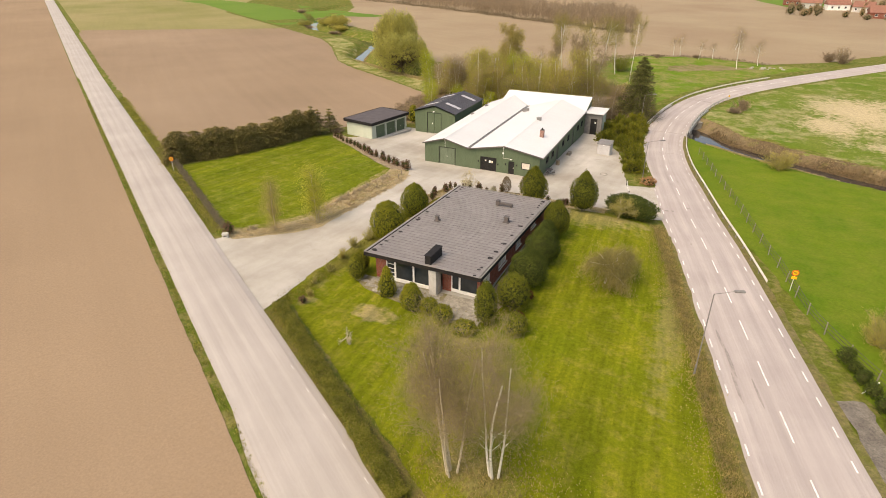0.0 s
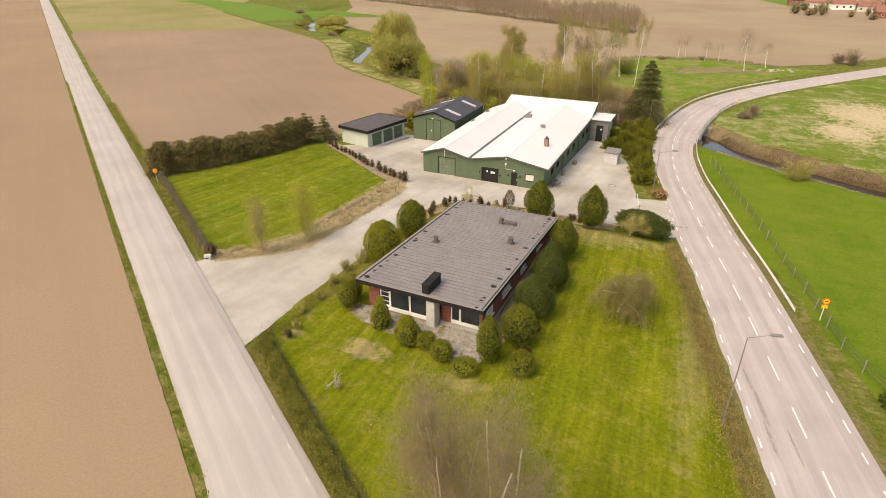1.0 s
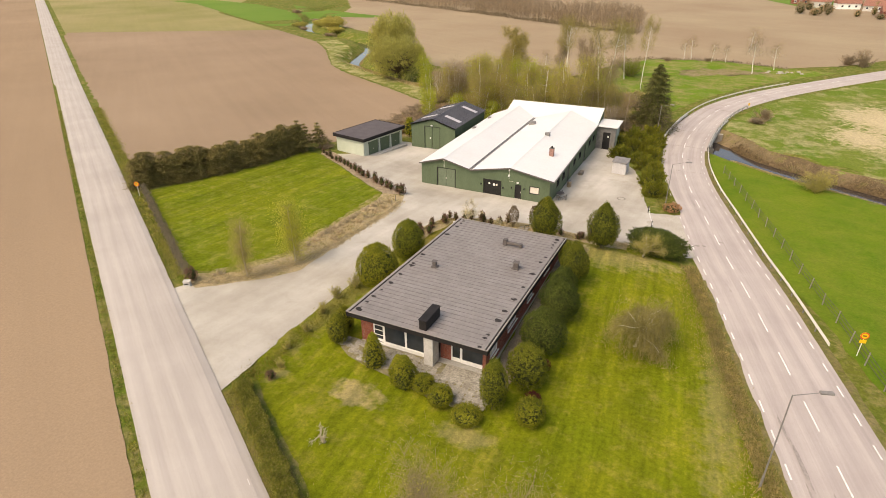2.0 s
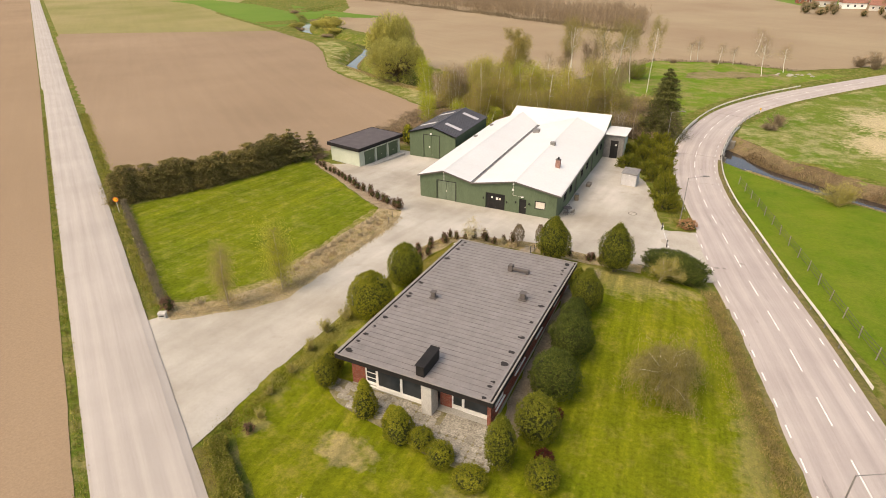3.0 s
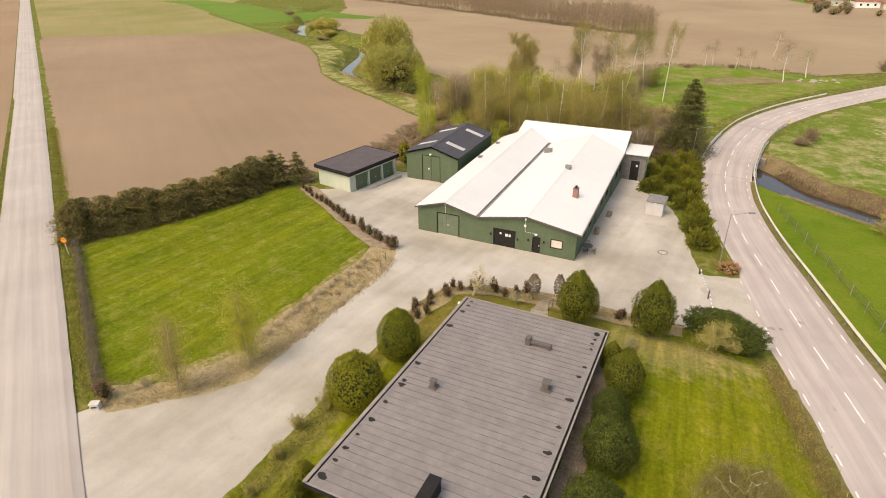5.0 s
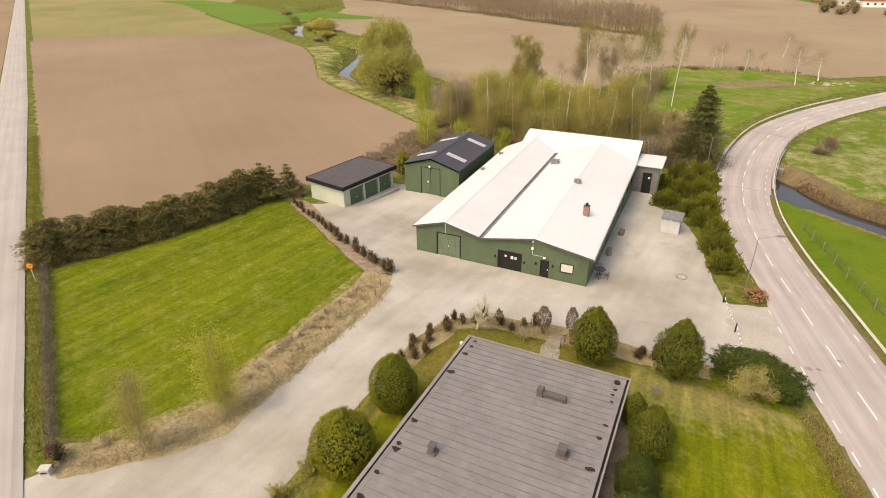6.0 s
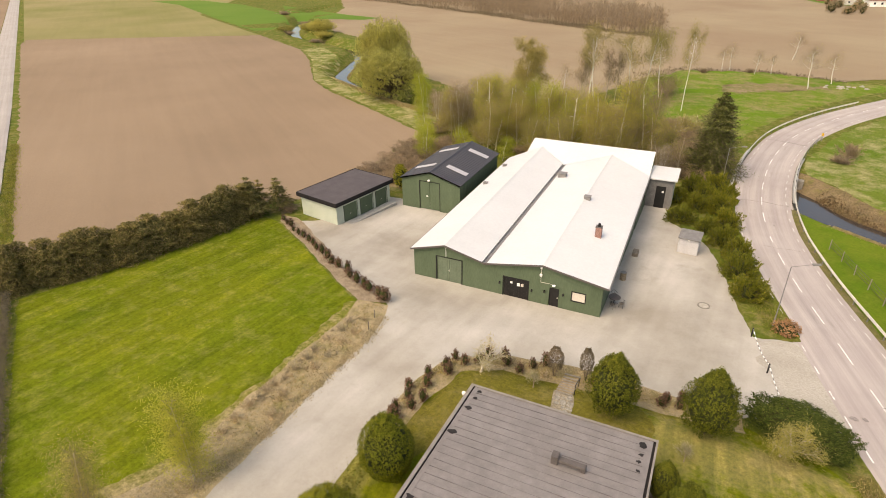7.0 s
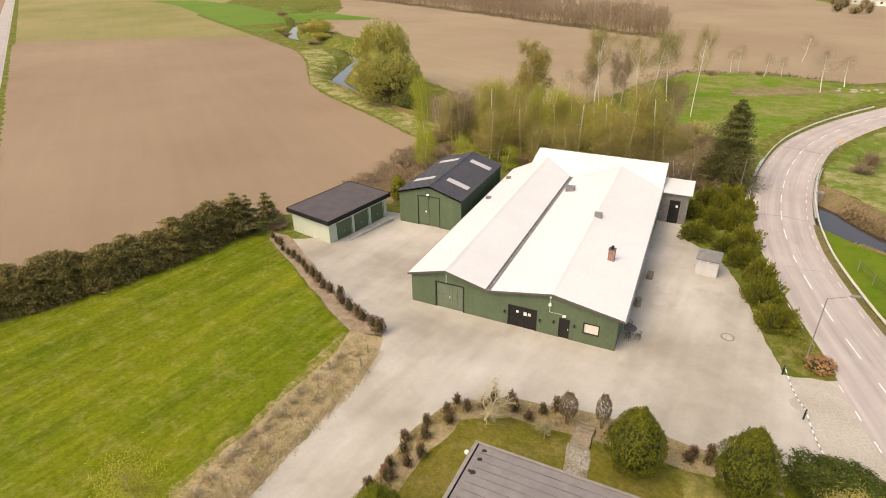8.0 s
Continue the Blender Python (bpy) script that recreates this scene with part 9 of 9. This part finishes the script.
# striped chain barrier at the yard's entrance
bar = empty("barrier", pose(0, 0, 0), "low rope barrier with white sleeves between dark posts", "barrier")
B = [(-8.2, 80.6), (-7.2, 75.6), (-6.3, 70.6)]
bp = [Vector((x, y, ground_z(x, y))) for x, y in B]
for q in bp:
    o = part("post", rod(q - Vector((0, 0, 0.2)), q + Vector((0, 0, 0.95)), 0.06, 0.06), M_BLACK, bar, "dark post")
for a, b in zip(bp, bp[1:]):
    n = 16
    for k in range(n):
        u0, u1 = k / n, (k + 1) / n
        s0 = a.lerp(b, u0) + Vector((0, 0, 0.85 - 0.35 * (1 - (2 * u0 - 1) ** 2)))
        s1 = a.lerp(b, u1) + Vector((0, 0, 0.85 - 0.35 * (1 - (2 * u1 - 1) ** 2)))
        part("sleeve" if k % 2 else "rope", rod(s0, s1, 0.045 if k % 2 else 0.03, None, 5), M_WHITE if k % 2 else M_GREYMETAL, bar)

# white letter box on its post at the drive's mouth
mb = empty("letter_box", pose(-44.2, 40.6, ground_z(-44.2, 40.6), 0, 0, 30), "grey-white stone block with letter box at the drive's mouth", "letter box")
part("block", boxes((-0.30, 0.30, -0.22, 0.22, -0.2, 0.52), bevel=0.04), M_PILLAR, mb, "pale rendered block")
part("lid", boxes((-0.33, 0.33, -0.25, 0.25, 0.525, 0.60), bevel=0.02), M_PILLAR, mb, "pale lid")
part("slot", boxes((-0.18, 0.18, -0.232, -0.222, 0.28, 0.40)), M_BLACK, mb)
# short stakes at the corner of the dry bank
for x, y in ((-38.2, 69.0), (-37.7, 67.2)):
    tagged(part("stake", rod((x, y, ground_z(x, y) - 0.2), (x + 0.03, y, ground_z(x, y) + 0.9), 0.05, 0.045), M_WOOD, None), "short weathered wooden stake in dry grass", "stake", "stakes by the drive")

# things standing along the workshop
def crate(x, y, turn, w, d, h, material, label, name="pallet_stack"):
    z = ground_z(x, y)
    ob = empty(name, pose(x, y, z, 0, 0, turn), label, "stack")
    n = 3
    for k in range(n):
        part("layer", boxes((-w / 2, w / 2, -d / 2, d / 2, -0.1 + k * h / n + 0.02, -0.1 + (k + 1) * h / n), bevel=0.02), material, ob)
    return ob


crate(-40.5, 83.2, 3, 1.1, 2.4, 0.35, M_WOOD, "low pile of grey planks beside the workshop", "plank_pile")
def garden_table(x, y):
    """A round-topped outdoor table on a pedestal with three feet."""
    ob = empty("garden_table", pose(x, y, ground_z(x, y) + 0.05), "round dark brown garden table beside the workshop wall", "table")
    part("tabletop", rod((0, 0, 0.70), (0, 0, 0.75), 0.56, 0.55, 24), M_FELTMETAL, ob)
    part("pedestal", rod((0, 0, 0.0), (0, 0, 0.70), 0.05, 0.04, 10), M_BLACK, ob)
    for k in range(3):
        a = math.radians(20 + 120 * k)
        part("foot", rod((0, 0, 0.12), (0.38 * math.cos(a), 0.38 * math.sin(a), 0.02), 0.025, 0.02, 6), M_BLACK, ob)


def garden_chair(x, y, turn):
    """A light metal chair with a curved back rail."""
    ob = empty("garden_chair", pose(x, y, ground_z(x, y) + 0.05, 0, 0, turn), "grey-brown metal garden chair with a curved back", "chair", "chairs round the garden table")
    part("seat", rod((0, 0, 0.42), (0, 0, 0.455), 0.24, 0.23, 16), M_WOOD, ob)
    for sx in (-0.17, 0.17):
        for sy in (-0.17, 0.17):
            part("leg", rod((sx * 1.2, sy * 1.2, 0.0), (sx, sy, 0.42), 0.014, 0.014, 6), M_BLACK, ob)
    arc = [(0.27 * math.cos(math.radians(a)), 0.27 * math.sin(math.radians(a)), 0.78 - 0.12 * abs(a - 90) / 90) for a in range(0, 181, 20)]
    v, f = tubes([(p, q, 0.016, 0.016) for p, q in zip(arc, arc[1:])] + [(p, (p[0] * 0.8, p[1] * 0.8, 0.43), 0.012, 0.012) for p in arc[::2]], 6)
    child("backrest", mesh_of("backrest", v, f, M_BLACK), ob, "black curved back rail")


garden_table(-19.75, 81.5)
for cx, cy, turn in ((-19.75, 80.55, 160), (-19.95, 82.5, 10), (-19.0, 81.1, -100)):
    garden_chair(cx, cy, turn)
dr = empty("oil_drum", pose(-19.75, 86.6, ground_z(-19.75, 86.6)), "rust-brown oil drum beside the workshop wall", "drum")
part("drum", rod((0, 0, 0), (0, 0, 0.9), 0.3, 0.3, 14), M_MULCH, dr)
part("rim", rod((0, 0, 0.9), (0, 0, 0.93), 0.31, 0.31, 14), M_GREYMETAL, dr)
crate(-19.4, 92.6, 0, 0.6, 1.2, 0.6, M_WOOD, "weathered timber stacked by the workshop wall", "plank_pile")
# drain ring lying in the gravel
rg = tagged(new("kerb_ring"), "sunken grey drain ring in the gravel", "drain")
rg.matrix_world = pose(-12.1, 84.2, ground_z(-12.1, 84.2) + 0.085)
bm = bmesh.new()
n = 20
for k in range(n):
    a0, a1 = 2 * math.pi * k / n, 2 * math.pi * (k + 1) / n
    lo = [(0.42 * math.cos(a0), 0.42 * math.sin(a0)), (0.55 * math.cos(a0), 0.55 * math.sin(a0)), (0.55 * math.cos(a1), 0.55 * math.sin(a1)), (0.42 * math.cos(a1), 0.42 * math.sin(a1))]
    v = [bm.verts.new((*c, 0.05)) for c in lo]
    bm.faces.new(v)
    w = [bm.verts.new((lo[1][0], lo[1][1], -0.05)), bm.verts.new((lo[2][0], lo[2][1], -0.05))]
    bm.faces.new((v[1], w[0], w[1], v[2]))
part("ring", bm, M_CONC_OLD, rg)
bm = bmesh.new()
bmesh.ops.create_circle(bm, cap_ends=True, segments=20, radius=0.42, matrix=Matrix.Translation((0, 0, 0.03)))
part("cover", bm, M_COARSE, rg)
# boulders on the far roadside
rnd = random.Random(23)
for k in range(12):
    x, y = 12 + rnd.uniform(-3, 6), 201 + rnd.uniform(-2.5, 2.5)
    bm = bmesh.new()
    bmesh.ops.create_icosphere(bm, subdivisions=2, radius=1)
    r = rnd.uniform(0.2, 0.48)
    for v in bm.verts:
        k_ = 1 + 0.35 * noise.noise(v.co * 1.3 + Vector((k * 3.1, 0, 0)))
        v.co = Vector((v.co.x * r * 1.3, v.co.y * r, v.co.z * r * 0.7)) * k_ + Vector((x, y, ground_z(x, y) + r * 0.3))
    tagged(part("boulder", bm, M_STONE, None), "pale boulder lying on the roadside bank", "boulder", "boulders by the road")

# ---------------------------------------------------------------- far village


def village_house(x, y, turn, w, d, h, wall, roof, label):
    z = float(plain(x, y))
    ob = empty("village_house", pose(x, y, z, 0, 0, turn), label, "house", "village houses")
    part("wall", boxes((-w / 2, w / 2, -d / 2, d / 2, -0.3, h)), wall, ob)
    bm = bmesh.new()
    rh = d * 0.36
    v = [bm.verts.new(c) for c in ((-w / 2 - 0.4, -d / 2 - 0.5, h - 0.1), (w / 2 + 0.4, -d / 2 - 0.5, h - 0.1), (w / 2 + 0.4, 0, h + rh), (-w / 2 - 0.4, 0, h + rh), (-w / 2 - 0.4, d / 2 + 0.5, h - 0.1), (w / 2 + 0.4, d / 2 + 0.5, h - 0.1))]
    bm.faces.new((v[0], v[1], v[2], v[3]))
    bm.faces.new((v[3], v[2], v[5], v[4]))
    bm.faces.new((v[0], v[3], v[4]))
    bm.faces.new((v[1], v[5], v[2]))
    r = part("roof", bm, roof, ob, "tiled roof")
    part("chimney", boxes((-0.5, 0.2, 0.1, 0.8, h + rh - 0.6, h + rh + 0.9)), M_BRICK, r)
    for k in range(3):
        wx = -w / 2 + (k + 0.7) * w / 3.4
        wi = part("window", boxes((wx - 0.65, wx + 0.65, -d / 2 - 0.06, -d / 2 - 0.005, 1.0, 2.3)), M_WHITE, ob)
        part("pane", boxes((wx - 0.52, wx + 0.52, -d / 2 - 0.075, -d / 2 - 0.062, 1.12, 2.18)), M_GLASS, wi)


for x, y, tn, w, d, h, wl, rf, lb in ((45, 446, -10, 11, 8, 3.4, M_PILLAR, M_TILE, "far white house with a red tiled roof"), (58, 440, 10, 12, 8, 3.2, M_WHITE, M_TILE, "far white house with a red tiled roof"),
                                      (70, 428, -20, 10, 8, 3.0, M_PILLAR, M_TILE, "far grey house with a red roof"), (74, 392, 0, 14, 9, 3.0, M_BRICK, M_TILE, "far low red house with a red roof"),
                                      (84, 412, 15, 12, 8, 3.2, M_WHITE, M_TILE, "far white house with a red tiled roof"), (36, 470, 0, 10, 8, 3.2, M_BRICK, M_TILE, "far red house with a tiled roof"),
                                      (62, 470, 30, 12, 8, 4.6, M_WHITE, M_TILE, "far tall white house with a red roof"), (92, 385, -12, 12, 8, 3.0, M_WHITE, M_TILE, "far white house with a red tiled roof")):
    village_house(x, y, tn, w, d, h, wl, rf, lb)
t = shrub("village_tree", 6.0, 6.0, 1200, 0.35, "round", L_BROWN, "far garden tree in brown bud", "tree", "village trees", rough=0.4, seed=95)
rnd = random.Random(31)
place(t, [(rnd.uniform(30, 105), rnd.uniform(386, 475), rnd.uniform(0.5, 1.0), rnd.uniform(0.5, 0.95)) for k in range(34)])
place(copy_thing(t, pose(0, 0, 0)), [(66 + 8 * k + rnd.uniform(-2, 2), 378 + rnd.uniform(-3, 3) + 3 * k, 0.6, 0.4) for k in range(6)])
